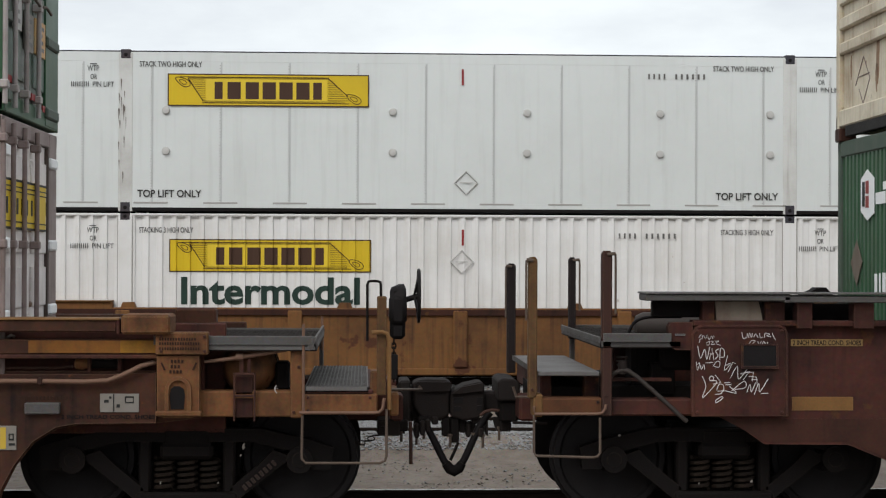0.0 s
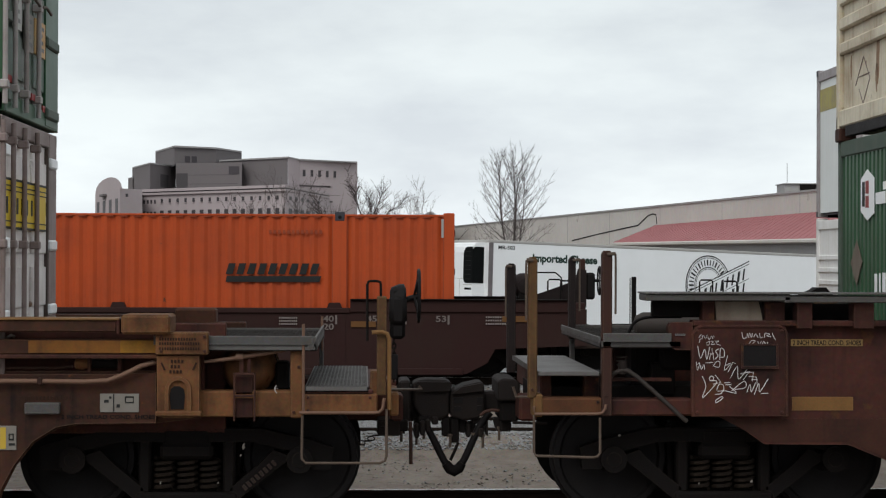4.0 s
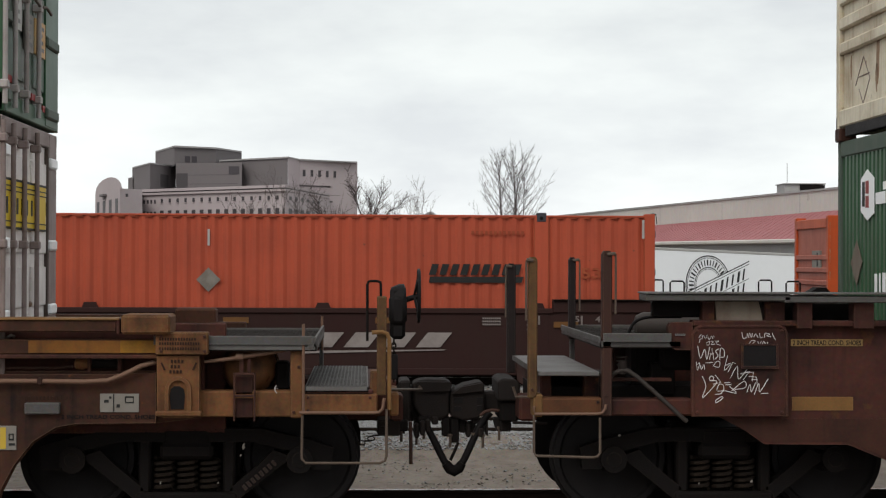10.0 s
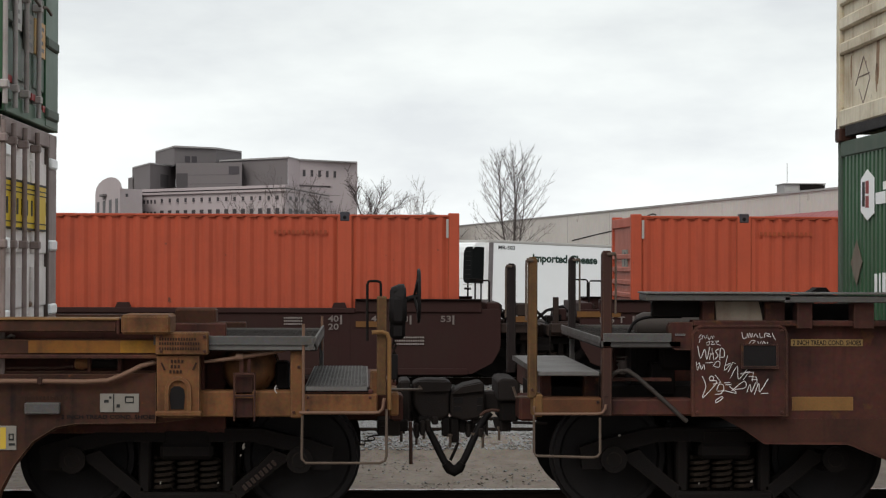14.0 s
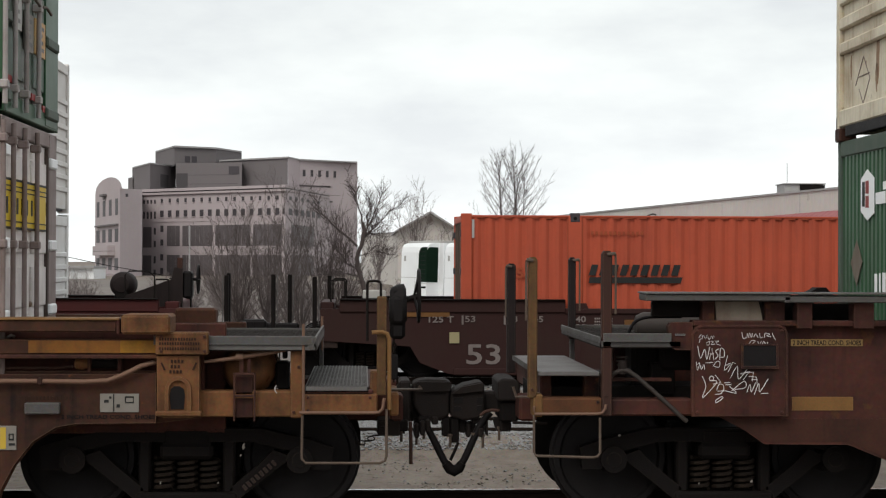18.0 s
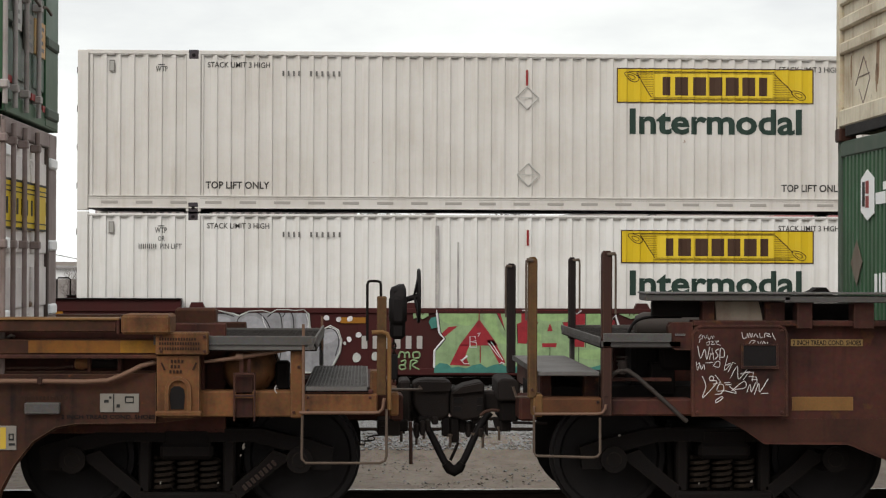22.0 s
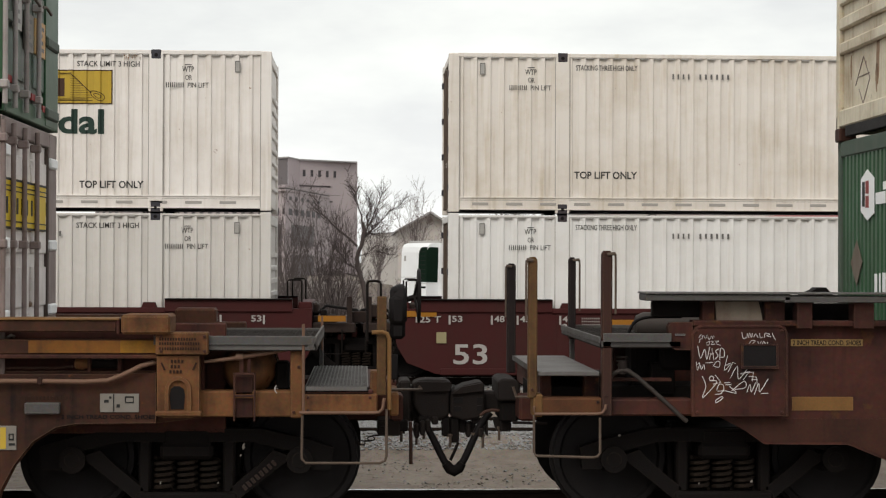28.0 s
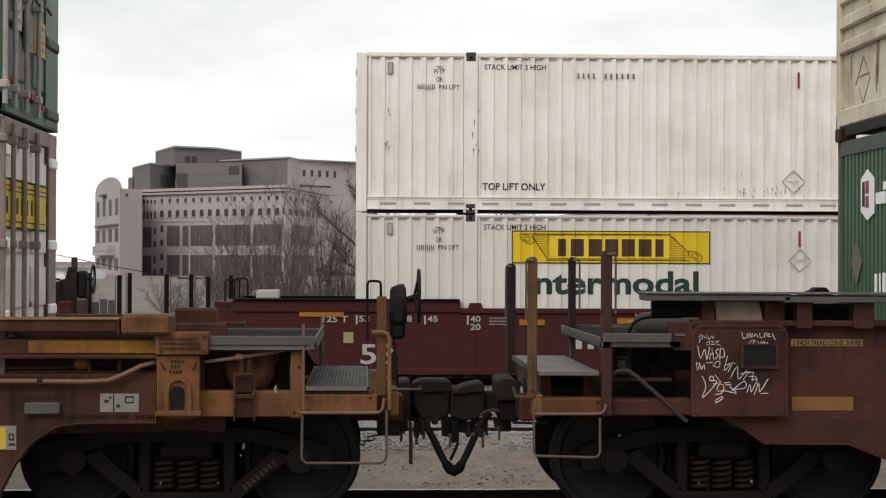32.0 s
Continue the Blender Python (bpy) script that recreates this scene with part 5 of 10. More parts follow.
SIDE = -1.486
M["dull_letters"] = material("grimy_white_lettering", (0.165, 0.138, 0.132), 0.7, 0, (0.10, 0.075, 0.068), 0.5, 5.0, 0.1, 0.0)
for key in "BCDEFGH":
    c = UNIT[key]
    ink = "letter_white" if key in "EFGH" else "dull_letters"
    lettering("53", -8.09, 0.275, 0.62, 0.37, SIDE + 0.012, ink, c, 0.014)
    lettering("125 T", -8.78, 1.035, 0.46, 0.12, SIDE, ink, c, 0.02)
    for x, words in ((-8.12, "53"), (-7.35, "48"), (-6.88, "45"), (-6.10, "40")):
        lettering(words, x, 1.045, 0.19, 0.115, SIDE, ink, c, 0.02)
        part("tick", Shape().box(x - 0.06, x - 0.025, 1.0, 1.165, SIDE - 0.002, SIDE + 0.01, 0), ink, c)
    lettering("20", -6.10, 0.90, 0.19, 0.115, SIDE, ink, c, 0.02)
    for x, words in ((5.80, "40"), (6.58, "45"), (7.06, "48"), (7.84, "53")):
        lettering(words, x, 1.045, 0.19, 0.115, SIDE, ink, c, 0.02)
        part("tick", Shape().box(x + 0.215, x + 0.25, 1.0, 1.165, SIDE - 0.002, SIDE + 0.01, 0), ink, c)
    lettering("20", 5.80, 0.90, 0.19, 0.115, SIDE, ink, c, 0.02)
    for x, w, z in ((-9.2, 0.8, 1.14), (-5.2, 0.46, 0.99), (-3.41, 0.46, 1.02), (0.3, 0.46, 1.02), (3.05, 0.36, 1.02), (6.3, 0.45, 0.95), (9.05, 0.5, 1.05)):
        part("reflector", Shape().box(x, x + w, z, z + 0.105, SIDE - 0.001, SIDE + 0.012, 0), "stripe" if key in "EFGH" else "dim_stripe", c, "ochre reflective strip")
    part("label_plate", Shape().box(-8.40, -8.22, 0.66, 0.86, SIDE - 0.001, SIDE + 0.026, 0), "cream_decal", c, "small cream label")
    s = Shape()
    for r in range(3):
        bars(s, 5.0, 1.10 - 0.055 * r, 0.34, 0.03, SIDE, 9, 0.7)
        bars(s, -5.75, 1.10 - 0.055 * r, 0.34, 0.03, SIDE, 9, 0.7)
        bars(s, 8.75 if key in "BE" else 7.0, 1.12 - 0.06 * r if key in "BE" else 0.75 - 0.06 * r, 0.55, 0.03, SIDE, 13, 0.7)
    bars(s, -1.3, 1.10, 0.9, 0.06, SIDE, 11, 0.6)
    bars(s, -1.3, 0.97, 0.9, 0.06, SIDE, 11, 0.6)
    part("stencil_line", s, "faint_letters", c, "small unreadable stencilled lines")
    if key != "H":
        tone = "letter_white" if key in "EFG" else "faint_letters"
        block_row("mark_block", c, -4.17, 0.56, 0.88, 0.23, SIDE, 4, tone, 0.52)
        block_row("number_block", c, -3.02, 0.56, 1.20, 0.23, SIDE, 6, tone, 0.52)
        block_row("emblem_block", c, 1.82, 0.585, 2.62, 0.27, SIDE, 4, tone, 0.68, 0.22)
        part("emblem_underline", Shape().prism([(1.70, 0.47), (4.30, 0.53), (4.34, 0.55), (1.76, 0.52)], SIDE, SIDE + 0.003), tone, c)
a_note = Shape()
bars(a_note, -1.98 - 1.77 + 0.0, 0.62, 0.75, 0.18, SIDE, 4, 0.7)
part("stencil_line", a_note, "ink_brown", UNIT["A"], "dark bars in place of an owner's mark")
for x in (-6.1, -3.0, 0.0, 3.0, 6.1):
    part("side_post", Shape().box(x - 0.13, x + 0.13, 0.22, 1.25, -1.53, -1.47, 0.02), "car_tan", UNIT["A"])
part("side_band", Shape().box(-8.6, 8.6, 1.16, 1.27, -1.512, -1.475, 0.006), "rust_band", UNIT["A"], "dark rusty band under the top chord")


# spray paint on the maroon sides
def spray(root, name, outline, mat, y, label="", edge=None, width=0.02):
    s = Shape().prism(outline, y, y + 0.003)
    ob = part(name, s, mat, root, label)
    if edge:
        part("outline", Shape().tube([(x, y - 0.002, z) for x, z in outline + outline[:1]], width, 4), edge, ob)
    return ob


def blob(cx, cz, rx, rz, seed, n=22, rough=0.16):
    g = random.Random(seed)
    ph = [g.uniform(0, 6.28) for _ in range(3)]
    out = []
    for k in range(n):
        a = 2 * math.pi * k / n
        r = 1 + rough * (math.sin(2 * a + ph[0]) + 0.6 * math.sin(3 * a + ph[1]) + 0.4 * math.sin(5 * a + ph[2]))
        out.append((cx + rx * r * math.cos(a), max(0.13, min(1.26, cz + rz * r * math.sin(a)))))
    return out


gy = SIDE - 0.004
GZ0, GZ1 = 1.559, -0.300


def sheet(key, u0, u1):
    """Places on a drawing sheet 1568 wide and 381 high that lies on the side of a unit from u0 to u1."""
    def at(flat):
        return [(u0 - U[key] + x / 1568 * (u1 - u0), max(0.125, min(1.262, GZ0 + y / 381 * (GZ1 - GZ0)))) for x, y in zip(flat[::2], flat[1::2])]
    return at


def rounded(pts, closed=True):
    """A smooth curve through the points."""
    out, n = [], len(pts)
    for i in range(n if closed else n - 1):
        p0, p1, p2, p3 = (pts[(i + j - 1) % n] if closed else pts[min(n - 1, max(0, i + j - 1))] for j in range(4))
        for q in range(4):
            v = q / 4
            out.append(tuple(0.5 * (2 * p1[m] + (p2[m] - p0[m]) * v + (2 * p0[m] - 5 * p1[m] + 4 * p2[m] - p3[m]) * v * v + (3 * p1[m] - p0[m] - 3 * p2[m] + p3[m]) * v ** 3) for m in (0, 1)))
    return out if closed else out + [pts[-1]]


def fill(root, at, mat, y, label, *shapes, soft=False):
    for flat in shapes:
        pts = at(flat)
        spray(root, "painted_shape", rounded(pts) if soft else pts, mat, y, label)


def lines(root, at, mat, y, r, *strokes, soft=True):
    """Sprayed lines: flat tubes along each stroke."""
    for flat in strokes:
        pts = at(flat)
        pts = rounded(pts, False) if soft and len(pts) > 2 else pts
        part("painted_line", Shape().tube([(x, y + 0.3 * r, z) for x, z in pts], r, 4), mat, root)


def dots(root, at, mat, y, *spots):
    for k, (x, z, r) in enumerate(spots):
        (cx, cz), (dx, _) = at((x, z, x + r, z))
        spray(root, "paint_dot", blob(cx, cz, dx - cx, dx - cx, 7 * k + int(x), 12, 0.08), mat, y)


def panel_sheet(x0, step):
    """Places on a drawing sheet whose left end lies at x0 on a unit's side; step is the metres per unit of the sheet."""
    def at(flat):
        return [(x0 + x * step, max(0.125, min(1.262, 1.562 - y * step))) for x, y in zip(flat[::2], flat[1::2])]
    return at


e = UNIT["E"]
pa, pb, pc = panel_sheet(-2.121, 0.003427), panel_sheet(-6.428, 0.003427), panel_sheet(-8.517, 0.003939)
fill(e, pa, "paint_mint", gy, "pale green sprayed panel with blocky shapes", (142, 75, 1030, 75, 1068, 140, 1100, 190, 1150, 250, 1158, 330, 1165, 432, 122, 432, 124, 310, 178, 240, 152, 205))
fill(e, pa, "paint_green", gy - 0.001, "brighter green sprayed patch", (160, 85, 345, 85, 352, 140, 300, 170, 240, 160, 170, 150), (380, 120, 440, 110, 470, 200, 520, 260, 450, 250), (650, 90, 840, 90, 800, 140, 690, 140), (940, 100, 1020, 96, 1050, 150, 985, 200, 950, 180), (650, 215, 690, 215, 680, 300, 640, 320), (900, 300, 1080, 300, 1120, 340, 920, 345), soft=True)
fill(e, pa, "paint_teal", gy - 0.0015, "teal sprayed base with rounded bumps", (122, 390, 150, 368, 190, 372, 215, 392, 250, 386, 290, 396, 330, 378, 370, 372, 400, 392, 440, 376, 480, 372, 520, 394, 580, 380, 640, 392, 720, 376, 780, 394, 860, 380, 940, 394, 1020, 376, 1100, 390, 1165, 376, 1168, 440, 122, 440))
fill(e, pa, "paint_teal", gy - 0.0015, "", (92, 150, 105, 128, 132, 122, 138, 180, 108, 186), (1102, 172, 1140, 165, 1150, 215, 1120, 225))
fill(e, pa, "paint_red", gy - 0.003, "dark red sprayed shape", (198, 176, 246, 172, 168, 236, 158, 214), (360, 135, 462, 275, 255, 275), (258, 270, 310, 270, 288, 330, 312, 383, 205, 378), (400, 246, 440, 246, 502, 364, 470, 376, 440, 320), (585, 80, 635, 80, 638, 145, 674, 150, 610, 265, 566, 262, 562, 160, 585, 150), (738, 155, 753, 198, 723, 198), (695, 262, 776, 262, 770, 283, 697, 283), (852, 80, 926, 80, 922, 283, 866, 280, 805, 150, 852, 150), (1003, 175, 1034, 214, 1056, 280, 1003, 280), (1040, 170, 1080, 135, 1096, 200, 1132, 236, 1072, 236), (445, 85, 468, 85, 500, 195, 480, 160))
fill(e, pa, "paint_mint", gy - 0.004, "", (300, 320, 330, 290, 362, 290, 362, 366, 320, 374), (374, 290, 404, 292, 432, 340, 440, 372, 374, 366))
lines(e, pa, "black", gy - 0.0045, 0.006, (360, 82, 360, 138), (738, 283, 738, 376), (892, 283, 892, 376), (445, 82, 500, 195), (640, 145, 676, 148, 612, 266), (850, 150, 804, 150, 866, 282), (1062, 130, 1088, 172, 1085, 196, 1138, 246), (142, 78, 156, 206, 184, 240, 132, 300), (640, 85, 640, 145), (928, 82, 928, 285), (562, 160, 566, 264), soft=False)
lines(e, pa, "paint_red", gy - 0.0045, 0.010, (367, 276, 367, 366), (360, 85, 360, 140), (150, 76, 850, 76), soft=False)
lines(e, pa, "paint_white", gy - 0.005, 0.020, (134, 78, 149, 208, 176, 240, 124, 302, 122, 392), (590, 86, 606, 76, 655, 66), (864, 80, 881, 106, 906, 80), (1030, 80, 1064, 142, 1088, 112, 1106, 170, 1096, 196, 1144, 240, 1140, 262, 1155, 300, 1160, 390), (268, 356, 300, 330), soft=False)
lines(e, pa, "paint_white", gy - 0.006, 0.008, (312, 284, 312, 226, 340, 228, 344, 250, 314, 254, 346, 260, 346, 284, 312, 284), (262, 350, 282, 372, 308, 372), (352, 212, 366, 206, 356, 226), (410, 262, 470, 340), (424, 254, 486, 352), (470, 372, 482, 362, 494, 374), soft=False)
fill(e, pa, "paint_mint", gy - 0.001, "ragged pale green tag", (1086, 92, 1150, 84, 1330, 84, 1334, 132, 1300, 126, 1270, 138, 1220, 120, 1170, 132, 1120, 112), (8, 86, 88, 82, 92, 118, 60, 136, 40, 122, 12, 134))
lines(e, pa, "car_maroon", gy - 0.003, 0.010, (1160, 118, 1170, 94, 1186, 112, 1200, 92), (1216, 116, 1216, 94, 1240, 96), (1256, 118, 1270, 92, 1284, 118), (1262, 108, 1280, 108), (1300, 92, 1300, 118, 1320, 96), (24, 92, 30, 122), (46, 90, 60, 112, 74, 90), soft=False)
lines(e, pa, "paint_mint", gy - 0.001, 0.016, (-66, 340, -58, 312, -36, 316, -34, 342), (-36, 320, -14, 312, -8, 342), (10, 314, 40, 312, 44, 338, 14, 342, 10, 314), (-54, 362, -30, 354, -34, 378, -60, 382, -56, 402, -30, 398, -34, 380), (-4, 404, 0, 356, 34, 360, 6, 380, 44, 404))
gs = sheet("E", -85.773, -78.114)
lines(e, gs, "paint_green", gy - 0.002, 0.014, (578, 252, 596, 240, 592, 264, 574, 276), (606, 244, 626, 240, 608, 272, 634, 268), (642, 272, 652, 242, 668, 270), (646, 260, 666, 258), (676, 270, 680, 242, 704, 246, 684, 258, 708, 272), (720, 244, 748, 240, 722, 272, 752, 268), (764, 250, 788, 246))
SILVER = (125, 175, 150, 130, 190, 100, 240, 93, 318, 110, 350, 122, 400, 96, 470, 92, 516, 104, 545, 88, 600, 84, 645, 92, 690, 86, 715, 112, 722, 200, 700, 256, 735, 236, 765, 204, 830, 172, 870, 195, 888, 250, 880, 310, 850, 370, 820, 432, 135, 432, 132, 330, 146, 290, 182, 264, 140, 235)
bubble = spray(e, "painted_bubble", pb(SILVER), "paint_silver", gy - 0.003, "silver sprayed bubble shape with pale outline")
edge = pb(SILVER)
part("painted_line", Shape().tube([(x, gy - 0.002, z) for x, z in edge + edge[:1]], 0.018, 4), "paint_pale", bubble)
fill(e, pb, "paint_sheen", gy - 0.004, "pale sprayed sheen", (190, 150, 240, 124, 300, 136, 290, 180, 220, 200, 180, 190), (210, 290, 300, 262, 340, 300, 250, 330, 200, 330), (585, 120, 612, 104, 622, 180, 618, 320, 590, 300), (650, 120, 690, 108, 704, 180, 680, 260, 655, 220), (740, 262, 800, 214, 850, 204, 862, 240, 800, 270), soft=True)
fill(e, pc, "paint_sheen", gy - 0.004, "", (845, 130, 880, 106, 930, 120, 960, 190, 960, 240, 900, 190), (720, 250, 780, 215, 840, 205, 850, 240, 780, 262), soft=True)
lines(e, pb, "black", gy - 0.0055, 0.009, (152, 205, 166, 150, 202, 116, 262, 108, 322, 124), (160, 214, 192, 240, 244, 238, 312, 222), (150, 340, 172, 300, 214, 268, 270, 246, 320, 252), (664, 262, 712, 250, 766, 216, 790, 192, 836, 186, 866, 214, 874, 262, 856, 330), (664, 262, 686, 290, 694, 352))
lines(e, pc, "black", gy - 0.0055, 0.009, (820, 150, 834, 112, 880, 88, 932, 98, 970, 150, 986, 220, 976, 300, 950, 342), (694, 258, 742, 214, 802, 168, 850, 170, 884, 220, 870, 290, 832, 340), (962, 110, 998, 86, 1025, 110, 1031, 220, 1015, 330), (1032, 110, 1056, 82, 1080, 110, 1086, 220, 1090, 340), (790, 205, 806, 240))
lines(e, pb, "paint_white", gy - 0.006, 0.007, (468, 112, 480, 160, 500, 200), (700, 110, 712, 150, 708, 210), (820, 180, 860, 196, 880, 244))
dots(e, pb, "paint_white", gy - 0.001, (808, 130, 15), (873, 138, 14), (932, 135, 15), (1102, 138, 15), (1193, 115, 16), (1190, 200, 16), (978, 220, 15), (928, 243, 14))
dots(e, pb, "paint_pale", gy - 0.001, (968, 340, 24), (1067, 333, 22), (905, 264, 9))
f = UNIT["F"]
fs_ = sheet("F", -105.323, -97.664)
fill(f, fs_, "paint_cream", gy + 0.001, "cream sprayed edge", (396, 57, 491, 57, 494, 140, 469, 207, 396, 207))
fill(f, fs_, "paint_white", gy - 0.001, "white sprayed letter ground", (-613, 67, -516, 57, 445, 57, 457, 116, 423, 167, 477, 264, 250, 318, -285, 323, -577, 310))
fill(f, fs_, "paint_silver", gy - 0.002, "silver sprayed shading", (275, 201, 469, 256, 311, 310, 250, 310), (-17, 104, 177, 116, 153, 177, 7, 177), (-431, 177, -285, 164, -261, 298, -455, 304))
lines(f, fs_, "black", gy - 0.004, 0.032, (281, 60, 318, 60, 294, 116, 284, 177, 323, 264), (445, 60, 457, 116, 423, 167, 477, 264), (-124, 60, -85, 106, -54, 62, -27, 108), (-613, 67, -577, 177, -601, 305, -285, 323, 250, 318))
lines(f, fs_, "black", gy - 0.004, 0.018, (333, 189, 367, 218, 401, 181), (370, 218, 370, 264), (355, 150, 367, 121, 382, 147, 355, 150), (80, 70, 107, 84, 141, 70), (-236, 67, -200, 140, -224, 225, -188, 310))
lines(f, fs_, "black", gy - 0.004, 0.024, (-431, 60, -394, 140, -443, 225, -394, 313), (-17, 116, 7, 201, -29, 310), (177, 67, 202, 152, 153, 237, 190, 310), (-528, 116, -492, 91, -467, 140, -504, 164, -528, 116))
dots(f, fs_, "black", gy - 0.005, (107, 70, 16), (226, 108, 14), (-334, 140, 18))
ft = panel_sheet(0.646, 0.003427)
lines(f, ft, "paint_cream", gy - 0.001, 0.013, (306, 80, 330, 90, 352, 122, 338, 148, 372, 136, 386, 84), (386, 152, 408, 112, 432, 88, 440, 130, 396, 153), (432, 124, 456, 132, 472, 100, 470, 142, 500, 136, 506, 90), (510, 152, 530, 102, 556, 90, 562, 116, 532, 126, 578, 148), (580, 92, 592, 152, 612, 90, 616, 132, 652, 124), (640, 100, 656, 172), (700, 96, 730, 150, 750, 92), (780, 140, 800, 96, 820, 140), (836, 92, 862, 150, 884, 94), (880, 110, 890, 186), (920, 120, 952, 92, 930, 140, 966, 148), soft=True)
w = UNIT["G"]
def wall_sheet(x0):
    """Places on a drawing sheet 960 wide and 420 high that lies on the side of a unit from x0, 3.3 m long."""
    def at(flat):
        return [(x0 + x * 3.297 / 960, max(0.125, min(1.262, 1.25 - y * 1.432 / 420))) for x, y in zip(flat[::2], flat[1::2])]
    return at


gl, gc, gr = wall_sheet(-3.993), wall_sheet(-1.275), wall_sheet(1.437)
fill(w, gc, "paint_olive", gy + 0.001, "olive green sprayed ground between letters", (60, -10, 1010, -10, 1010, 345, -135, 345, -60, 180))
fill(w, gl, "paint_silver", gy - 0.001, "silver sprayed letter", (655, 345, 652, 260, 680, 205, 740, 170, 800, 140, 860, 60, 900, -10, 968, -10, 968, 345), soft=False)
fill(w, gc, "paint_silver", gy - 0.001, "silver sprayed letter", (178, 345, 178, 110, 200, 100, 240, 115, 275, 165, 290, 240, 280, 345), (318, 345, 328, 200, 345, 145, 350, 110, 330, 85, 228, 72, 225, -10, 560, -10, 566, 50, 545, 95, 520, 125, 480, 150, 560, 180, 600, 240, 608, 300, 600, 345), (575, 175, 590, 120, 605, 60, 590, -10, 690, -10, 745, 75, 790, 130, 800, 345, 612, 345, 605, 250), (840, 180, 880, 120, 1010, 60, 1010, 345, 820, 345), soft=False)
fill(w, gr, "paint_orange", gy - 0.002, "orange sprayed flame", (60, 130, 130, 70, 240, 100, 300, 108, 345, 20, 350, -10, 365, 40, 445, 50, 385, 100, 490, 120, 415, 170, 520, 200, 530, 230, 410, 300, 390, 345, 200, 345, 120, 240))
fill(w, gr, "paint_silver", gy - 0.003, "silver sprayed bulb", (120, 345, 140, 260, 200, 228, 250, 200, 268, 180, 310, 160, 360, 172, 385, 215, 390, 260, 380, 345), (215, -10, 222, 50, 255, 92, 300, 105, 332, 86, 342, 45, 322, -10))
fill(w, gr, "paint_olive", gy - 0.002, "olive green sprayed edge", (200, 110, 225, 60, 225, -5, 190, -5, 180, 90), (0, 165, 75, 160, 60, 235, 30, 240), (228, 120, 246, 205, 222, 225, 205, 150))
fill(w, gc, "paint_olive", gy - 0.003, "olive green counter", (418, 42, 455, 44, 476, 62, 466, 86, 428, 96, 414, 80), (400, 190, 440, 190, 472, 212, 476, 240, 448, 264, 400, 262), (664, 112, 690, 132, 694, 200, 674, 208, 662, 170))
fill(w, gc, "paint_orange", gy - 0.003, "orange sprayed wedge", (688, -10, 748, -10, 716, 46), (820, 78, 888, 62, 884, 112, 842, 180, 820, 222), (226, 116, 290, 116, 286, 134, 240, 138))
fill(w, gc, "paint_white", gy - 0.004, "white sprayed highlight", (232, 30, 300, 26, 410, 34, 416, 62, 330, 72, 240, 66), (604, 20, 650, 14, 690, 40, 704, 90, 660, 116, 620, 96), (470, 20, 550, 6, 556, 60, 520, 110, 484, 120, 500, 70), (345, 150, 372, 128, 400, 130, 380, 180, 350, 200), soft=True)
fill(w, gr, "paint_white", gy - 0.004, "white sprayed highlight", (258, 196, 300, 172, 350, 182, 372, 220, 330, 214, 284, 232), (232, 10, 300, 0, 326, 30, 318, 76, 280, 90, 246, 60), soft=True)
fill(w, gc, "paint_pale", gy - 0.0035, "pale grey sprayed fade", (190, 130, 240, 130, 268, 190, 262, 260, 200, 250), (410, 150, 500, 165, 556, 200, 566, 250, 500, 240, 470, 190), (625, 130, 660, 140, 668, 220, 720, 240, 700, 300, 620, 280), (720, 110, 770, 160, 776, 230, 730, 200), soft=True)
lines(w, gc, "paint_white", gy - 0.006, 0.012, (240, 115, 276, 165, 290, 245, 280, 340), (320, 340, 330, 200, 346, 146, 352, 112, 440, 112, 500, 108, 550, 70, 562, 20), (400, 190, 396, 264, 444, 272, 476, 240), (470, 152, 550, 172, 598, 230, 610, 300, 602, 340), (588, 10, 606, 60, 594, 120, 578, 176), (690, 0, 740, 74, 790, 132), (414, 80, 420, 40, 460, 42), soft=True)
lines(w, gr, "paint_white", gy - 0.006, 0.014, (345, -8, 360, 38, 440, 46, 455, 60, 385, 100, 470, 106, 490, 130, 415, 170, 505, 190, 530, 220, 515, 245, 415, 300, 390, 342), (200, 230, 250, 200, 266, 182, 310, 162, 362, 174, 388, 222, 384, 340), (445, 8, 500, 40, 514, 6, 470, -6, 445, 8), (506, 124, 548, 156, 562, 116, 530, 106, 506, 124), (536, 240, 598, 276, 604, 244, 566, 226, 536, 240))
lines(w, gr, "paint_pale", gy - 0.006, 0.007, (540, 292, 576, 290, 546, 334, 580, 330), (590, 335, 600, 290, 620, 335, 634, 294), (642, 335, 660, 296, 676, 335), (685, 300, 690, 332, 706, 300), (384, 10, 396, 22), (404, 12, 412, 24), soft=False)
lines(w, gc, "post_dark", gy - 0.007, 0.008, (640, 232, 668, 226, 670, 246, 644, 262, 680, 256), (676, 262, 690, 280, 706, 206), (346, 150, 372, 152, 356, 186, 384, 180), (246, 118, 300, 126), (350, 112, 440, 122))
lines(w, gc, "paint_teal", gy - 0.0065, 0.006, (560, 180, 600, 236, 612, 300), (470, 150, 540, 152, 600, 118))
dots(w, gc, "paint_white", gy - 0.008, (640, 36, 20), (515, 90, 17), (620, 165, 19), (690, 96, 12), (230, 242, 16), (340, 250, 11), (555, 260, 9))
fl = sheet("G", -130.733, -123.074)
fill(w, gl, "paint_orange", gy - 0.002, "orange sprayed flame", (612, 30, 640, 4, 760, -8, 790, 60, 780, 115, 740, 122, 670, 170, 630, 232, 632, 345, 582, 345, 525, 292, 525, 255, 590, 216, 530, 182, 530, 164, 605, 130, 540, 106, 545, 85, 600, 60))
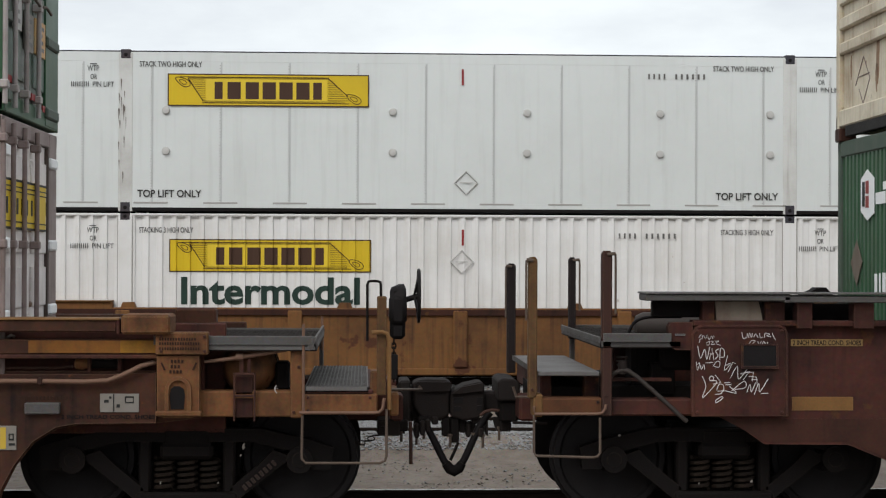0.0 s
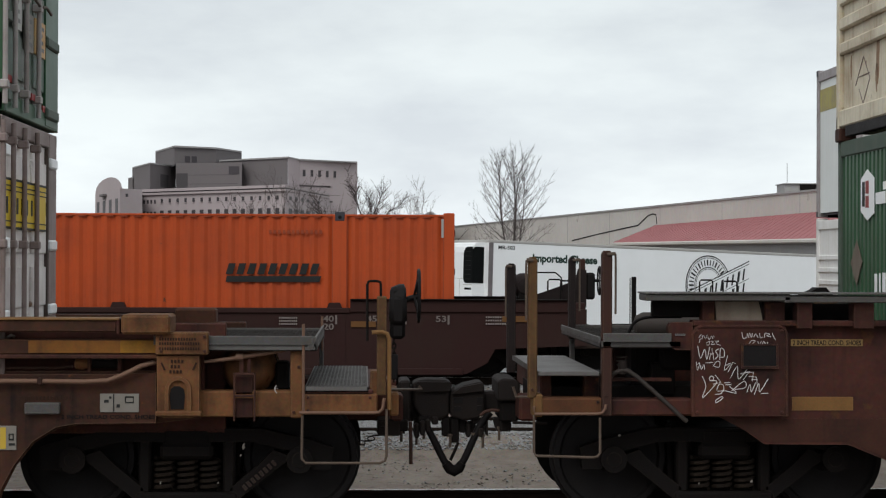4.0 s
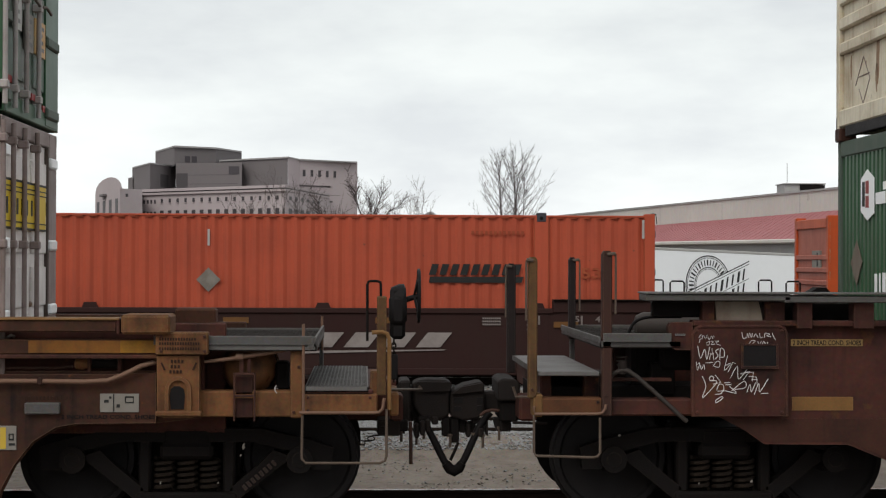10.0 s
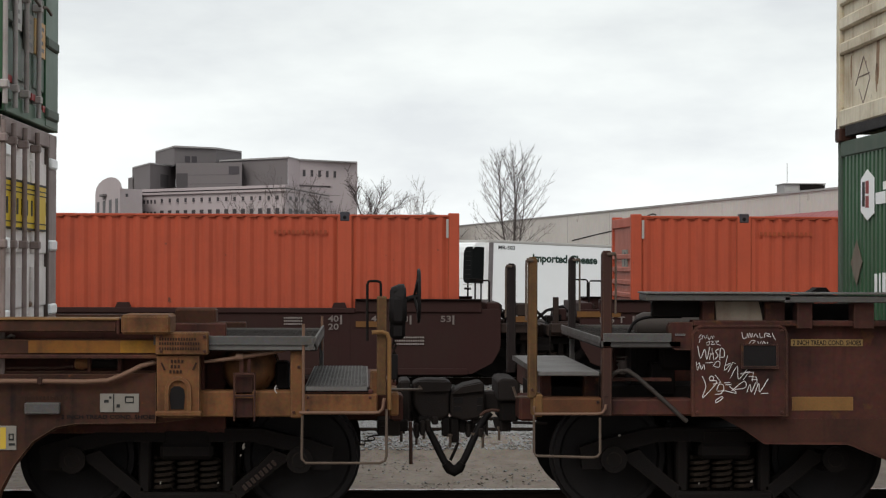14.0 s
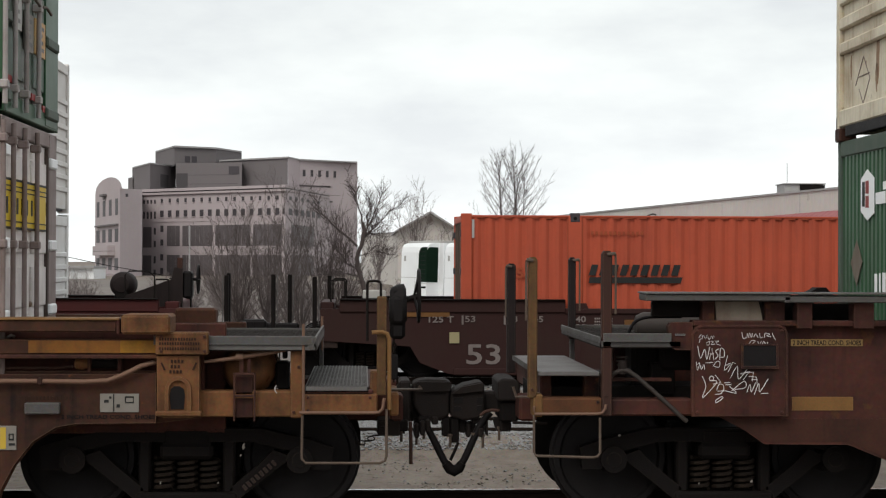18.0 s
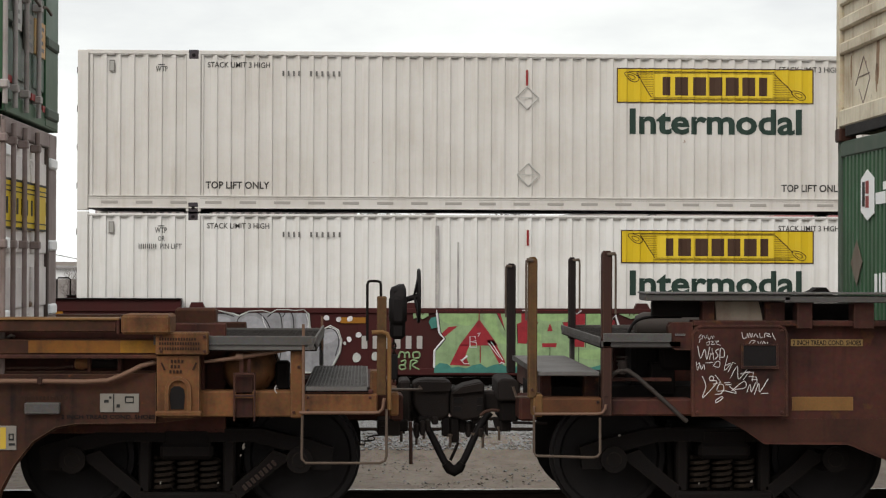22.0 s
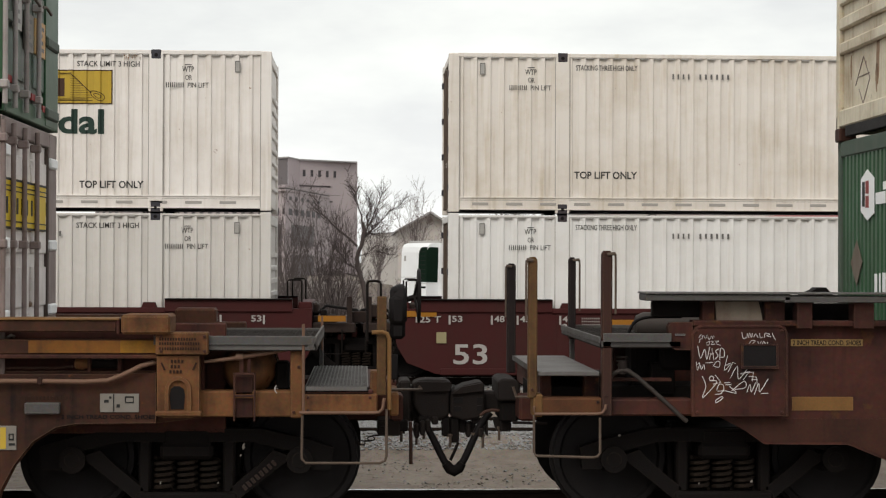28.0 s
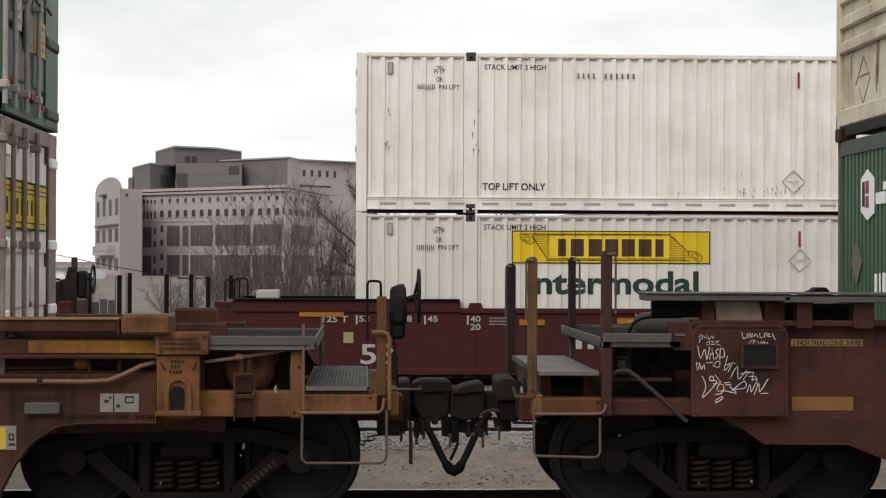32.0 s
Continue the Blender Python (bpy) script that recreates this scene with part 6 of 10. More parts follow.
fill(w, gl, "paint_green", gy - 0.0025, "bright green sprayed band", (634, 240, 650, 195, 700, 150, 785, 108, 790, 150, 720, 182, 664, 220, 652, 345, 630, 345))
dots(w, gl, "paint_pale", gy - 0.004, (700, 65, 54))
dots(w, gl, "paint_white", gy - 0.005, (690, 52, 30), (722, 84, 18))
lines(w, gl, "paint_white", gy - 0.006, 0.014, (610, 62, 614, 26, 650, -4, 700, -8), (600, 60, 545, 84, 535, 108, 602, 126, 605, 132, 530, 166, 530, 186, 590, 216, 525, 256, 526, 300, 582, 342), (755, 40, 735, 16, 700, 10, 660, 26, 645, 66, 664, 104, 705, 118, 750, 106), (655, 340, 654, 260, 682, 206, 742, 170, 790, 144))
lines(w, gl, "post_dark", gy - 0.007, 0.006, (676, 60, 700, 44, 726, 60, 716, 90), (690, 90, 676, 74))
lines(w, fl, "paint_white", gy - 0.001, 0.013, (836, 120, 852, 106, 876, 112, 874, 130, 848, 132, 836, 120), (842, 160, 852, 144, 878, 150, 884, 166, 852, 176, 842, 160), (822, 226, 846, 208, 878, 220, 872, 238, 846, 248, 822, 226))
lines(w, fl, "paint_pale", gy - 0.001, 0.009, (676, 70, 700, 60, 698, 98, 670, 100), (708, 60, 726, 58, 722, 104), (752, 60, 776, 58, 756, 84, 782, 82), (792, 60, 796, 84, 812, 62, 818, 86), (830, 60, 854, 58, 850, 92, 828, 94), (866, 84, 884, 62), (890, 56, 892, 66), (902, 56, 904, 66))
lines(w, fl, "paint_pale", gy - 0.001, 0.007, (750, 266, 780, 264), (766, 266, 776, 304), (784, 302, 786, 270, 804, 276, 788, 288, 808, 306), (812, 276, 830, 274, 828, 300, 812, 298, 812, 276), (838, 272, 842, 300, 862, 302), (862, 276, 846, 274, 846, 288, 858, 288), soft=False)


M["timber_grey"] = material("weathered_grey_boards", (0.06, 0.052, 0.05), 0.9, 0, (0.04, 0.05, 0.05), 0.5, 2.0, 0.2, 0.1, 0.3, 0.25)


# ---- distance: office block ----
def build_office():
    b = thing("office_building", pose(-40, 420, -1.3), "large pinkish concrete office building with a stepped grey roof", "building")

    def under(name, shape, mat, root, label=""):
        ob = part(name, shape, mat, root, label)
        if root is b:
            ob.matrix_parent_inverse = b.matrix_world.inverted()
        return ob

    def block(name, plan, z0, z1, mat, root=b, label="", deep=490):
        """Walls over a plan of front corners from left to right, closed at the back along the lines of sight."""
        ring = list(plan) + [(x * deep / y, deep) for x, y in reversed(plan)]
        n = len(ring)
        return under(name, Shape().add([(x, y, z) for z in (z0, z1) for x, y in ring], [(k, (k + 1) % n, n + (k + 1) % n, n + k) for k in range(n)] + [tuple(range(n))[::-1], tuple(range(n, 2 * n))]), mat, root, label)

    def proud(plan, out):
        return [(x * (1 - out / y), y - out) for x, y in plan]

    def band(name, plan, z0, z1, out, mat, root):
        """A strip that stands proud of each wall of a plan."""
        return block(name, proud(plan, out), z0, z1, mat, root, "", plan[0][1] + 20)

    def on_wall(p, q, s, w, z0, z1, mat, root, name="window", out=0.06):
        """A pane or panel on the wall from p to q, its middle s metres from p."""
        L = math.hypot(q[0] - p[0], q[1] - p[1])
        d = ((q[0] - p[0]) / L, (q[1] - p[1]) / L)
        nrm = (d[1], -d[0])
        vs = []
        for e in (-w / 2, w / 2):
            for t in (out, -0.3):
                for z in (z0, z1):
                    vs.append((p[0] + d[0] * (s + e) + nrm[0] * t, p[1] + d[1] * (s + e) + nrm[1] * t, z))
        return under(name, Shape().add(vs, [(0, 1, 3, 2), (4, 6, 7, 5), (0, 4, 5, 1), (2, 3, 7, 6), (0, 2, 6, 4), (1, 5, 7, 3)]), mat, root)

    def framed(p, q, s, w, z0, z1, mat, root):
        on_wall(p, q, s, w, z0, z1, mat, root)
        on_wall(p, q, s, w + 0.3, z0 - 0.16, z0 - 0.02, "concrete", root, "window_sill", 0.22)

    # the broad window front, a bay with two canted ends
    M0, M1, M2, M3 = (-53.20, 432), (-48.77, 428), (-17.42, 400), (-8.49, 448)
    front = [M0, M1, M2, M3]
    main = block("wall", front, -8, 19.0, "concrete", b, "broad window front with canted ends")
    band("cornice", front, 18.62, 19.25, 1.3, "concrete", main)
    band("cornice_groove", front, 18.36, 18.62, 0.5, "concrete_grey", main)
    band("cornice", front, 17.86, 18.36, 0.9, "concrete", main)
    band("string_course", front, 11.35, 11.55, 0.18, "concrete", main)
    L1 = math.hypot(M2[0] - M1[0], M2[1] - M1[1])
    for k in range(15):
        s = 1.1 + k * (L1 - 3.6) / 14
        framed(M1, M2, s, 0.75, 15.95, 16.90, "window_dark", main)
        framed(M1, M2, s, 1.20, 12.55, 14.10, "window_dark", main)
    for s in (1.4, 2.9):
        on_wall(M1, M2, L1 - 0.9 + 0.2 * s, 0.3, 12.60, 14.05, "window_dark", main)
    for k in range(6):
        s = 5.0 + 6.2 * k
        on_wall(M2, M3, s, 2.2, 16.05, 16.80, "window_dark", main)
        on_wall(M2, M3, s, 3.4, 12.60, 14.05, "window_dark", main)
    for z0, z1 in ((9.0, 10.5), (5.75, 7.2), (2.2, 3.7), (-1.0, 0.4)):
        framed(M1, M2, 1.15, 1.0, z0, z1, "window_dark", main)
    for k in range(4):
        s = 0.7 + 1.3 * k
        on_wall(M0, M1, s, 0.6, 15.8, 16.7, "window_dark", main)
        on_wall(M0, M1, s, 0.6, 12.2, 13.9, "window_dark", main)
    for z0, z1 in ((5.3, 10.2), (-1.6, 3.4)):
        on_wall(M0, M1, 1.9, 3.0, z0, z1, "window_band", main)
        on_wall(M0, M1, 4.6, 0.7, z0 + 3.1, z1 - 0.2, "window_dark", main)
        on_wall(M0, M1, 4.6, 0.7, z0 + 0.1, z0 + 1.6, "window_dark", main)
    # tall glazed bands, parted by piers and mullions
    for z0, z1 in ((5.62, 10.45), (-2.2, 3.5)):
        for a, c, n in ((2.9, 7.4, 3), (8.3, 18.6, 7), (19.5, 31.0, 8), (31.9, 41.0, 6)):
            for k in range(n):
                w = (c - a) / n
                on_wall(M1, M2, a + w * (k + 0.5), w - 0.10, z0, z1, "window_band", main)
            on_wall(M1, M2, (a + c) / 2, c - a, (z0 + z1) / 2 - 0.07, (z0 + z1) / 2 + 0.07, "concrete_grey", main, "transom", 0.1)
        on_wall(M2, M3, 18, 24, z0, z1, "window_band", main)
    # entrance tower with a round gable
    T0, T1, T2 = (-63.84, 428), (-53.40, 394), (-49.27, 400)
    tower = block("tower", [T0, T1, T2], -8, 18.0, "concrete", b, "round-topped entrance tower")
    gable = []
    for k in range(19):
        a = math.pi * k / 18
        s = 0.5 - 0.5 * math.cos(a)
        gable.append((T0[0] + (T1[0] - T0[0]) * s * 1.04, T0[1] + (T1[1] - T0[1]) * s, 17.6 + 3.5 * math.sin(a) ** 0.85))
    n = len(gable)
    under("gable", Shape().add(gable + [(x * 1.03, y + 13, z) for x, y, z in gable], [(k, k + 1, n + k + 1, n + k) for k in range(n - 1)] + [tuple(range(n)), tuple(range(n, 2 * n))[::-1], (0, n, 2 * n - 1, n - 1)]), "concrete", tower, "half-round gable")
    LT = math.hypot(T1[0] - T0[0], T1[1] - T0[1])
    for k in range(4):
        s = LT * (0.13 + 0.25 * k)
        on_wall(T0, T1, s, 3.6, 12.3, 15.9, "window_dark", tower)
        on_wall(T0, T1, s, 4.6, 6.3, 9.2, "window_dark", tower)
        on_wall(T0, T1, s, 4.6, 0.0, 2.7, "window_dark", tower)
        on_wall(T0, T1, s, 4.6, -6.2, -3.4, "window_dark", tower)
    on_wall(T0, T1, LT * 0.40, 6.0, 16.9, 17.4, "concrete_grey", tower, "lamp_bracket", 0.8)
    on_wall(T0, T1, LT * 0.43, 2.0, 16.2, 16.9, "concrete_grey", tower, "lamp_bracket", 0.5)
    on_wall(T0, T1, LT * 0.52, LT * 0.86, 9.95, 10.3, "concrete_grey", tower, "ledge", 0.7)
    for z in (3.3, -3.0):
        on_wall(T0, T1, LT * 0.50, LT * 0.62, z, z + 2.2, "concrete", tower, "balcony", 1.6)
        on_wall(T0, T1, LT * 0.50, LT * 0.62, z + 0.9, z + 1.0, "concrete_grey", tower, "balcony_joint", 1.62)
    on_wall(T1, T2, 2.2, 0.8, 16.2, 16.9, "window_dark", tower, "vent")
    # plain block on the right with a grey flank
    R0, R1, R2, R3 = (-38.30, 475.0), (-19.35, 457.3), (-16.73, 467.3), (-1.65, 479.5)
    # left wall of the same block, coloured darker than its other faces
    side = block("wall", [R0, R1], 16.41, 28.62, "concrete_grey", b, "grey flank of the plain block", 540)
    right = block("wall", [(R1[0] + 0.02, R1[1] + 0.02), R2, R3], -8, 28.62, "concrete", b, "plain pinkish block", 540)
    band("coping", [R0, R1], 28.51, 28.90, 0.7, "coping", side)
    band("coping", [R1, R2, R3], 28.51, 28.90, 0.7, "coping", right)
    for k in range(5):
        framed(R2, R3, 1.5 + 2.55 * k, 0.85, 24.41, 26.13, "window_dark", right)
    on_wall(R2, R3, 5.0, 10.5, 21.69, 22.13, "concrete_grey", right, "dark_line", 0.05)
    on_wall(R2, R3, 5.0, 10.5, 22.13, 22.35, "concrete", right, "ledge", 0.5)
    on_wall(R2, R3, 9.2, 3.6, 17.75, 18.19, "concrete_grey", right, "dark_line", 0.05)
    on_wall(R2, R3, 7.0, 13.0, 19.63, 19.74, "concrete_grey", right, "panel_joint", 0.03)
    # grey set-back storeys
    S0, S1, S2 = (-62.89, 488.4), (-55.19, 464.0), (-50.17, 479.5)
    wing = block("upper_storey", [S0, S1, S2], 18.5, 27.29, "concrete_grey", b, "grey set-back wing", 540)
    band("coping", [S0, S1, S2], 27.18, 27.51, 0.8, "coping", wing)
    # Dark panels here and on the core paint the shade of the recess.
    on_wall(S1, S2, 9.0, 5.0, 21.52, 24.85, "concrete_dark", wing, "recess_shade", 0.04)
    block("upper_storey", [(-64.28, 490.6), (-62.49, 486.2)], 16.41, 24.74, "concrete_grey", b, "low grey corner block", 540)
    C0, C1 = (-49.20, 470.4), (-31.50, 463.9)
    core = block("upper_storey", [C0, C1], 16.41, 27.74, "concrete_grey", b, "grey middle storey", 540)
    on_wall(C0, C1, 16.64, 3.0, 24.63, 26.74, "window_dark", core)
    on_wall(C0, C1, 1.8, 3.2, 20.63, 25.07, "concrete_dark", core, "recess_shade", 0.04)
    for z in (22.19, 24.52):
        on_wall(C0, C1, 8.6, 17.97, z, z + 0.09, "concrete_dark", core, "panel_joint", 0.03)
    P0, P1, P2, P3 = (-57.54, 496.2), (-49.76, 471.8), (-39.35, 478.4), (-33.64, 494.0)
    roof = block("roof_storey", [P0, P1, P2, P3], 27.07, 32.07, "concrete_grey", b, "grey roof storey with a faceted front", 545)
    band("coping", [P0, P1, P2, P3], 32.01, 32.45, 0.8, "coping", roof)
    band("base_band", [P0, P1, P2, P3], 27.07, 27.51, 0.5, "concrete_dark", roof)
    for s in (2.6, 4.6):
        on_wall(P1, P2, s + 1.2, 1.55, 28.18, 29.85, "window_dark", roof)
    for k in range(9):
        on_wall(M1, M2, 5 + 4.1 * k, 0.22, 19.2, 19.55, "concrete_grey", main, "roof_vent", -0.4)
    low = thing("low_building", pose(-55, 330, -1.3), "low white flat-roofed building far off", "building")
    for nm, sh, mt in (("wall", Shape().box(-60.314, -49.413, -3.969, 0.802, 330, 345, 0), "clean_white"), ("roof", Shape().box(-60.145, -49.276, 0.703, 1.116, 329, 346, 0), "coping")):
        ob = part(nm, sh, mt, low)
        ob.matrix_parent_inverse = low.matrix_world.inverted()


# dark tone for joints and bands, and for the shade painted in the recess
M["concrete_dark"] = material("dark_joint_and_recess_shade", (0.060, 0.055, 0.058), 0.85, 0, (0.09, 0.083, 0.084), 0.5, 0.12, 0.08, 0.05)
build_office()


def tree(x, y, z0, height, width, seed, label, bark="bark", trunk_r=0.12, lean=0.0, fork=0.30, limbs=16, fine=1.0, thin=1.0, crooked=0.28):
    """A bare winter tree: a tapered trunk that forks, limbs rising from it, and fine twigs inside an oval outline."""
    g = random.Random(seed)
    root = thing("tree", pose(x, y, z0), label, "tree", "bare trees")
    trunk, crown = Shape(), Shape()
    mid = height * (1 + fork) / 2
    half = height * (1 - fork) / 2 * 1.02

    def inside(q):
        r = math.hypot(q.x - lean * q.z, q.y) / width
        h = (q.z - mid) / half
        return r * r + h * h

    def strand(shape, p, d, length, r0, r1, n, sides, lift, wob):
        pts, rs, q, dd = [p], [r0], p, d.normalized()
        for k in range(n):
            dd = (dd + Vector((g.uniform(-wob, wob), g.uniform(-wob, wob), g.uniform(-wob, wob) + lift))).normalized()
            nq = q + dd * length / n
            if k and nq.z > mid and inside(nq) > g.uniform(0.86, 1.08):
                break
            q = nq
            pts.append(q)
            rs.append(r0 + (r1 - r0) * (k + 1) / n)
        shape.tube(pts, rs, sides)
        return pts, rs

    def spot(pts, rs, f):
        i = min(len(pts) - 2, int(f * (len(pts) - 1)))
        k = f * (len(pts) - 1) - i
        return pts[i].lerp(pts[i + 1], k), rs[i] + (rs[i + 1] - rs[i]) * k, (pts[i + 1] - pts[i]).normalized()

    lead, lr = strand(trunk, Vector((0, 0, 0)), Vector((lean, 0, 1)), height * 0.93, trunk_r, trunk_r * 0.08, 10, 8, 0.03, 0.09)
    for k in range(limbs):
        f = fork * 0.8 + (0.92 - fork * 0.8) * (k + g.uniform(0.1, 0.9)) / limbs
        p, r, d = spot(lead, lr, f)
        a = k * 2.4 + g.uniform(-0.5, 0.5)
        length = (height - p.z) * 0.55 + width * 0.6 * (1 - f)
        d1 = Vector((math.cos(a), math.sin(a), g.uniform(0.8, 1.7)))
        b1, r1 = strand(trunk if k < limbs * 0.6 else crown, p, d1, length * g.uniform(0.8, 1.15), max(0.012, r * 0.55) * thin, 0.006 * thin, 8, 5, 0.05, crooked)
        for j in range(int(7 * fine) + 2):
            p2, rr, d2 = spot(b1, r1, g.uniform(0.15, 0.98))
            out = Vector((g.uniform(-1, 1), g.uniform(-1, 1), g.uniform(-0.4, 0.8)))
            b2, r2 = strand(crown, p2, d2 + out * 0.6, length * g.uniform(0.22, 0.5), max(0.006, rr * 0.45) * thin, 0.004 * thin, 5, 3, 0.03, crooked)
            for i in range(int(4 * fine) + 1):
                p3, rrr, d3 = spot(b2, r2, g.uniform(0.2, 0.98))
                out = Vector((g.uniform(-1, 1), g.uniform(-1, 1), g.uniform(-0.5, 0.8)))
                b3, r3 = strand(crown, p3, d3 + out * 0.6, length * g.uniform(0.10, 0.26), 0.005 * thin, 0.003 * thin, 3, 3, 0.02, 0.22)
                if fine >= 1:
                    p4, _, d4 = spot(b3, r3, g.uniform(0.2, 0.9))
                    strand(crown, p4, d4 + Vector((g.uniform(-1, 1), g.uniform(-1, 1), g.uniform(-0.3, 0.9))) * 0.8, length * g.uniform(0.05, 0.12), 0.004 * thin, 0.0028 * thin, 2, 3, 0.04, 0.2)
    part("trunk", trunk, bark, root, "", True)
    me = bpy.data.meshes.new("crown")
    me.from_pydata(crown.v, [], crown.f)
    me.materials.append(M[bark])
    part("crown", me, bark, root, "fine leafless twigs")
    return root


def twigs(shape, g, pts, r0, count, length, lift, depth=2, spread=0.9):
    """Fine side shoots along a limb, each with shoots of its own."""
    for _ in range(count):
        f = g.uniform(0.12, 1.0) * (len(pts) - 1)
        i = min(len(pts) - 2, int(f))
        p = pts[i].lerp(pts[i + 1], f - i)
        d = (pts[i + 1] - pts[i]).normalized()
        way = (d + Vector((g.uniform(-1, 1), g.uniform(-1, 1), g.uniform(-0.5, 0.7))) * spread).normalized()
        n = length * g.uniform(0.45, 1.25)
        line = [p]
        steps = depth + 1
        for k in range(steps):
            way = (way + Vector((g.uniform(-0.16, 0.16), g.uniform(-0.16, 0.16), g.uniform(-0.12, 0.12) + lift))).normalized()
            line.append(line[-1] + way * n / steps)
        shape.tube(line, [r0 * (1 - 0.6 * k / steps) for k in range(steps + 1)], 3)
        if depth > 1:
            twigs(shape, g, line, r0 * 0.62, g.randint(2, 4), length * 0.5, lift, depth - 1, spread)


def limb_tree(x, y, z0, limbs, seed, label, bark, shoots=15, length=0.75):
    """A gnarled bare tree from limbs given as (radius, points along and up); the first is the trunk."""
    g = random.Random(seed)
    root = thing("tree", pose(x, y, z0), label, "tree", "bare trees")
    trunk, crown = Shape(), Shape()
    for k, (r, flat) in enumerate(limbs):
        far, ctl = 0.0, []
        side = g.uniform(-0.5, 0.5)
        for u, z in zip(flat[::2], flat[1::2]):
            ctl.append(Vector((u - x, far + g.uniform(-0.05, 0.05), z - z0)))
            far += 0 if k == 0 else side
        pts = []
        for a, b in zip(ctl[:-1], ctl[1:]):
            for q in range(3):
                pts.append(a.lerp(b, q / 3) + (Vector((g.uniform(-0.03, 0.03), g.uniform(-0.03, 0.03), 0)) if q else Vector()))
        pts.append(ctl[-1])
        n = len(pts)
        trunk.tube(pts, [r * (1 - (0.45 if k == 0 else 0.85) * i / (n - 1)) for i in range(n)], 7)
        if k:
            twigs(crown, g, pts, 0.011, shoots + 3 * len(ctl), length, 0.05, 3)
        else:
            twigs(crown, g, pts[n // 3:], 0.010, 8, length * 0.6, 0.05, 2)
    part("trunk", trunk, bark, root, "", True)
    me = bpy.data.meshes.new("crown")
    me.from_pydata(crown.v, [], crown.f)
    me.materials.append(M[bark])
    part("crown", me, bark, root, "fine leafless twigs")
    return root


def fan_tree(x, y, z0, height, width, seed, label, bark="bark", leaders=16, fork=0.26, trunk_r=0.09, shoots=12, thick=1.0, low=0.42, side=0.16, spread=0.9):
    """A bare tree whose leaders fan out of a short trunk: the middle ones rise to the top, the outer ones arch low and wide."""
    g = random.Random(seed)
    root = thing("tree", pose(x, y, z0), label, "tree", "bare trees")
    trunk, crown = Shape(), Shape()
    base = Vector((0, 0, height * fork))
    trunk.tube([Vector((0, 0, 0)), Vector((g.uniform(-0.05, 0.05), 0, height * fork * 0.5)), base], [trunk_r, trunk_r * 0.8, trunk_r * 0.7], 8)
    for k in range(leaders):
        h = low + (1.0 - low) * ((k + g.uniform(0.2, 0.8)) / leaders) ** 0.8
        a = k * 2.399 + g.uniform(-0.4, 0.4)
        reach = width * max(0.04, 1 - (h - low) / (1.02 - low)) ** 0.5 * g.uniform(0.70, 1.05)
        end = Vector((reach * math.cos(a), reach * math.sin(a), height * h))
        start = base * g.uniform(0.75, 1.0)
        c1 = Vector((end.x * 0.42, end.y * 0.42, start.z + (end.z - start.z) * 0.42))
        pts = []
        for q in range(9):
            v = q / 8
            p = start * (1 - v) ** 2 + c1 * 2 * v * (1 - v) + end * v * v
            pts.append(p + Vector((g.uniform(-0.06, 0.06), g.uniform(-0.06, 0.06), 0)) * (v > 0))
        r = trunk_r * 0.42 * thick
        trunk.tube(pts, [r * (1 - 0.86 * i / 8) for i in range(9)], 5)
        twigs(crown, g, pts, 0.0085 * thick, shoots, height * side, 0.07, 3, spread)
    part("trunk", trunk, bark, root, "", True)
    me = bpy.data.meshes.new("crown")
    me.from_pydata(crown.v, [], crown.f)
    me.materials.append(M[bark])
    part("crown", me, bark, root, "fine leafless twigs")
    return root


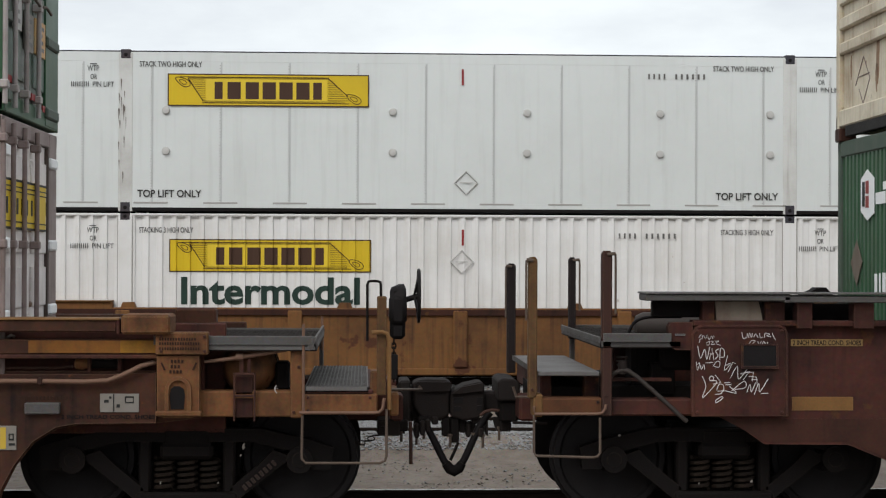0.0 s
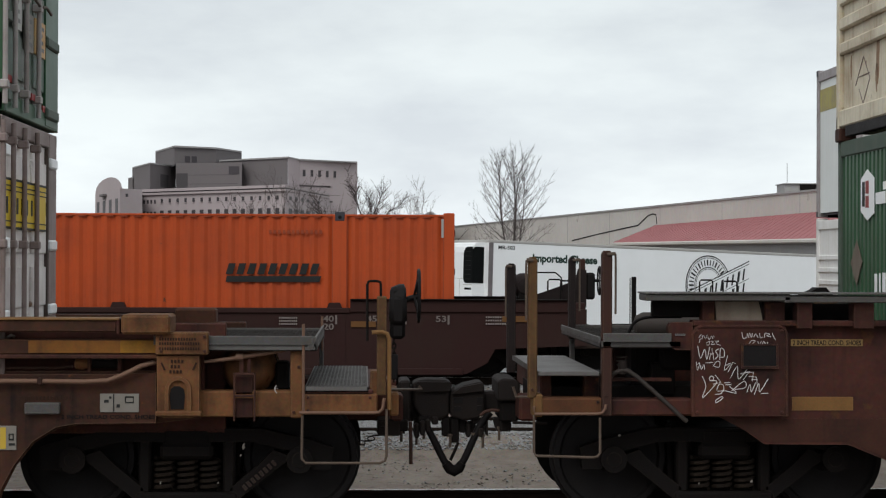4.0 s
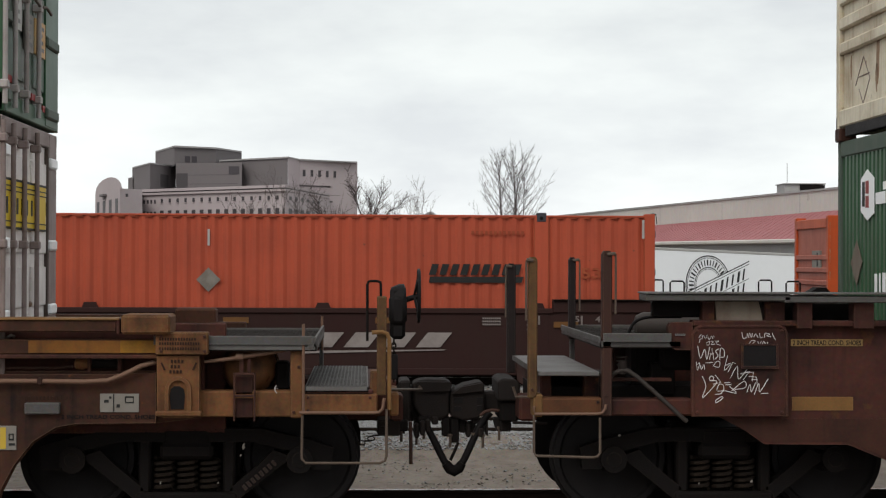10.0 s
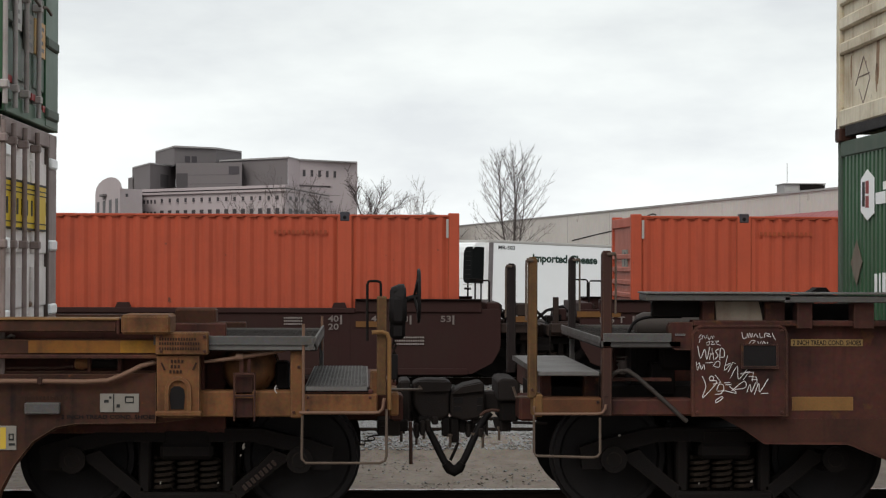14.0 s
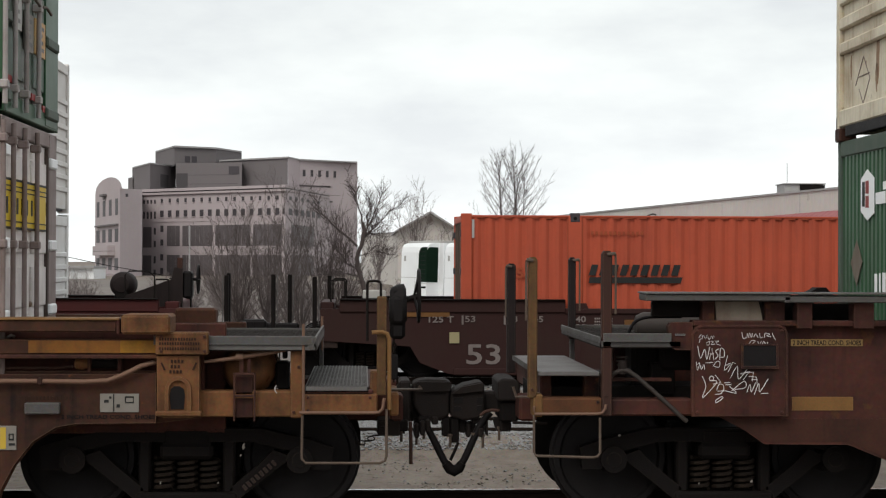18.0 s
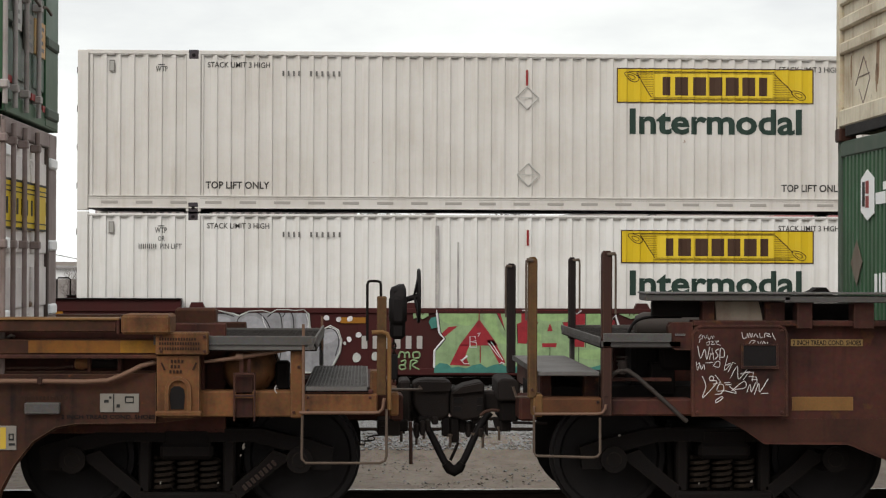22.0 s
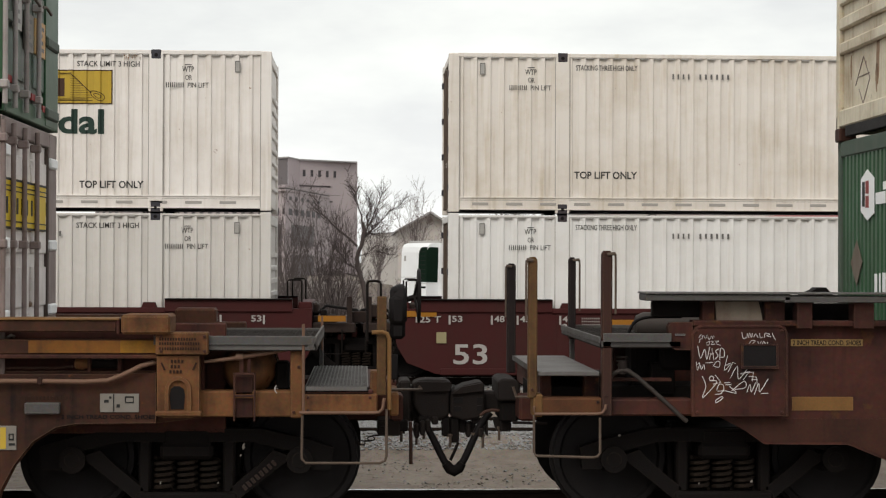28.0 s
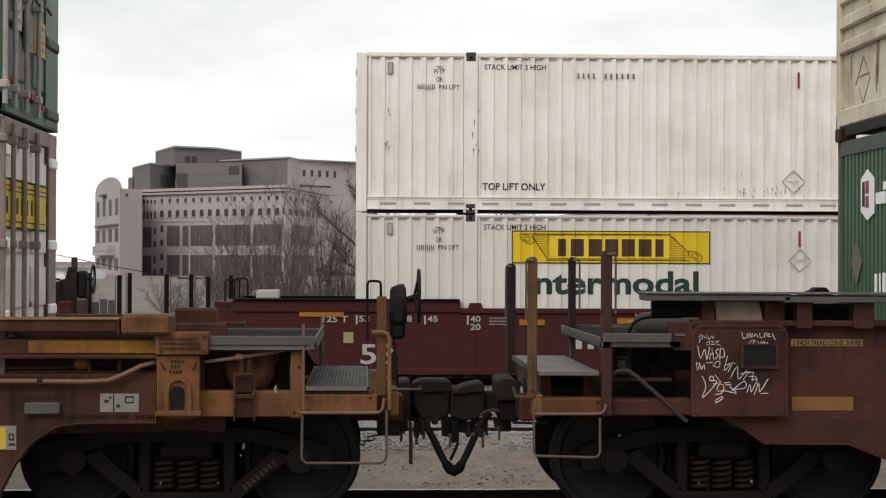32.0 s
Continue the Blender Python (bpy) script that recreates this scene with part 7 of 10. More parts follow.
def ovate_tree(x, y, z0, height, width, seed, label, bark, stems=6, limbs=17):
    """A bare tree with a few upright stems; side limbs spread wide low down and steeply near the top."""
    g = random.Random(seed)
    root = thing("tree", pose(x, y, z0), label, "tree", "bare trees")
    trunk, crown = Shape(), Shape()
    fork = 0.36 * height
    trunk.tube([Vector((0, 0, 0)), Vector((0.04, 0, fork * 0.5)), Vector((0, 0, fork))], [0.13, 0.11, 0.095], 8)

    def half(h):
        return width * math.sqrt(max(0.0, min(1.0, (1.0 - h) / 0.42))) + 0.08

    for s in range(stems):
        a = s * 2.399 + 0.3
        top = Vector((0.62 * math.cos(a), 0.62 * math.sin(a), height * g.uniform(0.84, 0.95))) if s else Vector((0.05, 0, height * 0.97))
        base = Vector((0, 0, fork * g.uniform(0.82, 1.0)))
        pts = []
        for q in range(10):
            v = q / 9
            p = base.lerp(top, v)
            bow = math.sin(v * math.pi) * 0.22
            pts.append(p + Vector((math.cos(a) * bow + g.uniform(-0.03, 0.03), math.sin(a) * bow + g.uniform(-0.03, 0.03), 0)))
        trunk.tube(pts, [0.042 * (1 - 0.86 * q / 9) for q in range(10)], 6)
        twigs(crown, g, pts[5:], 0.006, 9, 0.45, 0.10, 3, 0.6)
        for k in range(limbs):
            v = 0.02 + 0.92 * (k + g.uniform(0.1, 0.9)) / limbs
            f = v * 9
            p = pts[int(f)].lerp(pts[min(9, int(f) + 1)], f - int(f))
            az = a + k * 2.399 + g.uniform(-0.5, 0.5)
            tilt = radians(62 - 34 * v + g.uniform(-8, 8))
            reach = max(0.25, half(p.z / height + 0.10) * g.uniform(0.72, 1.05) - 0.3 * Vector((p.x, p.y)).length)
            n = min(reach / math.sin(tilt), (height * 0.99 - p.z) / math.cos(tilt))
            way = Vector((math.sin(tilt) * math.cos(az), math.sin(tilt) * math.sin(az), math.cos(tilt)))
            line = [p]
            for q in range(5):
                way = (way + Vector((g.uniform(-0.07, 0.07), g.uniform(-0.07, 0.07), 0.05))).normalized()
                line.append(line[-1] + way * n / 5)
            trunk.tube(line, [0.013 * (1 - 0.7 * q / 5) for q in range(6)], 4)
            twigs(crown, g, line, 0.0052, 8, 0.40, 0.06, 3, 0.75)
    part("trunk", trunk, bark, root, "", True)
    me = bpy.data.meshes.new("crown")
    me.from_pydata(crown.v, [], crown.f)
    me.materials.append(M[bark])
    part("crown", me, bark, root, "fine leafless twigs")
    return root


YG = -1.3
ovate_tree(7.058, 85, YG, 9.05, 2.15, 21, "tall bare tree with an egg-shaped crown behind parked trailers", "bark_mid")
GNARLED = (
    (0.125, (0.35, -1.3, 0.25, -0.37, 0.14, 0.39, -0.02, 1.30, -0.25, 1.91, -0.21, 2.44, -0.03, 2.97, 0.05, 3.43, -0.03, 3.73)),
    (0.07, (0.03, 3.12, 0.24, 3.32, 0.41, 3.23)),
    (0.050, (-0.23, 2.74, -0.82, 3.27, -1.36, 3.76, -1.74, 4.10, -2.12, 4.48)),
    (0.040, (-0.23, 1.83, -0.67, 2.06, -0.90, 2.44, -1.05, 2.82)),
    (0.035, (-0.12, 1.53, -0.67, 1.66, -1.20, 1.56, -1.58, 1.67)),
    (0.030, (0.16, 3.29, 0.54, 3.58, 1.00, 4.12, 1.45, 4.42)),
    (0.024, (-0.15, 2.36, 0.39, 2.52, 0.85, 2.50)),
    (0.028, (0.07, 3.24, 0.39, 3.96, 0.61, 4.50, 0.80, 4.95)),
    (0.028, (-0.02, 3.58, -0.15, 4.19, -0.30, 4.64, -0.38, 5.02)),
    (0.026, (0.09, 3.31, 0.33, 4.11, 0.23, 4.80)),
)
limb_tree(0.0, 72, YG, GNARLED, 33, "dark gnarled bare tree with a broken top", "bark_dark")
fan_tree(2.75, 95, YG, 7.6, 1.7, 34, "slender bare tree by a gabled wall", "bark", 12, 0.42, 0.07, 18, 1.0, 0.62, 0.10)
tree(4.128, 95, YG, 5.689 + 1.3, 0.9, 35, "thin bare tree with few limbs", "bark_dark", 0.07, 0.02, 0.5, 7, 0.4)
fan_tree(0.85, 98, YG, 7.2, 1.5, 36, "slender bare tree with fine twigs", "bark", 12, 0.40, 0.06, 16, 1.0, 0.60, 0.10)
for k, (px, top, yy, wd) in enumerate(((-5.9, 4.9, 82, 2.8), (-4.6, 5.9, 86, 3.0), (-3.2, 5.7, 78, 2.8), (-1.9, 5.8, 84, 2.8), (-7.0, 4.5, 92, 2.6), (-1.0, 4.9, 90, 2.1), (-3.9, 3.9, 74, 2.1), (-5.3, 3.5, 76, 2.0), (-2.5, 4.0, 71, 2.0), (-1.2, 3.2, 75, 1.9))):
    fan_tree(px, yy, YG, top + 1.3, wd, 50 + k, "bushy bare tree with reddish grey twigs", "bark_dark" if k % 2 else "bark_mid", 15, 0.10, 0.070, 12, 1.10, 0.40, 0.14, 0.85)
for k, (px, top, yy) in enumerate(((-20.929, 1.452, 130), (-12.207, 1.232, 110), (-10.313, 1.516, 110), (-8.527, 2.212, 105), (-18.569, 1.282, 120), (-10.471, 0.938, 100), (-6.4, 1.6, 88), (-5.2, 1.2, 80), (-3.6, 1.5, 84), (-2.2, 1.1, 79), (-0.9, 1.3, 82), (0.6, 1.5, 80), (1.6, 1.2, 86))):
    fan_tree(px, yy, YG, top + 1.3, 1.7, 70 + k, "low bare shrub beside a distant yard", "bark", 12, 0.05, 0.05, 14, 1.2, 0.30, 0.24, 1.0)


# ---- yard: trailers, warehouse ----
def trailer(at, label, vent, marked):
    """A refrigerated trailer, 16.15 m: x along it from the nose, near side at y = 0, z from the ground."""
    t = thing("refrigerated_trailer", at, label, "trailer", "parked trailers")
    L, W, z0, z1 = 16.15, 2.24, 1.24, 4.17
    part("body", Shape().box(0, L, z0, z1 - 0.06, 0, W, 0.03), "clean_white", t, "clean white insulated body")
    part("top_rail", Shape().box(-0.01, L + 0.01, z1 - 0.10, z1, -0.015, W + 0.015, 0.02), "marker_grey", t)
    part("bottom_rail", Shape().box(-0.01, L + 0.01, z0 - 0.08, z0 + 0.04, -0.015, W + 0.015, 0.02), "steel_grey", t)
    part("nose_post", Shape().box(-0.02, 0.14, z0, z1 - 0.08, -0.02, 0.05, 0.02), "post_purple" if marked else "clean_white", t, "corner post")
    u = Shape()
    ya, yb = 0.26, W - 0.32
    prof = [(-0.5, z0 + 0.42), (-0.5, z1 - 0.42), (-0.47, z1 - 0.24), (-0.40, z1 - 0.14), (-0.28, z1 - 0.10), (0.0, z1 - 0.08), (0.0, z0 + 0.36)]
    u.prism(prof, ya, yb)
    unit = part("cooling_unit", u, "clean_white", t, "white refrigeration unit on the nose")

    def face(name, yz, x, mat, label=""):
        n = len(yz)
        return part(name, Shape().add([(x, a, b) for a, b in yz] + [(-0.49, a, b) for a, b in yz], [tuple(range(n))[::-1], tuple(range(n, 2 * n))] + [(i, (i + 1) % n, n + (i + 1) % n, n + i) for i in range(n)]), mat, unit, label)

    v0, v1 = z0 + 1.50, z1 - 0.24
    grille = face("vent_panel", [(ya, v0), (0.64, v0), (0.72, v0 + 0.05), (0.77, v0 + 0.14), (0.77, v1 - 0.24), (0.73, v1 - 0.12), (0.64, v1 - 0.03), (0.54, v1), (ya, v1)], -0.515, vent, "dark rounded grille panel")
    part("side_vent", Shape().prism([(-0.515, v0), (-0.06, v0), (-0.06, v1), (-0.40, v1), (-0.47, v1 - 0.05), (-0.515, v1 - 0.18)], ya - 0.015, ya), vent, unit)
    for k in range(7):
        part("grille_slat", Shape().box(-0.520, -0.515, v0 + 0.12 + 0.15 * k, v0 + 0.14 + 0.15 * k, ya + 0.05, 0.70, 0.001), "grease", grille)
    part("lower_slot", Shape().box(-0.508, -0.49, z0 + 1.28, z0 + 1.35, 0.30, 0.70, 0.01), "plastic_black", unit)
    part("hatch", Shape().box(-0.508, -0.49, z0 + 0.66, z0 + 0.98, 0.36, 0.80, 0.02), "plastic_black", unit)
    part("latch", Shape().box(-0.508, -0.49, z0 + 0.74, z0 + 0.90, 1.55, 1.62, 0.03), "plastic_black", unit)
    part("seam", Shape().box(-0.504, -0.49, z0 + 0.46, z0 + 1.62, 0.99, 1.005, 0.001), "marker_grey", unit)
    part("nose_panel", Shape().box(-0.03, 0.0, z0 + 0.02, z0 + 0.40, 0.10, W - 0.10, 0.006), "dirty_nose", t, "grey grimy panel under the unit")
    for yy in (0.35, 1.10, 1.75):
        part("nose_fitting", Shape().box(-0.07, -0.03, z0 + 0.14, z0 + 0.27, yy, yy + 0.10, 0.01), "iron", t)
    part("panel_joint", Shape().box(-0.505, -0.495, z0 + 1.64, z0 + 1.652, 0.78, yb - 0.01, 0.002), "marker_grey", unit)
    part("panel_joint", Shape().box(-0.505, -0.495, z0 + 1.44, z0 + 1.452, ya, 0.77, 0.002), "marker_grey", unit)
    part("logo_bar", Shape().box(-0.47, -0.44, z1 - 0.30, z1 - 0.25, 1.42, yb - 0.08, 0.003), "plastic_black", unit, "dark bar in place of a maker's name")
    part("badge", Shape().box(-0.506, -0.495, z1 - 0.72, z1 - 0.54, 1.62, 1.74, 0.003), "marker_grey", unit)
    part("fuel_tank", Shape().lathe([(-0.02, 0.0), (0.0, 0.22), (0.9, 0.22), (0.92, 0.0)], 16, (0.9, 0.6, z0 - 0.35)), "steel_grey", t, "", True)
    lettering("53", 0.227, 1.630, 0.42, 0.30, -0.006, "black", t, 0.02)
    part("kingpin_plate", Shape().box(0.3, 1.6, z0 - 0.2, z0 - 0.08, 0.5, W - 0.5, 0.02), "iron", t)
    for y in (0.45, W - 0.45):
        leg = part("landing_leg", Shape().box(2.7, 2.86, 0.05, z0 - 0.08, y - 0.07, y + 0.07, 0.01), "steel_grey", t)
        part("foot", Shape().box(2.6, 2.96, 0.0, 0.05, y - 0.14, y + 0.14, 0.01), "iron", leg)
    for x in (12.6, 13.9):
        for y in (0.18, W - 0.18):
            hub = 0.52 + 0.0279 * x
            wh = part("wheel", Shape().lathe([(-0.14, 0.3), (-0.14, 0.50), (-0.10, 0.52), (0.10, 0.52), (0.14, 0.50), (0.14, 0.3)], 24, (x, y, hub)), "grease", t, "", True)
            part("rim", Shape().lathe([(-0.12, 0.28), (-0.06, 0.12), (0.12, 0.12)], 16, (x, y, hub)), "steel_grey", wh)
    part("rear_frame", Shape().box(11.8, 14.8, 0.95, z0 - 0.08, 0.5, W - 0.5, 0.02), "iron", t)
    if marked:
        lettering("MR-502", 0.329, 3.869, 0.981 - 0.307, 3.998 - 3.869, -0.006, "black", t, 0.02)
        lettering("Imported Cheese", 1.712, 3.412, 4.413 - 1.712, 3.771 - 3.412, -0.006, "word_green", t, 0.045)
        cx, cz, r = 9.365, 2.930, 1.02
        ring = [(cx + r * math.cos(a), -0.005, cz + r * math.sin(a)) for a in (math.pi * (0.16 + 0.94 * k / 28) for k in range(29))]
        part("round_mark", Shape().tube(ring, 0.020, 5).tube([(cx + (p[0] - cx) * 0.93, p[1], cz + (p[2] - cz) * 0.93) for p in ring], 0.010, 4).tube([(cx + (p[0] - cx) * 0.60, p[1], cz + (p[2] - cz) * 0.60) for p in ring], 0.016, 4).tube([(cx + (p[0] - cx) * 0.54, p[1], cz + (p[2] - cz) * 0.54) for p in ring], 0.008, 4), "black", t, "half-round company mark")
        ink = Shape()
        for k in range(17):
            a = math.pi * (0.19 + 0.88 * k / 16)
            dx, dz = math.cos(a), math.sin(a)
            ink.tube([(cx + dx * r * 0.67, -0.005, cz + dz * r * 0.67), (cx + dx * r * 0.86, -0.005, cz + dz * r * 0.86)], 0.022 + 0.012 * (k % 3 == 0), 4)
        part("stencil_line", ink, "black", t, "plain bars in place of a name")
        x0, z0_, x1, z1_ = 7.865, 2.398, 11.281, 3.802
        slope = (z1_ - z0_) / (x1 - x0)
        band = Shape()
        for off, th in ((0.0, 0.035), (-0.09, 0.02), (-0.62, 0.02)):
            band.prism([(x0, z0_ + off), (x1, z1_ + off), (x1, z1_ + off + th), (x0, z0_ + off + th)], -0.008, -0.002)
        for row, (first, count) in enumerate(((2, 11), (5, 8))):
            for k in range(count):
                x = x0 + (x1 - x0) * (k + first) / 13.2
                zz = z0_ + slope * (x - x0) - 0.55 - 0.52 * row
                w_ = 0.075 if (k + row) % 3 else 0.11
                band.prism([(x, zz), (x + w_, zz + slope * w_), (x + w_ + 0.05, zz + slope * w_ + 0.40), (x + 0.05, zz + 0.40)], -0.008, -0.002)
        part("stencil_line", band, "black", t, "slanted plain bars in place of a name")
        for k in range(6):
            part("skirt_mark", Shape().box(1.263 + 0.3 * k, 1.263 + 0.3 * k + 0.2, z0 + 0.18, z0 + 0.36, -0.008, -0.002, 0), "black", t)
    return t


M["dirty_nose"] = material("grimy_grey_nose_panel", (0.30, 0.29, 0.28), 0.6, 0.2, (0.12, 0.10, 0.09), 0.7, 4.0, 0.2, 0.05, 0.5)
trailer(pose(4.04, 58.0, YG, 0, 1.6, 30), "white refrigerated trailer with green lettering, parked in a yard", "plastic_black", True)
trailer(pose(4.04 - 1.40, 58.0 + 2.42, YG, 0, 1.6, 30), "white refrigerated trailer with a dark green vent", "vent_green", False)


def build_warehouse():
    w = thing("warehouse", pose(15, 190, YG), "long grey rendered warehouse with a red lean-to roof", "building")

    def wp(name, verts, faces, mat, label="", root=None):
        ob = part(name, Shape().add(verts, faces), mat, root or w, label)
        if root is None:
            ob.matrix_parent_inverse = w.matrix_world.inverted()
        return ob

    ax, ay = 30.8, 75.0
    bx, by = -0.27, 298.0
    d = Vector((bx - ax, by - ay, 0)).normalized()
    out = Vector((d.y, -d.x, 0))
    if out.dot(Vector((-ax, -ay, 0))) < 0:
        out = -out

    def slab(name, s0, s1, z0, z1, t0, t1, mat, root=None, label=""):
        A = Vector((ax, ay, 0))
        vs = []
        for s in (s0, s1):
            for t in (t0, t1):
                for z in (z0, z1):
                    p = A + d * s + out * t
                    vs.append((p.x, p.y, z))
        return wp(name, vs, [(0, 1, 3, 2), (4, 6, 7, 5), (0, 4, 5, 1), (2, 3, 7, 6), (0, 2, 6, 4), (1, 5, 7, 3)], mat, label, root)

    total = (Vector((bx, by, 0)) - Vector((ax, ay, 0))).length
    wall = slab("wall", 0, total, YG, 6.40, -25, 0, "warehouse", None, "stained grey rendered wall")
    slab("coping", 0, total, 6.40, 6.52, -0.4, 0.10, "coping", wall)
    for k in range(int(total / 14)):
        slab("panel_joint", 14 * k + 4, 14 * k + 4.05, YG, 6.3, 0.0, 0.012, "coping", wall)
    ridge = [(22.37, 135.48, 5.00), (29.30, 85.80, 5.27)]
    eave = [(19.21, 136.45, 3.66), (26.60, 83.40, 3.44)]
    roof = wp("lean_to_roof", [ridge[0], ridge[1], eave[1], eave[0]] + [(p[0], p[1], p[2] - 0.15) for p in (ridge[0], ridge[1], eave[1], eave[0])], [(0, 1, 2, 3), (4, 5, 6, 7), (0, 1, 5, 4), (2, 3, 7, 6), (0, 3, 7, 4), (1, 2, 6, 5)], "red_roof", "faded red seamed metal roof")
    for k in range(60):
        t = k / 60
        a = [ridge[0][i] + (ridge[1][i] - ridge[0][i]) * t for i in range(3)]
        b = [eave[0][i] + (eave[1][i] - eave[0][i]) * t for i in range(3)]
        part("roof_seam", Shape().tube([(a[0], a[1], a[2] + 0.02), (b[0], b[1], b[2] + 0.02)], 0.014, 4), "red_roof", roof)
    part("gutter", Shape().tube([(p[0], p[1], p[2] - 0.12) for p in eave], 0.13, 6), "warehouse", roof)
    # The shade under the eave is put into this wall's darker grey.
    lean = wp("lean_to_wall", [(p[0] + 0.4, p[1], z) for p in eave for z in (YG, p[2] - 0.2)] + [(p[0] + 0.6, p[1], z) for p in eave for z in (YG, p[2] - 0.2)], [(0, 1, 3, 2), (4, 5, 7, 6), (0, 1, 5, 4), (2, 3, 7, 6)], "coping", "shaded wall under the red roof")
    pipe = [(18.89, 160.46, 4.11), (20.13, 151.60, 4.57), (21.43, 142.23, 5.00), (21.71, 140.21, 5.07), (22.09, 137.52, 5.79), (22.25, 136.35, 5.89), (22.37, 135.49, 5.82), (22.41, 135.20, 5.08)]
    ob = part("cable", Shape().tube(pipe, 0.055, 5), "grease", w, "black cable draped on the wall")
    ob.matrix_parent_inverse = w.matrix_world.inverted()
    g = thing("gabled_house", pose(6, 200, YG), "pale building with a low gable", "building")
    for nm, sh, mt in (("wall", Shape().prism([(4.007, -4.136), (3.966, 5.804), (7.731, 7.708), (10.211, 6.224), (10.251, -4.120)], 205, 240), "warehouse"), ("roof", Shape().prism([(3.689, 5.721), (7.692, 7.940), (10.421, 6.205), (10.422, 6.011), (7.693, 7.681), (3.690, 5.527)], 203.5, 241), "coping")):
        o = part(nm, sh, mt, g)
        o.matrix_parent_inverse = g.matrix_world.inverted()
    a = thing("roof_unit", pose(*(27.88, 110.72, 6.65)), "grey rooftop ventilation unit", "ventilation unit")
    part("housing", Shape().box(-1.75, -0.75, -0.3, 0.42, -1, 1, 0.03), "coping", a)
    part("hood", Shape().box(-0.75, 0.80, -0.3, 0.36, -1.1, 1.1, 0.03), "iron", a, "dark louvred hood")
    part("cap", Shape().box(-1.8, 0.85, 0.40, 0.46, -1.15, 1.15, 0.01), "coping", a)
    m = thing("antenna_mast", pose(*(27.39, 114.21, 6.90)), "thin rooftop antenna mast", "antenna")
    part("mast", Shape().tube([(0, 0, -1.6), (0, 0, 1.7)], 0.018, 5), "steel_grey", m)


build_warehouse()
fence = thing("yard_fence", pose(-8.146, 66, YG), "dark weathered board fence beyond the tracks", "fence")
for k in range(46):
    x = -12.058 + 0.30 * k
    if x < -9.074:
        o = part("board", Shape().box(x, x + 0.27, YG, 0.660 + 0.06 * math.sin(k * 1.7), 66, 66.03, 0.004), "timber_grey", fence)
        o.matrix_parent_inverse = fence.matrix_world.inverted()
wire = solid("overhead_wire", Shape().tube([(-30.825, 140.000, 3.696), (-23.680, 140.000, 2.539), (-19.482, 140.000, 1.675), (-15.098, 140.000, 0.941), (-13.342, 140.000, 0.727)], 0.03, 5), "grease", "thin black overhead wire", "cable")
pole = thing("utility_pole", pose(-13.560, 140, YG), "weathered timber pole carrying a wire", "pole")
part("shaft", Shape().tube([(0, 0, 0), (0, 0, 4.876 + 1.3)], 0.07, 8), "coping", pole)
part("cross_arm", Shape().box(-0.9, 0.9, 0.814 + 1.2, 0.814 + 1.32, -0.06, 0.06, 0.01), "timber", pole)


# ---- the standing train ----
def near_root(name, label, category, group):
    return thing(name, pose(0, TRACK_NEAR, 0), label, category, group)


def np_(name, shape, mat, root, label="", smooth=False):
    """A part drawn in world places under a root on the near track."""
    ob = part(name, shape, mat, root, label, smooth)
    if root.type == "EMPTY":
        ob.matrix_parent_inverse = root.matrix_world.inverted()
    return ob


def soften(ob, width=0.02):
    """Rounds the edges of a casting."""
    b = ob.modifiers.new("round", "BEVEL")
    b.width, b.segments, b.limit_method = width, 3, "ANGLE"
    return ob


def arc(cx, cz, rx, rz, a0, a1, n):
    return [(cx + rx * math.cos(radians(a0 + (a1 - a0) * k / n)), cz + rz * math.sin(radians(a0 + (a1 - a0) * k / n))) for k in range(n + 1)]


def grating(root, x0, x1, y0, y1, z, step, label, mat="galv", tread=None, pitch=0.07):
    """A walkway of bearing bars and cross bars in an angle frame."""
    g = np_("walkway", Shape().box(x0, x1, z - 0.05, z - 0.004, y0, y0 + 0.012, 0.002).box(x0, x1, z - 0.05, z - 0.004, y1 - 0.012, y1, 0.002).box(x0, x0 + 0.012, z - 0.05, z - 0.004, y0, y1, 0.002).box(x1 - 0.012, x1, z - 0.05, z - 0.004, y0, y1, 0.002), mat, root, label)
    n = int((y1 - y0) / step)
    for i in range(n):
        y = y0 + 0.02 + i * (y1 - y0 - 0.04) / n
        np_("tread_bar", Shape().box(x0 + 0.012, x1 - 0.012, z - 0.03, z, y, y + step * 0.62, 0.004), tread or mat, g)
    m = int((x1 - x0) / pitch)
    for i in range(m):
        x = x0 + 0.03 + i * (x1 - x0 - 0.06) / m
        np_("cross_bar", Shape().box(x, x + 0.010, z - 0.02, z + 0.004, y0 + 0.012, y1 - 0.012, 0), tread or "steel_grey", g)
    np_("deck_plate", Shape().box(x0, x1, z - 0.06, z - 0.052, y0, y1, 0), "iron", g)
    return g


M["grate_tread"] = material("worn_grey_grating", (0.062, 0.058, 0.056), 0.7, 0.2, (0.034, 0.029, 0.026), 0.7, 5.0, 0.3, 0.2, gloss=0.25)

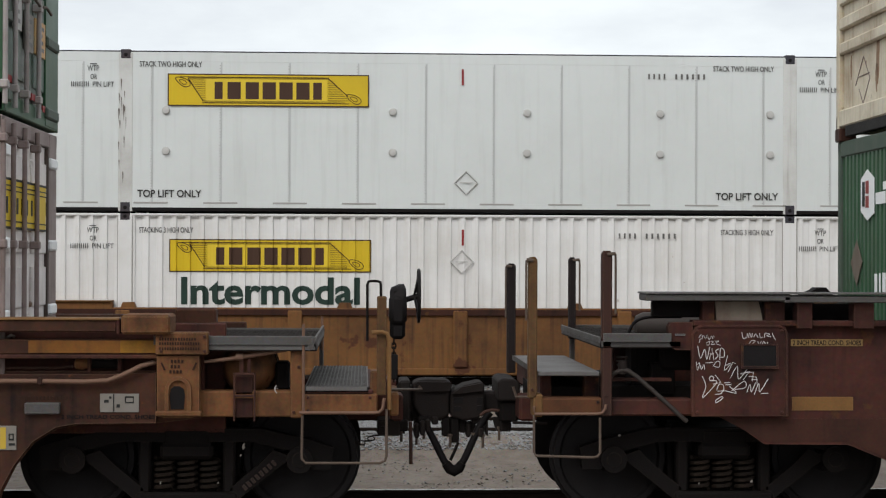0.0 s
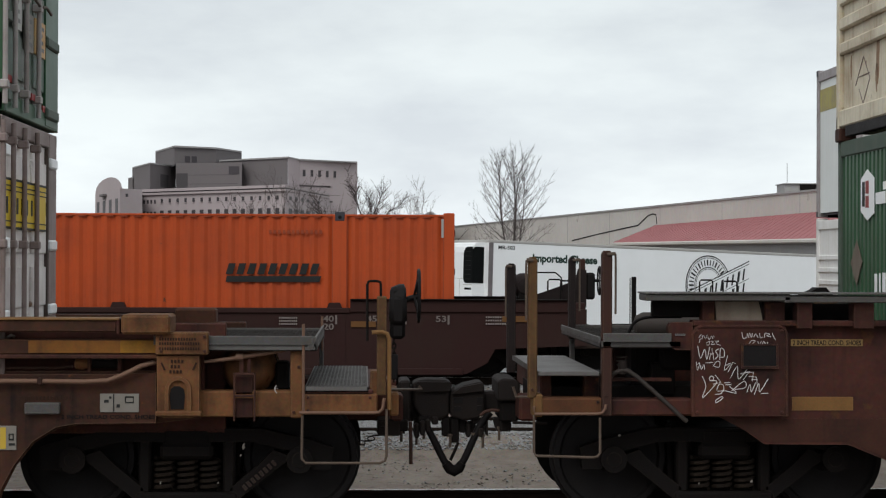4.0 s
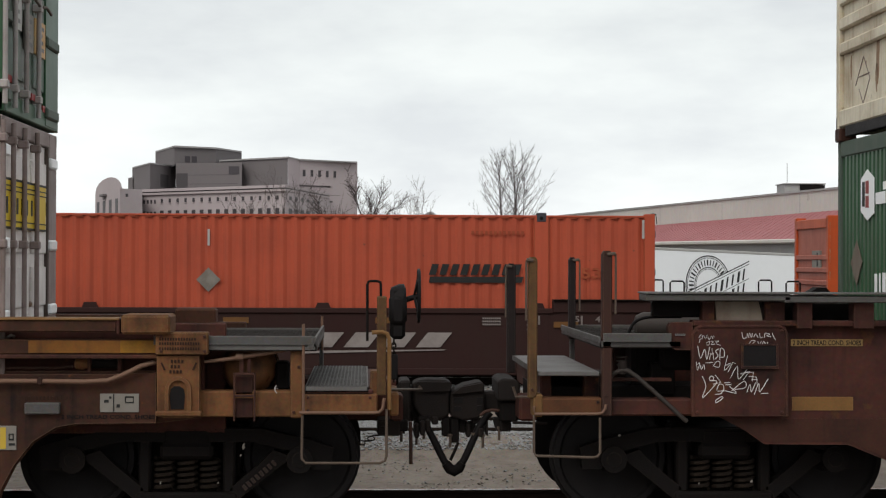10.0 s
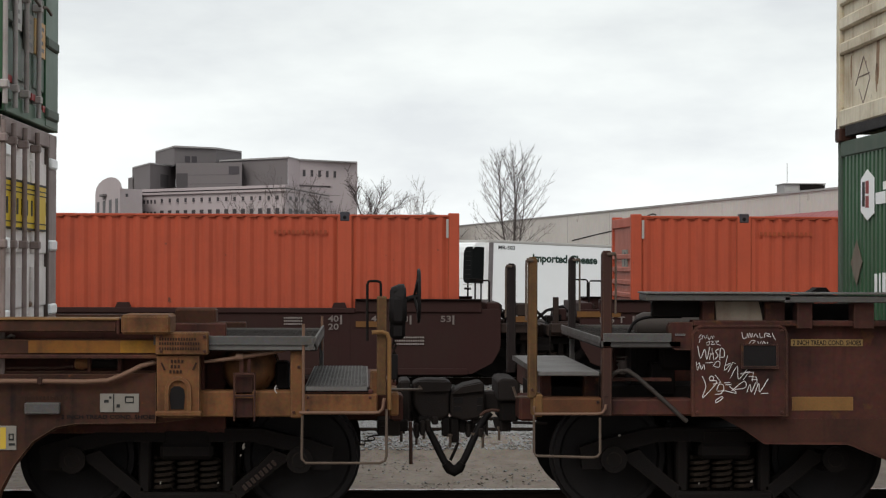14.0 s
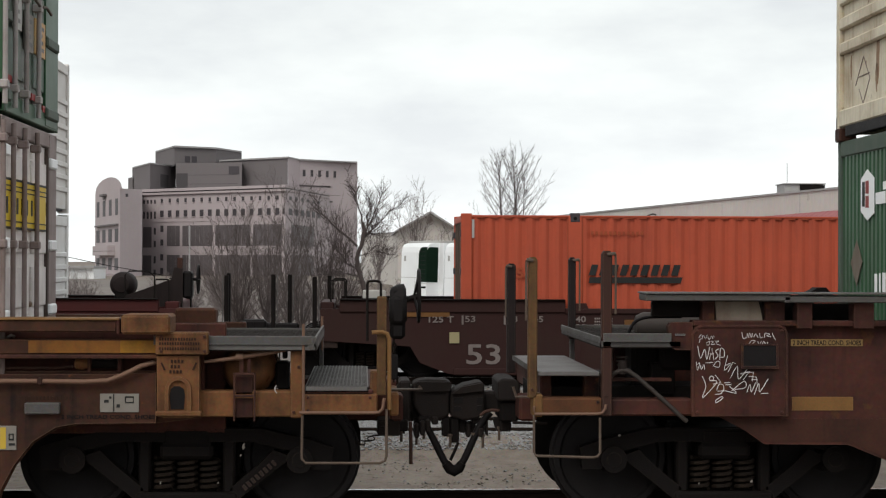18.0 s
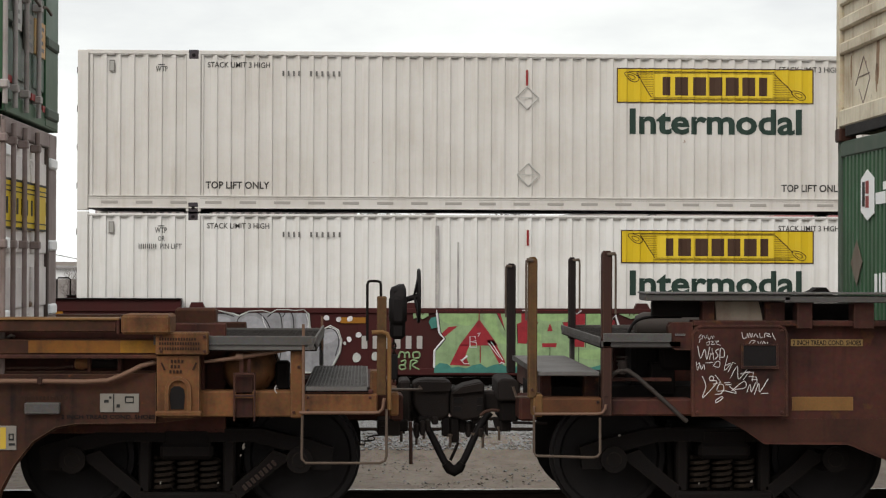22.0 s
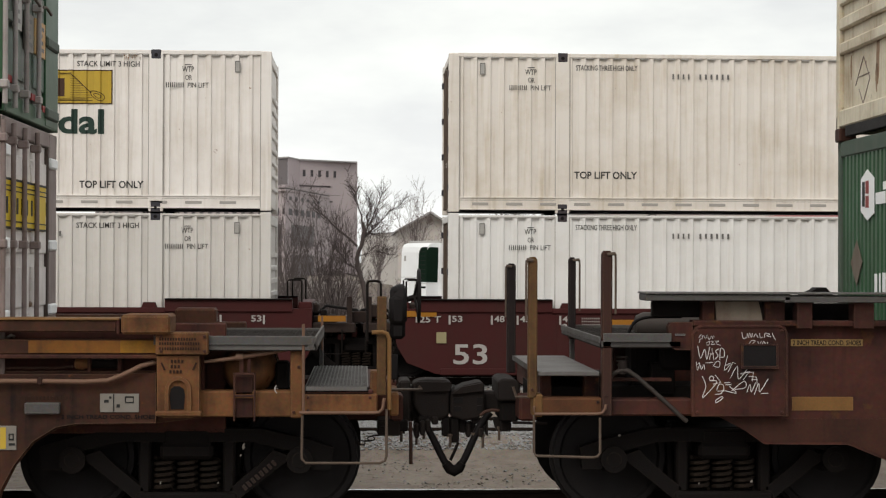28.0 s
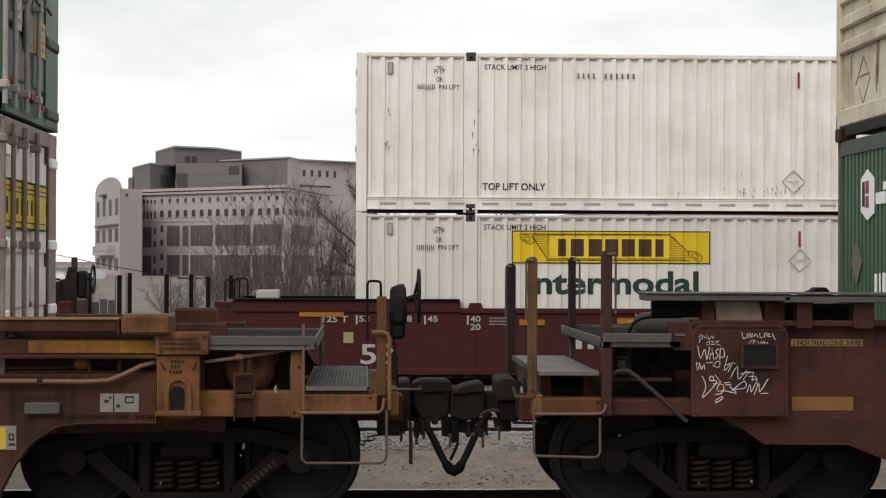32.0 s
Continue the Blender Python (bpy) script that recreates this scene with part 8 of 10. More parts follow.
left_car = near_root("well_car", "dirty tan well car standing at a crossover platform", "rail car", "standing well cars")
np_("side_web", Shape().prism([(-4.852, 1.235), (-1.66, 1.240), (-1.66, 1.551), (-1.326, 1.558), (-1.323, 0.856), (-1.713, 0.810), (-2.308, 0.801), (-2.490, 0.764), (-2.672, 0.649), (-2.817, 0.465), (-2.925, 0.250), (-3.014, -0.062), (-4.841, -0.057)], 14.64, 14.70), "near_tan", left_car, "recessed tan side plate with a wheel arch")
np_("side_plate", Shape().prism([(-4.820, 1.215), (-2.10, 1.218), (-1.677, 1.230), (-1.675, 0.823), (-2.316, 0.818), (-2.484, 0.786), (-2.665, 0.672), (-2.813, 0.485), (-2.925, 0.270), (-3.014, -0.049), (-4.812, -0.044)], 14.56, 14.64), "near_tan", left_car, "lower tan side plate above the truck")
np_("top_chord", Shape().box(-4.783, -1.972, 1.562, 1.666, 14.42, 14.78, 0.015), "near_tan", left_car, "dented tan top chord")
np_("chord_lip", Shape().box(-4.776, -1.952, 1.660, 1.676, 14.40, 14.80, 0.004), "dull_ochre", left_car)
np_("chord_end_cap", Shape().box(-1.979, -1.947, 1.548, 1.679, 14.41, 14.79, 0.01), "near_brown", left_car)
np_("guide_block", Shape().box(-1.934, -1.542, 1.549, 1.708, 14.36, 14.80, 0.02), "near_ochre", left_car, "pale tan container guide block")
np_("stripe_beam", Shape().box(-4.811, -1.656, 1.381, 1.504, 14.50, 14.64, 0.01), "near_tan", left_car)
np_("reflective_stripe", Shape().box(-2.690, -1.956, 1.394, 1.494, 14.494, 14.50, 0), "near_stripe", left_car, "worn brown-orange reflective stripe")
np_("reflective_stripe", Shape().box(-1.955, -1.660, 1.395, 1.495, 14.494, 14.50, 0), "near_gold", left_car, "worn orange-yellow reflective stripe")
np_("lower_flange", Shape().box(-4.811, -1.656, 1.349, 1.381, 14.46, 14.66, 0.006), "near_brown", left_car)
np_("air_pipe", Shape().tube([(-4.796, 14.500, 1.164), (-2.646, 14.500, 1.166), (-2.239, 14.500, 1.162), (-2.058, 14.500, 1.171), (-1.945, 14.500, 1.212), (-1.787, 14.500, 1.290), (-1.566, 14.550, 1.351)], 0.020, 10), "rod_pink", left_car, "bent brake pipe", True)
np_("pipe_clamp", Shape().box(-2.618, -2.575, 1.136, 1.194, 14.47, 14.56, 0.008), "near_brown", left_car)
np_("recess_pipe", Shape().tube([(-4.8, 14.66, 1.262), (-2.50, 14.66, 1.262), (-2.36, 14.66, 1.275)], 0.011, 8), "post_brown", left_car, "thin pipe in a dark recess", True)
np_("pipe_valve", Shape().lathe([(-0.055, 0.028), (-0.045, 0.045), (0.0, 0.052), (0.030, 0.040), (0.055, 0.046), (0.062, 0.020)], 14, (-2.290, 14.66, 1.298), "x").box(-2.315, -2.265, 1.25, 1.30, 14.63, 14.70, 0.01), "near_ochre", left_car, "tan cast valve", True)
np_("recess_cylinder", Shape().lathe([(-0.115, 0.02), (-0.110, 0.040), (0.110, 0.040), (0.115, 0.02)], 16, (-2.12, 14.72, 1.296), "x"), "coupler_iron", left_car, "dark cylinder in the recess", True)
np_("recess_bracket", Shape().box(-1.99, -1.96, 1.235, 1.36, 14.60, 14.70, 0.005).box(-2.235, -2.21, 1.235, 1.36, 14.60, 14.70, 0.005), "near_brown", left_car)
np_("recess_floor", Shape().box(-4.8, -1.68, 1.205, 1.214, 14.58, 14.94, 0.002), "near_brown", left_car)
np_("bracket_head", Shape().box(-1.665, -1.244, 1.384, 1.566, 14.42, 14.56, 0.01), "near_ochre", left_car)
bk = np_("jack_bracket", Shape().prism([(-1.658, 1.373), (-1.318, 1.374), (-1.316, 0.890), (-1.384, 0.872), (-1.592, 0.872), (-1.656, 0.890)], 14.46, 14.56), "near_ochre", left_car, "tan jacking bracket with a slot")
hood = Shape()
outer = arc(-1.485, 1.103, 0.105, 0.105, 180, 0, 10)
inner = arc(-1.485, 1.103, 0.075, 0.075, 0, 180, 10)
hood.prism([(outer[0][0], 0.912)] + outer + [(outer[-1][0], 0.912), (inner[0][0], 0.912)] + inner + [(inner[-1][0], 0.912)], 14.43, 14.46)
np_("slot_hood", hood, "near_ochre", bk)
# A black face paints the dark inside of the slot.
np_("slot", Shape().prism([(-1.544, 0.943), (-1.554, 1.056), (-1.545, 1.106), (-1.518, 1.129), (-1.473, 1.129), (-1.441, 1.106), (-1.431, 1.056), (-1.440, 0.943)], 14.452, 14.47), "grease", bk)
np_("bracket_foot", Shape().box(-1.665, -1.298, 0.889, 0.930, 14.42, 14.6, 0.008), "near_ochre", bk)
note = Shape()
bars(note, -1.634, 1.499, 0.30, 0.022, 14.414, 14, 0.6)
bars(note, -1.634, 1.463, 0.33, 0.022, 14.414, 16, 0.6)
bars(note, -1.634, 1.422, 0.33, 0.022, 14.414, 16, 0.6)
np_("stencil_line", note, "ink_soft", left_car, "unreadable stencilled notice")
note = Shape()
for row, (px0, n) in enumerate(((0.0, 4), (0.0, 3), (-0.01, 4))):
    bars(note, -1.546 + px0, 1.316 - 0.042 * row, 0.028 * n, 0.026, 14.452, n, 0.6)
note.prism([(-1.627, 1.316), (-1.614, 1.320), (-1.586, 1.261), (-1.600, 1.256)], 14.452, 14.458)
note.prism([(-1.374, 1.261), (-1.360, 1.257), (-1.333, 1.316), (-1.347, 1.321)], 14.452, 14.458)
np_("stencil_line", note, "ink_soft", bk, "faded stencil and arrows")
lab = np_("label_plate", Shape().box(-2.124, -1.810, 0.911, 1.062, 14.548, 14.559, 0.002), "dirty_label", left_car, "dirty white printed label")
ink = Shape().box(-2.018, -2.009, 0.917, 1.059, 14.544, 14.548, 0).box(-2.090, -2.054, 0.990, 1.013, 14.544, 14.548, 0).box(-2.050, -2.032, 1.022, 1.040, 14.544, 14.548, 0).box(-1.990, -1.963, 0.949, 0.976, 14.544, 14.548, 0)
ink.tube([(-1.919, 14.546, 1.035), (-1.855, 14.546, 1.035), (-1.855, 14.546, 0.990), (-1.919, 14.546, 0.990), (-1.919, 14.546, 1.035)], 0.006, 4)
np_("label_marks", ink, "black", lab)
lab = np_("label_plate", Shape().box(-3.104, -2.793, 0.606, 0.802, 14.548, 14.559, 0.002), "dirty_label", left_car, "white and yellow printed label")
np_("label_marks", Shape().box(-2.922, -2.876, 0.616, 0.789, 14.544, 14.548, 0), "old_yellow", lab)
np_("label_marks", Shape().box(-2.854, -2.813, 0.730, 0.739, 14.544, 14.548, 0).box(-2.854, -2.813, 0.684, 0.698, 14.544, 14.548, 0).box(-2.854, -2.845, 0.684, 0.739, 14.544, 14.548, 0).box(-2.822, -2.813, 0.684, 0.739, 14.544, 14.548, 0).box(-2.854, -2.804, 0.643, 0.661, 14.544, 14.548, 0), "black", lab)
np_("junction_box", Shape().box(-2.722, -2.442, 0.899, 0.991, 14.50, 14.57, 0.008), "steel_grey", left_car, "grey metal box")
note = Shape()
bars(note, -2.790, 1.012, 0.48, 0.028, 14.554, 16, 0.6)
np_("stencil_line", note, "ink_soft", left_car, "faded stencilled line")
lettering("2 INCH TREAD COND. SHOES", -2.436, 0.857, 0.755, 0.034, 14.552 - TRACK_NEAR, "grease", left_car, 0.02)
np_("end_sill", Shape().box(-1.330, -0.550, 0.872, 1.084, 14.56, 14.74, 0.012), "near_ochre", left_car)
np_("centre_sill", Shape().box(-5.298, 0.296, 0.74, 1.10, 15.72, 16.32, 0.02), "near_brown", left_car)
np_("shear_plate", Shape().box(-1.371, -0.413, 0.98, 1.04, 14.75, 17.3, 0.01), "iron", left_car)
np_("inner_wall", Shape().box(-4.946, -1.140, 0.70, 1.62, 14.95, 15.02, 0.01), "near_brown", left_car)
np_("bulkhead", Shape().box(-1.365, -1.299, 0.90, 1.46, 14.7, 17.3, 0.01), "near_brown", left_car)
np_("end_bolster", Shape().box(0.226, 0.301, 0.86, 1.05, 14.80, 17.2, 0.015), "near_ochre", left_car)
tank = [(-0.30, 0.02), (-0.28, 0.10), (-0.22, 0.17), (-0.12, 0.215), (0.0, 0.23), (0.40, 0.23), (0.52, 0.20), (0.60, 0.10), (0.62, 0.02)]
np_("air_reservoir", Shape().lathe(tank, 28, (-0.943, 14.960, 1.254)), "near_ochre", left_car, "rounded tan air reservoir", True)
np_("reservoir_strap", Shape().lathe([(0.0, 0.236), (0.05, 0.236)], 28, (-0.943, 14.960, 1.254)), "iron", left_car, "", True)
np_("valve_body", Shape().box(-0.723, -0.611, 1.070, 1.305, 14.85, 15.1, 0.02), "iron", left_car)
np_("brake_rod", Shape().tube([(-1.284, 14.560, 1.319), (-1.065, 14.560, 1.347), (-0.790, 14.560, 1.389), (-0.579, 14.560, 1.430)], [0.013, 0.018, 0.018, 0.016], 10), "rod_pink", left_car, "pale diagonal brake rod", True)
np_("rod_collar", Shape().lathe([(-0.03, 0.03), (0.03, 0.03)], 12, (-1.001, 14.560, 1.361), "x"), "rod_pink", left_car)
np_("hanger", Shape().box(-1.002, -0.969, 1.222, 1.337, 14.57, 14.6, 0.003).box(-0.937, -0.910, 1.222, 1.346, 14.57, 14.6, 0.003), "near_brown", left_car)
st = Shape()
st.box(-1.047, -0.869, 1.216, 1.235, 14.50, 14.53, 0.003).box(-1.046, -0.868, 1.038, 1.056, 14.50, 14.53, 0.003).box(-1.046, -1.033, 0.841, 1.235, 14.50, 14.53, 0.003).box(-0.882, -0.868, 0.841, 1.235, 14.50, 14.53, 0.003)
np_("step_frame", st, "near_brown", left_car, "small folded steel step")
np_("step_box", Shape().box(-1.034, -0.892, 1.055, 1.207, 14.56, 14.80, 0.004).box(-1.033, -0.891, 0.870, 1.027, 14.545, 14.556, 0.003), "near_brown", left_car)
grating(left_car, -1.561, -0.376, 14.50, 17.38, 1.470, 0.07, "dark grimy crossover walkway in a grey frame", "galv", "dark_grate")
np_("walkway_edge", Shape().box(-1.60, -0.372, 1.452, 1.490, 17.382, 17.40, 0.003), "steel_grey", left_car, "far grey kick plate")
np_("walkway_edge", Shape().box(-0.396, -0.378, 1.448, 1.520, 14.50, 17.38, 0.003), "steel_grey", left_car, "end kick plate")
np_("walkway_leg", Shape().box(-0.42, -0.38, 1.13, 1.45, 17.30, 17.36, 0.004), "steel_grey", left_car)
np_("walkway_edge", Shape().box(-1.687, -0.408, 1.462, 1.534, 14.478, 14.496, 0.003), "steel_grey", left_car, "flat grey kick plate")
np_("walkway_brace", Shape().prism([(-0.444, 1.530), (-0.380, 1.530), (-0.380, 1.500), (-0.416, 1.420), (-0.444, 1.420)], 14.48, 14.495), "steel_grey", left_car)
grating(left_car, -0.470, 0.047, 14.50, 17.35, 1.127, 0.030, "grey grating platform at the car end", "galv", "grate_tread", 0.034)
np_("platform_frame", Shape().box(-0.485, 0.084, 1.061, 1.098, 14.50, 17.3, 0.008), "near_brown", left_car)
np_("platform_beam", Shape().box(-0.480, 0.121, 0.896, 1.066, 14.50, 14.70, 0.012), "near_ochre", left_car, "pale tan step beam")
np_("stand", Shape().box(-0.587, -0.486, 0.865, 1.453, 14.54, 14.72, 0.01), "near_ochre", left_car, "upright tan bracket")
np_("stand", Shape().box(0.061, 0.186, 1.047, 1.246, 14.575, 14.80, 0.01), "near_ochre", left_car)
np_("carrier", Shape().box(0.234, 0.346, 0.780, 1.003, 15.2, 15.6, 0.02), "near_brown", left_car)
np_("end_post", Shape().box(0.115, 0.193, 1.049, 1.856, 14.54, 14.66, 0.008), "ochre_post", left_car, "ochre end post")
np_("end_post", Shape().box(0.136, 0.207, 0.847, 1.694, 17.2, 17.3, 0.008), "near_tan", left_car)
for pts, r, m, lb in (
    ([(-0.482, 14.500, 1.630), (-0.481, 14.500, 1.511), (-0.479, 14.500, 0.911)], 0.012, "rod_pink", "upright grab rod"),
    ([(-0.395, 17.300, 1.609), (-0.394, 17.300, 1.281)], 0.012, "rod_pink", "far grab rod"),
    ([(0.073, 14.500, 1.563), (0.155, 14.500, 1.568), (0.197, 14.500, 1.554), (0.215, 14.500, 1.513), (0.218, 14.500, 0.939)], 0.017, "dull_ochre", "bent ochre handrail"),
    ([(-0.510, 14.470, 0.914), (0.084, 14.470, 0.914), (0.135, 14.470, 0.918), (0.162, 14.470, 0.946), (0.176, 14.470, 1.033)], 0.013, "rod_pink", "horizontal grab iron"),
    ([(-0.487, 14.490, 0.889), (-0.491, 14.490, 0.596), (-0.490, 14.490, 0.541), (-0.458, 14.490, 0.505), (0.141, 14.490, 0.504), (0.182, 14.490, 0.522), (0.196, 14.490, 0.559), (0.195, 14.490, 0.940)], 0.011, "chrome", "hanging stirrup step"),
    ([(0.037, 14.600, 1.489), (0.035, 14.600, 1.947), (0.044, 14.600, 1.975), (0.062, 14.600, 1.980), (0.118, 14.600, 1.980), (0.141, 14.600, 1.971), (0.146, 14.600, 1.943), (0.147, 14.600, 1.490)], 0.011, "iron", "looped grab iron"),
    ([(0.226, 14.800, 1.078), (0.461, 15.600, 1.021), (0.518, 15.700, 1.018), (0.493, 15.700, 1.043)], 0.012, "chrome", "uncoupling lever"),
    ([(0.417, 15.600, 0.744), (0.423, 15.600, 0.576), (0.424, 15.600, 0.369)], 0.016, "post_brown", "hanging rod"),
):
    np_("handrail", Shape().tube(pts, r, 8), m, left_car, lb, True)
bh = np_("brake_housing", Shape().lathe([(-0.05, 0.05), (-0.05, 0.10), (0.02, 0.13), (0.06, 0.13), (0.08, 0.09)], 20, (0.287, 15.200, 1.820), "x").box(0.230, 0.360, 1.482, 1.925, 15.1, 15.35, 0.03).box(0.231, 0.299, 1.136, 1.350, 15.16, 15.26, 0.01).box(0.222, 0.372, 1.60, 1.86, 15.06, 15.38, 0.04), "grease", left_car, "black hand brake gear housing", True)
whl = Shape()
wc = (0.475, 15.200, 1.849)
whl.tube([(wc[0] + 0.02 * math.sin(a) * 0, wc[1] + 0.22 * math.cos(a), wc[2] + 0.22 * math.sin(a)) for a in (2 * math.pi * k / 28 for k in range(29))], 0.014, 8)
for k in range(4):
    a = math.pi / 4 + math.pi / 2 * k
    whl.tube([(wc[0] - 0.04, wc[1], wc[2]), (wc[0], wc[1] + 0.22 * math.cos(a), wc[2] + 0.22 * math.sin(a))], 0.011, 6)
whl.tube([(0.345, 15.200, 1.810), (wc[0], wc[1], wc[2])], 0.024, 10)
np_("brake_wheel", whl, "grease", bh, "black hand brake wheel seen edge on", True)
ch = Shape()
for k in range(9):
    cx, cy, cz = (0.264, 15.200, 1.463)
    z = cz - 0.040 * k
    ring = [(cx + (0.017 * math.cos(a) if k % 2 else 0), cy + (0 if k % 2 else 0.017 * math.cos(a)), z + 0.028 * math.sin(a)) for a in (2 * math.pi * j / 8 for j in range(9))]
    ch.tube(ring, 0.008, 5)
np_("chain", ch, "iron", bh)
np_("cock_handle", Shape().tube([(-0.700, 14.52, 1.130), (-0.712, 14.50, 1.112), (-0.706, 14.49, 1.085), (-0.690, 14.49, 1.070)], 0.005, 6).tube([(-0.712, 14.50, 1.112), (-0.685, 14.52, 1.106)], 0.003, 6), "bright_rod", left_car, "small bright valve handle", True)
# far side of the left car
np_("far_chord", Shape().box(-5.147, -1.830, 1.529, 1.617, 17.40, 17.62, 0.012), "near_tan", left_car)
np_("far_guide_block", Shape().box(-1.820, -1.424, 1.523, 1.682, 17.36, 17.62, 0.02), "near_tan", left_car)
np_("far_sill", Shape().box(-1.884, -1.137, 1.159, 1.545, 17.44, 17.56, 0.01), "near_tan", left_car)
bogie = truck(left_car, -1.463, near=True)
tag = Shape()
for k in range(8):
    u = 0.05 + 0.045 * k
    a, b = -1.01 + 0.762 * u, 0.19 + 0.647 * u
    tag.prism([(a, b), (a + 0.020, b + 0.017), (a - 0.012, b + 0.055), (a - 0.032, b + 0.038)], -1.079, -1.072)
part("stencil_line", tag, "joint_steel", bogie, "faint grey stencilled bars on the side frame")

# coupling between the two standing cars
left_coupler = soften(np_("coupler", Shape().prism([(0.294, 1.026), (0.456, 1.026), (0.457, 0.793), (0.295, 0.793)], 15.90, 16.14), "coupler_iron", left_car, "brown-black cast coupler", True))
soften(np_("knuckle", Shape().prism([(0.443, 1.060), (0.500, 1.087), (0.579, 1.096), (0.740, 1.090), (0.790, 1.066), (0.795, 1.032), (0.776, 0.972), (0.771, 0.766), (0.700, 0.730), (0.525, 0.741), (0.444, 0.871)], 15.84, 16.20), "coupler_iron", left_coupler, "worn left half of a coupled pair"), 0.03)
np_("knuckle_lip", Shape().prism([(0.481, 1.076), (0.787, 1.072), (0.773, 0.996), (0.502, 0.986)], 15.80, 15.842), "coupler_iron", left_coupler)
np_("striker", Shape().box(0.322, 0.422, 0.726, 1.091, 15.74, 16.30, 0.02), "coupler_iron", left_coupler)
np_("lock_lift", Shape().box(0.708, 0.779, 0.586, 0.757, 15.86, 16.0, 0.01).box(0.784, 0.860, 0.531, 0.757, 15.84, 16.02, 0.012).box(0.859, 0.920, 0.616, 0.757, 15.88, 16.0, 0.01), "iron", left_coupler)
np_("safety_rod", Shape().tube([(0.853, 15.860, 0.535), (0.818, 15.860, 0.449), (0.783, 15.860, 0.374)], 0.014, 8), "iron", left_coupler, "", True)
for x0, z0, x1, z1, y0 in ((*(0.458, 0.581), *(0.503, 0.706), 15.76), (*(0.508, 0.606), *(0.553, 0.736), 15.72), (*(0.558, 0.626), *(0.603, 0.746), 15.78), (*(0.293, 0.646), *(0.403, 0.746), 15.70), (*(0.130, 0.645), *(0.324, 0.781), 15.30), (*(0.613, 0.696), *(0.673, 0.766), 15.80)):
    np_("fitting", Shape().box(x0, x1, z0, z1, y0, 16.1, 0.012), "coupler_iron", left_car)
np_("fitting", Shape().box(0.407, 0.549, 0.713, 0.951, 15.96, 16.12, 0.012), "coupler_iron", left_car)
np_("angle_cock", Shape().lathe([(-0.05, 0.02), (-0.03, 0.04), (0.05, 0.04), (0.07, 0.03)], 12, (0.534, 15.840, 0.732), "x"), "iron", left_car, "", True)
links = Shape()
for k in range(7):
    cx, cy, cz = (-0.006, 15.200, 0.597)
    cx, cz = cx + 0.040 * k, cz + 0.012 * k + 0.003 * k * k
    links.tube([(cx + 0.030 * math.cos(a), cy + (0.016 * math.sin(a) if k % 2 else 0), cz + (0 if k % 2 else 0.018 * math.sin(a))) for a in (2 * math.pi * j / 10 for j in range(11))], 0.006, 5)
np_("chain", links, "iron", left_car, "short sagging safety chain", True)


def hose(root, pts, r, label):
    """A smooth rubber hose through the points."""
    out = []
    P = [Vector(p) for p in pts]
    P = [P[0] * 2 - P[1]] + P + [P[-1] * 2 - P[-2]]
    for i in range(1, len(P) - 2):
        for k in range(6):
            t = k / 6
            a, b, c, d = P[i - 1], P[i], P[i + 1], P[i + 2]
            out.append(0.5 * (2 * b + (c - a) * t + (2 * a - 5 * b + 4 * c - d) * t * t + (3 * b - a - 3 * c + d) * t * t * t))
    out.append(P[-2])
    return np_("air_hose", Shape().tube(out, r, 10), "grease", root, label, True)


hose(left_car, [(0.534, 15.840, 0.742), (0.580, 15.840, 0.662), (0.656, 15.840, 0.512), (0.727, 15.840, 0.371), (0.777, 15.840, 0.301)], 0.032, "black rubber brake hose")
np_("hose_coupling", Shape().tube([(0.736, 15.820, 0.353), (0.781, 15.820, 0.298), (0.811, 15.820, 0.283), (0.857, 15.820, 0.308), (0.887, 15.820, 0.353)], [0.040, 0.048, 0.050, 0.048, 0.038], 10), "iron", left_car, "joined hose ends", True)

right_car = near_root("well_car", "dirty dark brown well car with scrawled graffiti", "rail car", "standing well cars")
right_coupler = np_("coupler", Shape().box(1.054, 1.257, 0.804, 0.981, 15.92, 16.12, 0.02), "coupler_iron", right_car, "brown-black cast coupler")
soften(np_("knuckle", Shape().prism([(0.779, 0.975), (0.830, 1.010), (0.900, 1.045), (1.040, 1.078), (1.080, 1.060), (1.085, 0.804), (1.026, 0.750), (0.900, 0.735), (0.779, 0.764)], 15.80, 16.20), "coupler_iron", right_coupler, "worn right half of a coupled pair"), 0.025)
np_("knuckle_lip", Shape().prism([(0.791, 0.974), (0.881, 1.034), (1.041, 1.064), (1.066, 1.050), (1.061, 0.999), (0.851, 0.974)], 15.76, 15.802), "coupler_iron", right_coupler)
# Flat black plates paint the shade inside the pockets.
for x0, x1, z0, z1 in ((0.808, 0.888, 0.886, 0.936,), (0.808, 0.879, 0.816, 0.856,), (1.014, 1.069, 0.886, 0.936,), (1.014, 1.059, 0.816, 0.866,)):
    np_("pocket", Shape().box(x0, x1, z0, z1, 15.795, 15.806, 0.002), "grease", right_coupler)
hose(right_car, [(1.138, 15.840, 0.803), (1.078, 15.840, 0.732), (1.027, 15.840, 0.652), (0.978, 15.840, 0.541), (0.918, 15.840, 0.411), (0.868, 15.840, 0.321)], 0.032, "black rubber brake hose")
np_("brake_pipe", Shape().tube([(1.041, 15.750, 0.780), (1.081, 15.750, 0.815), (1.141, 15.750, 0.830), (1.221, 15.750, 0.825)], 0.014, 8), "post_brown", right_car, "bent brown pipe", True)
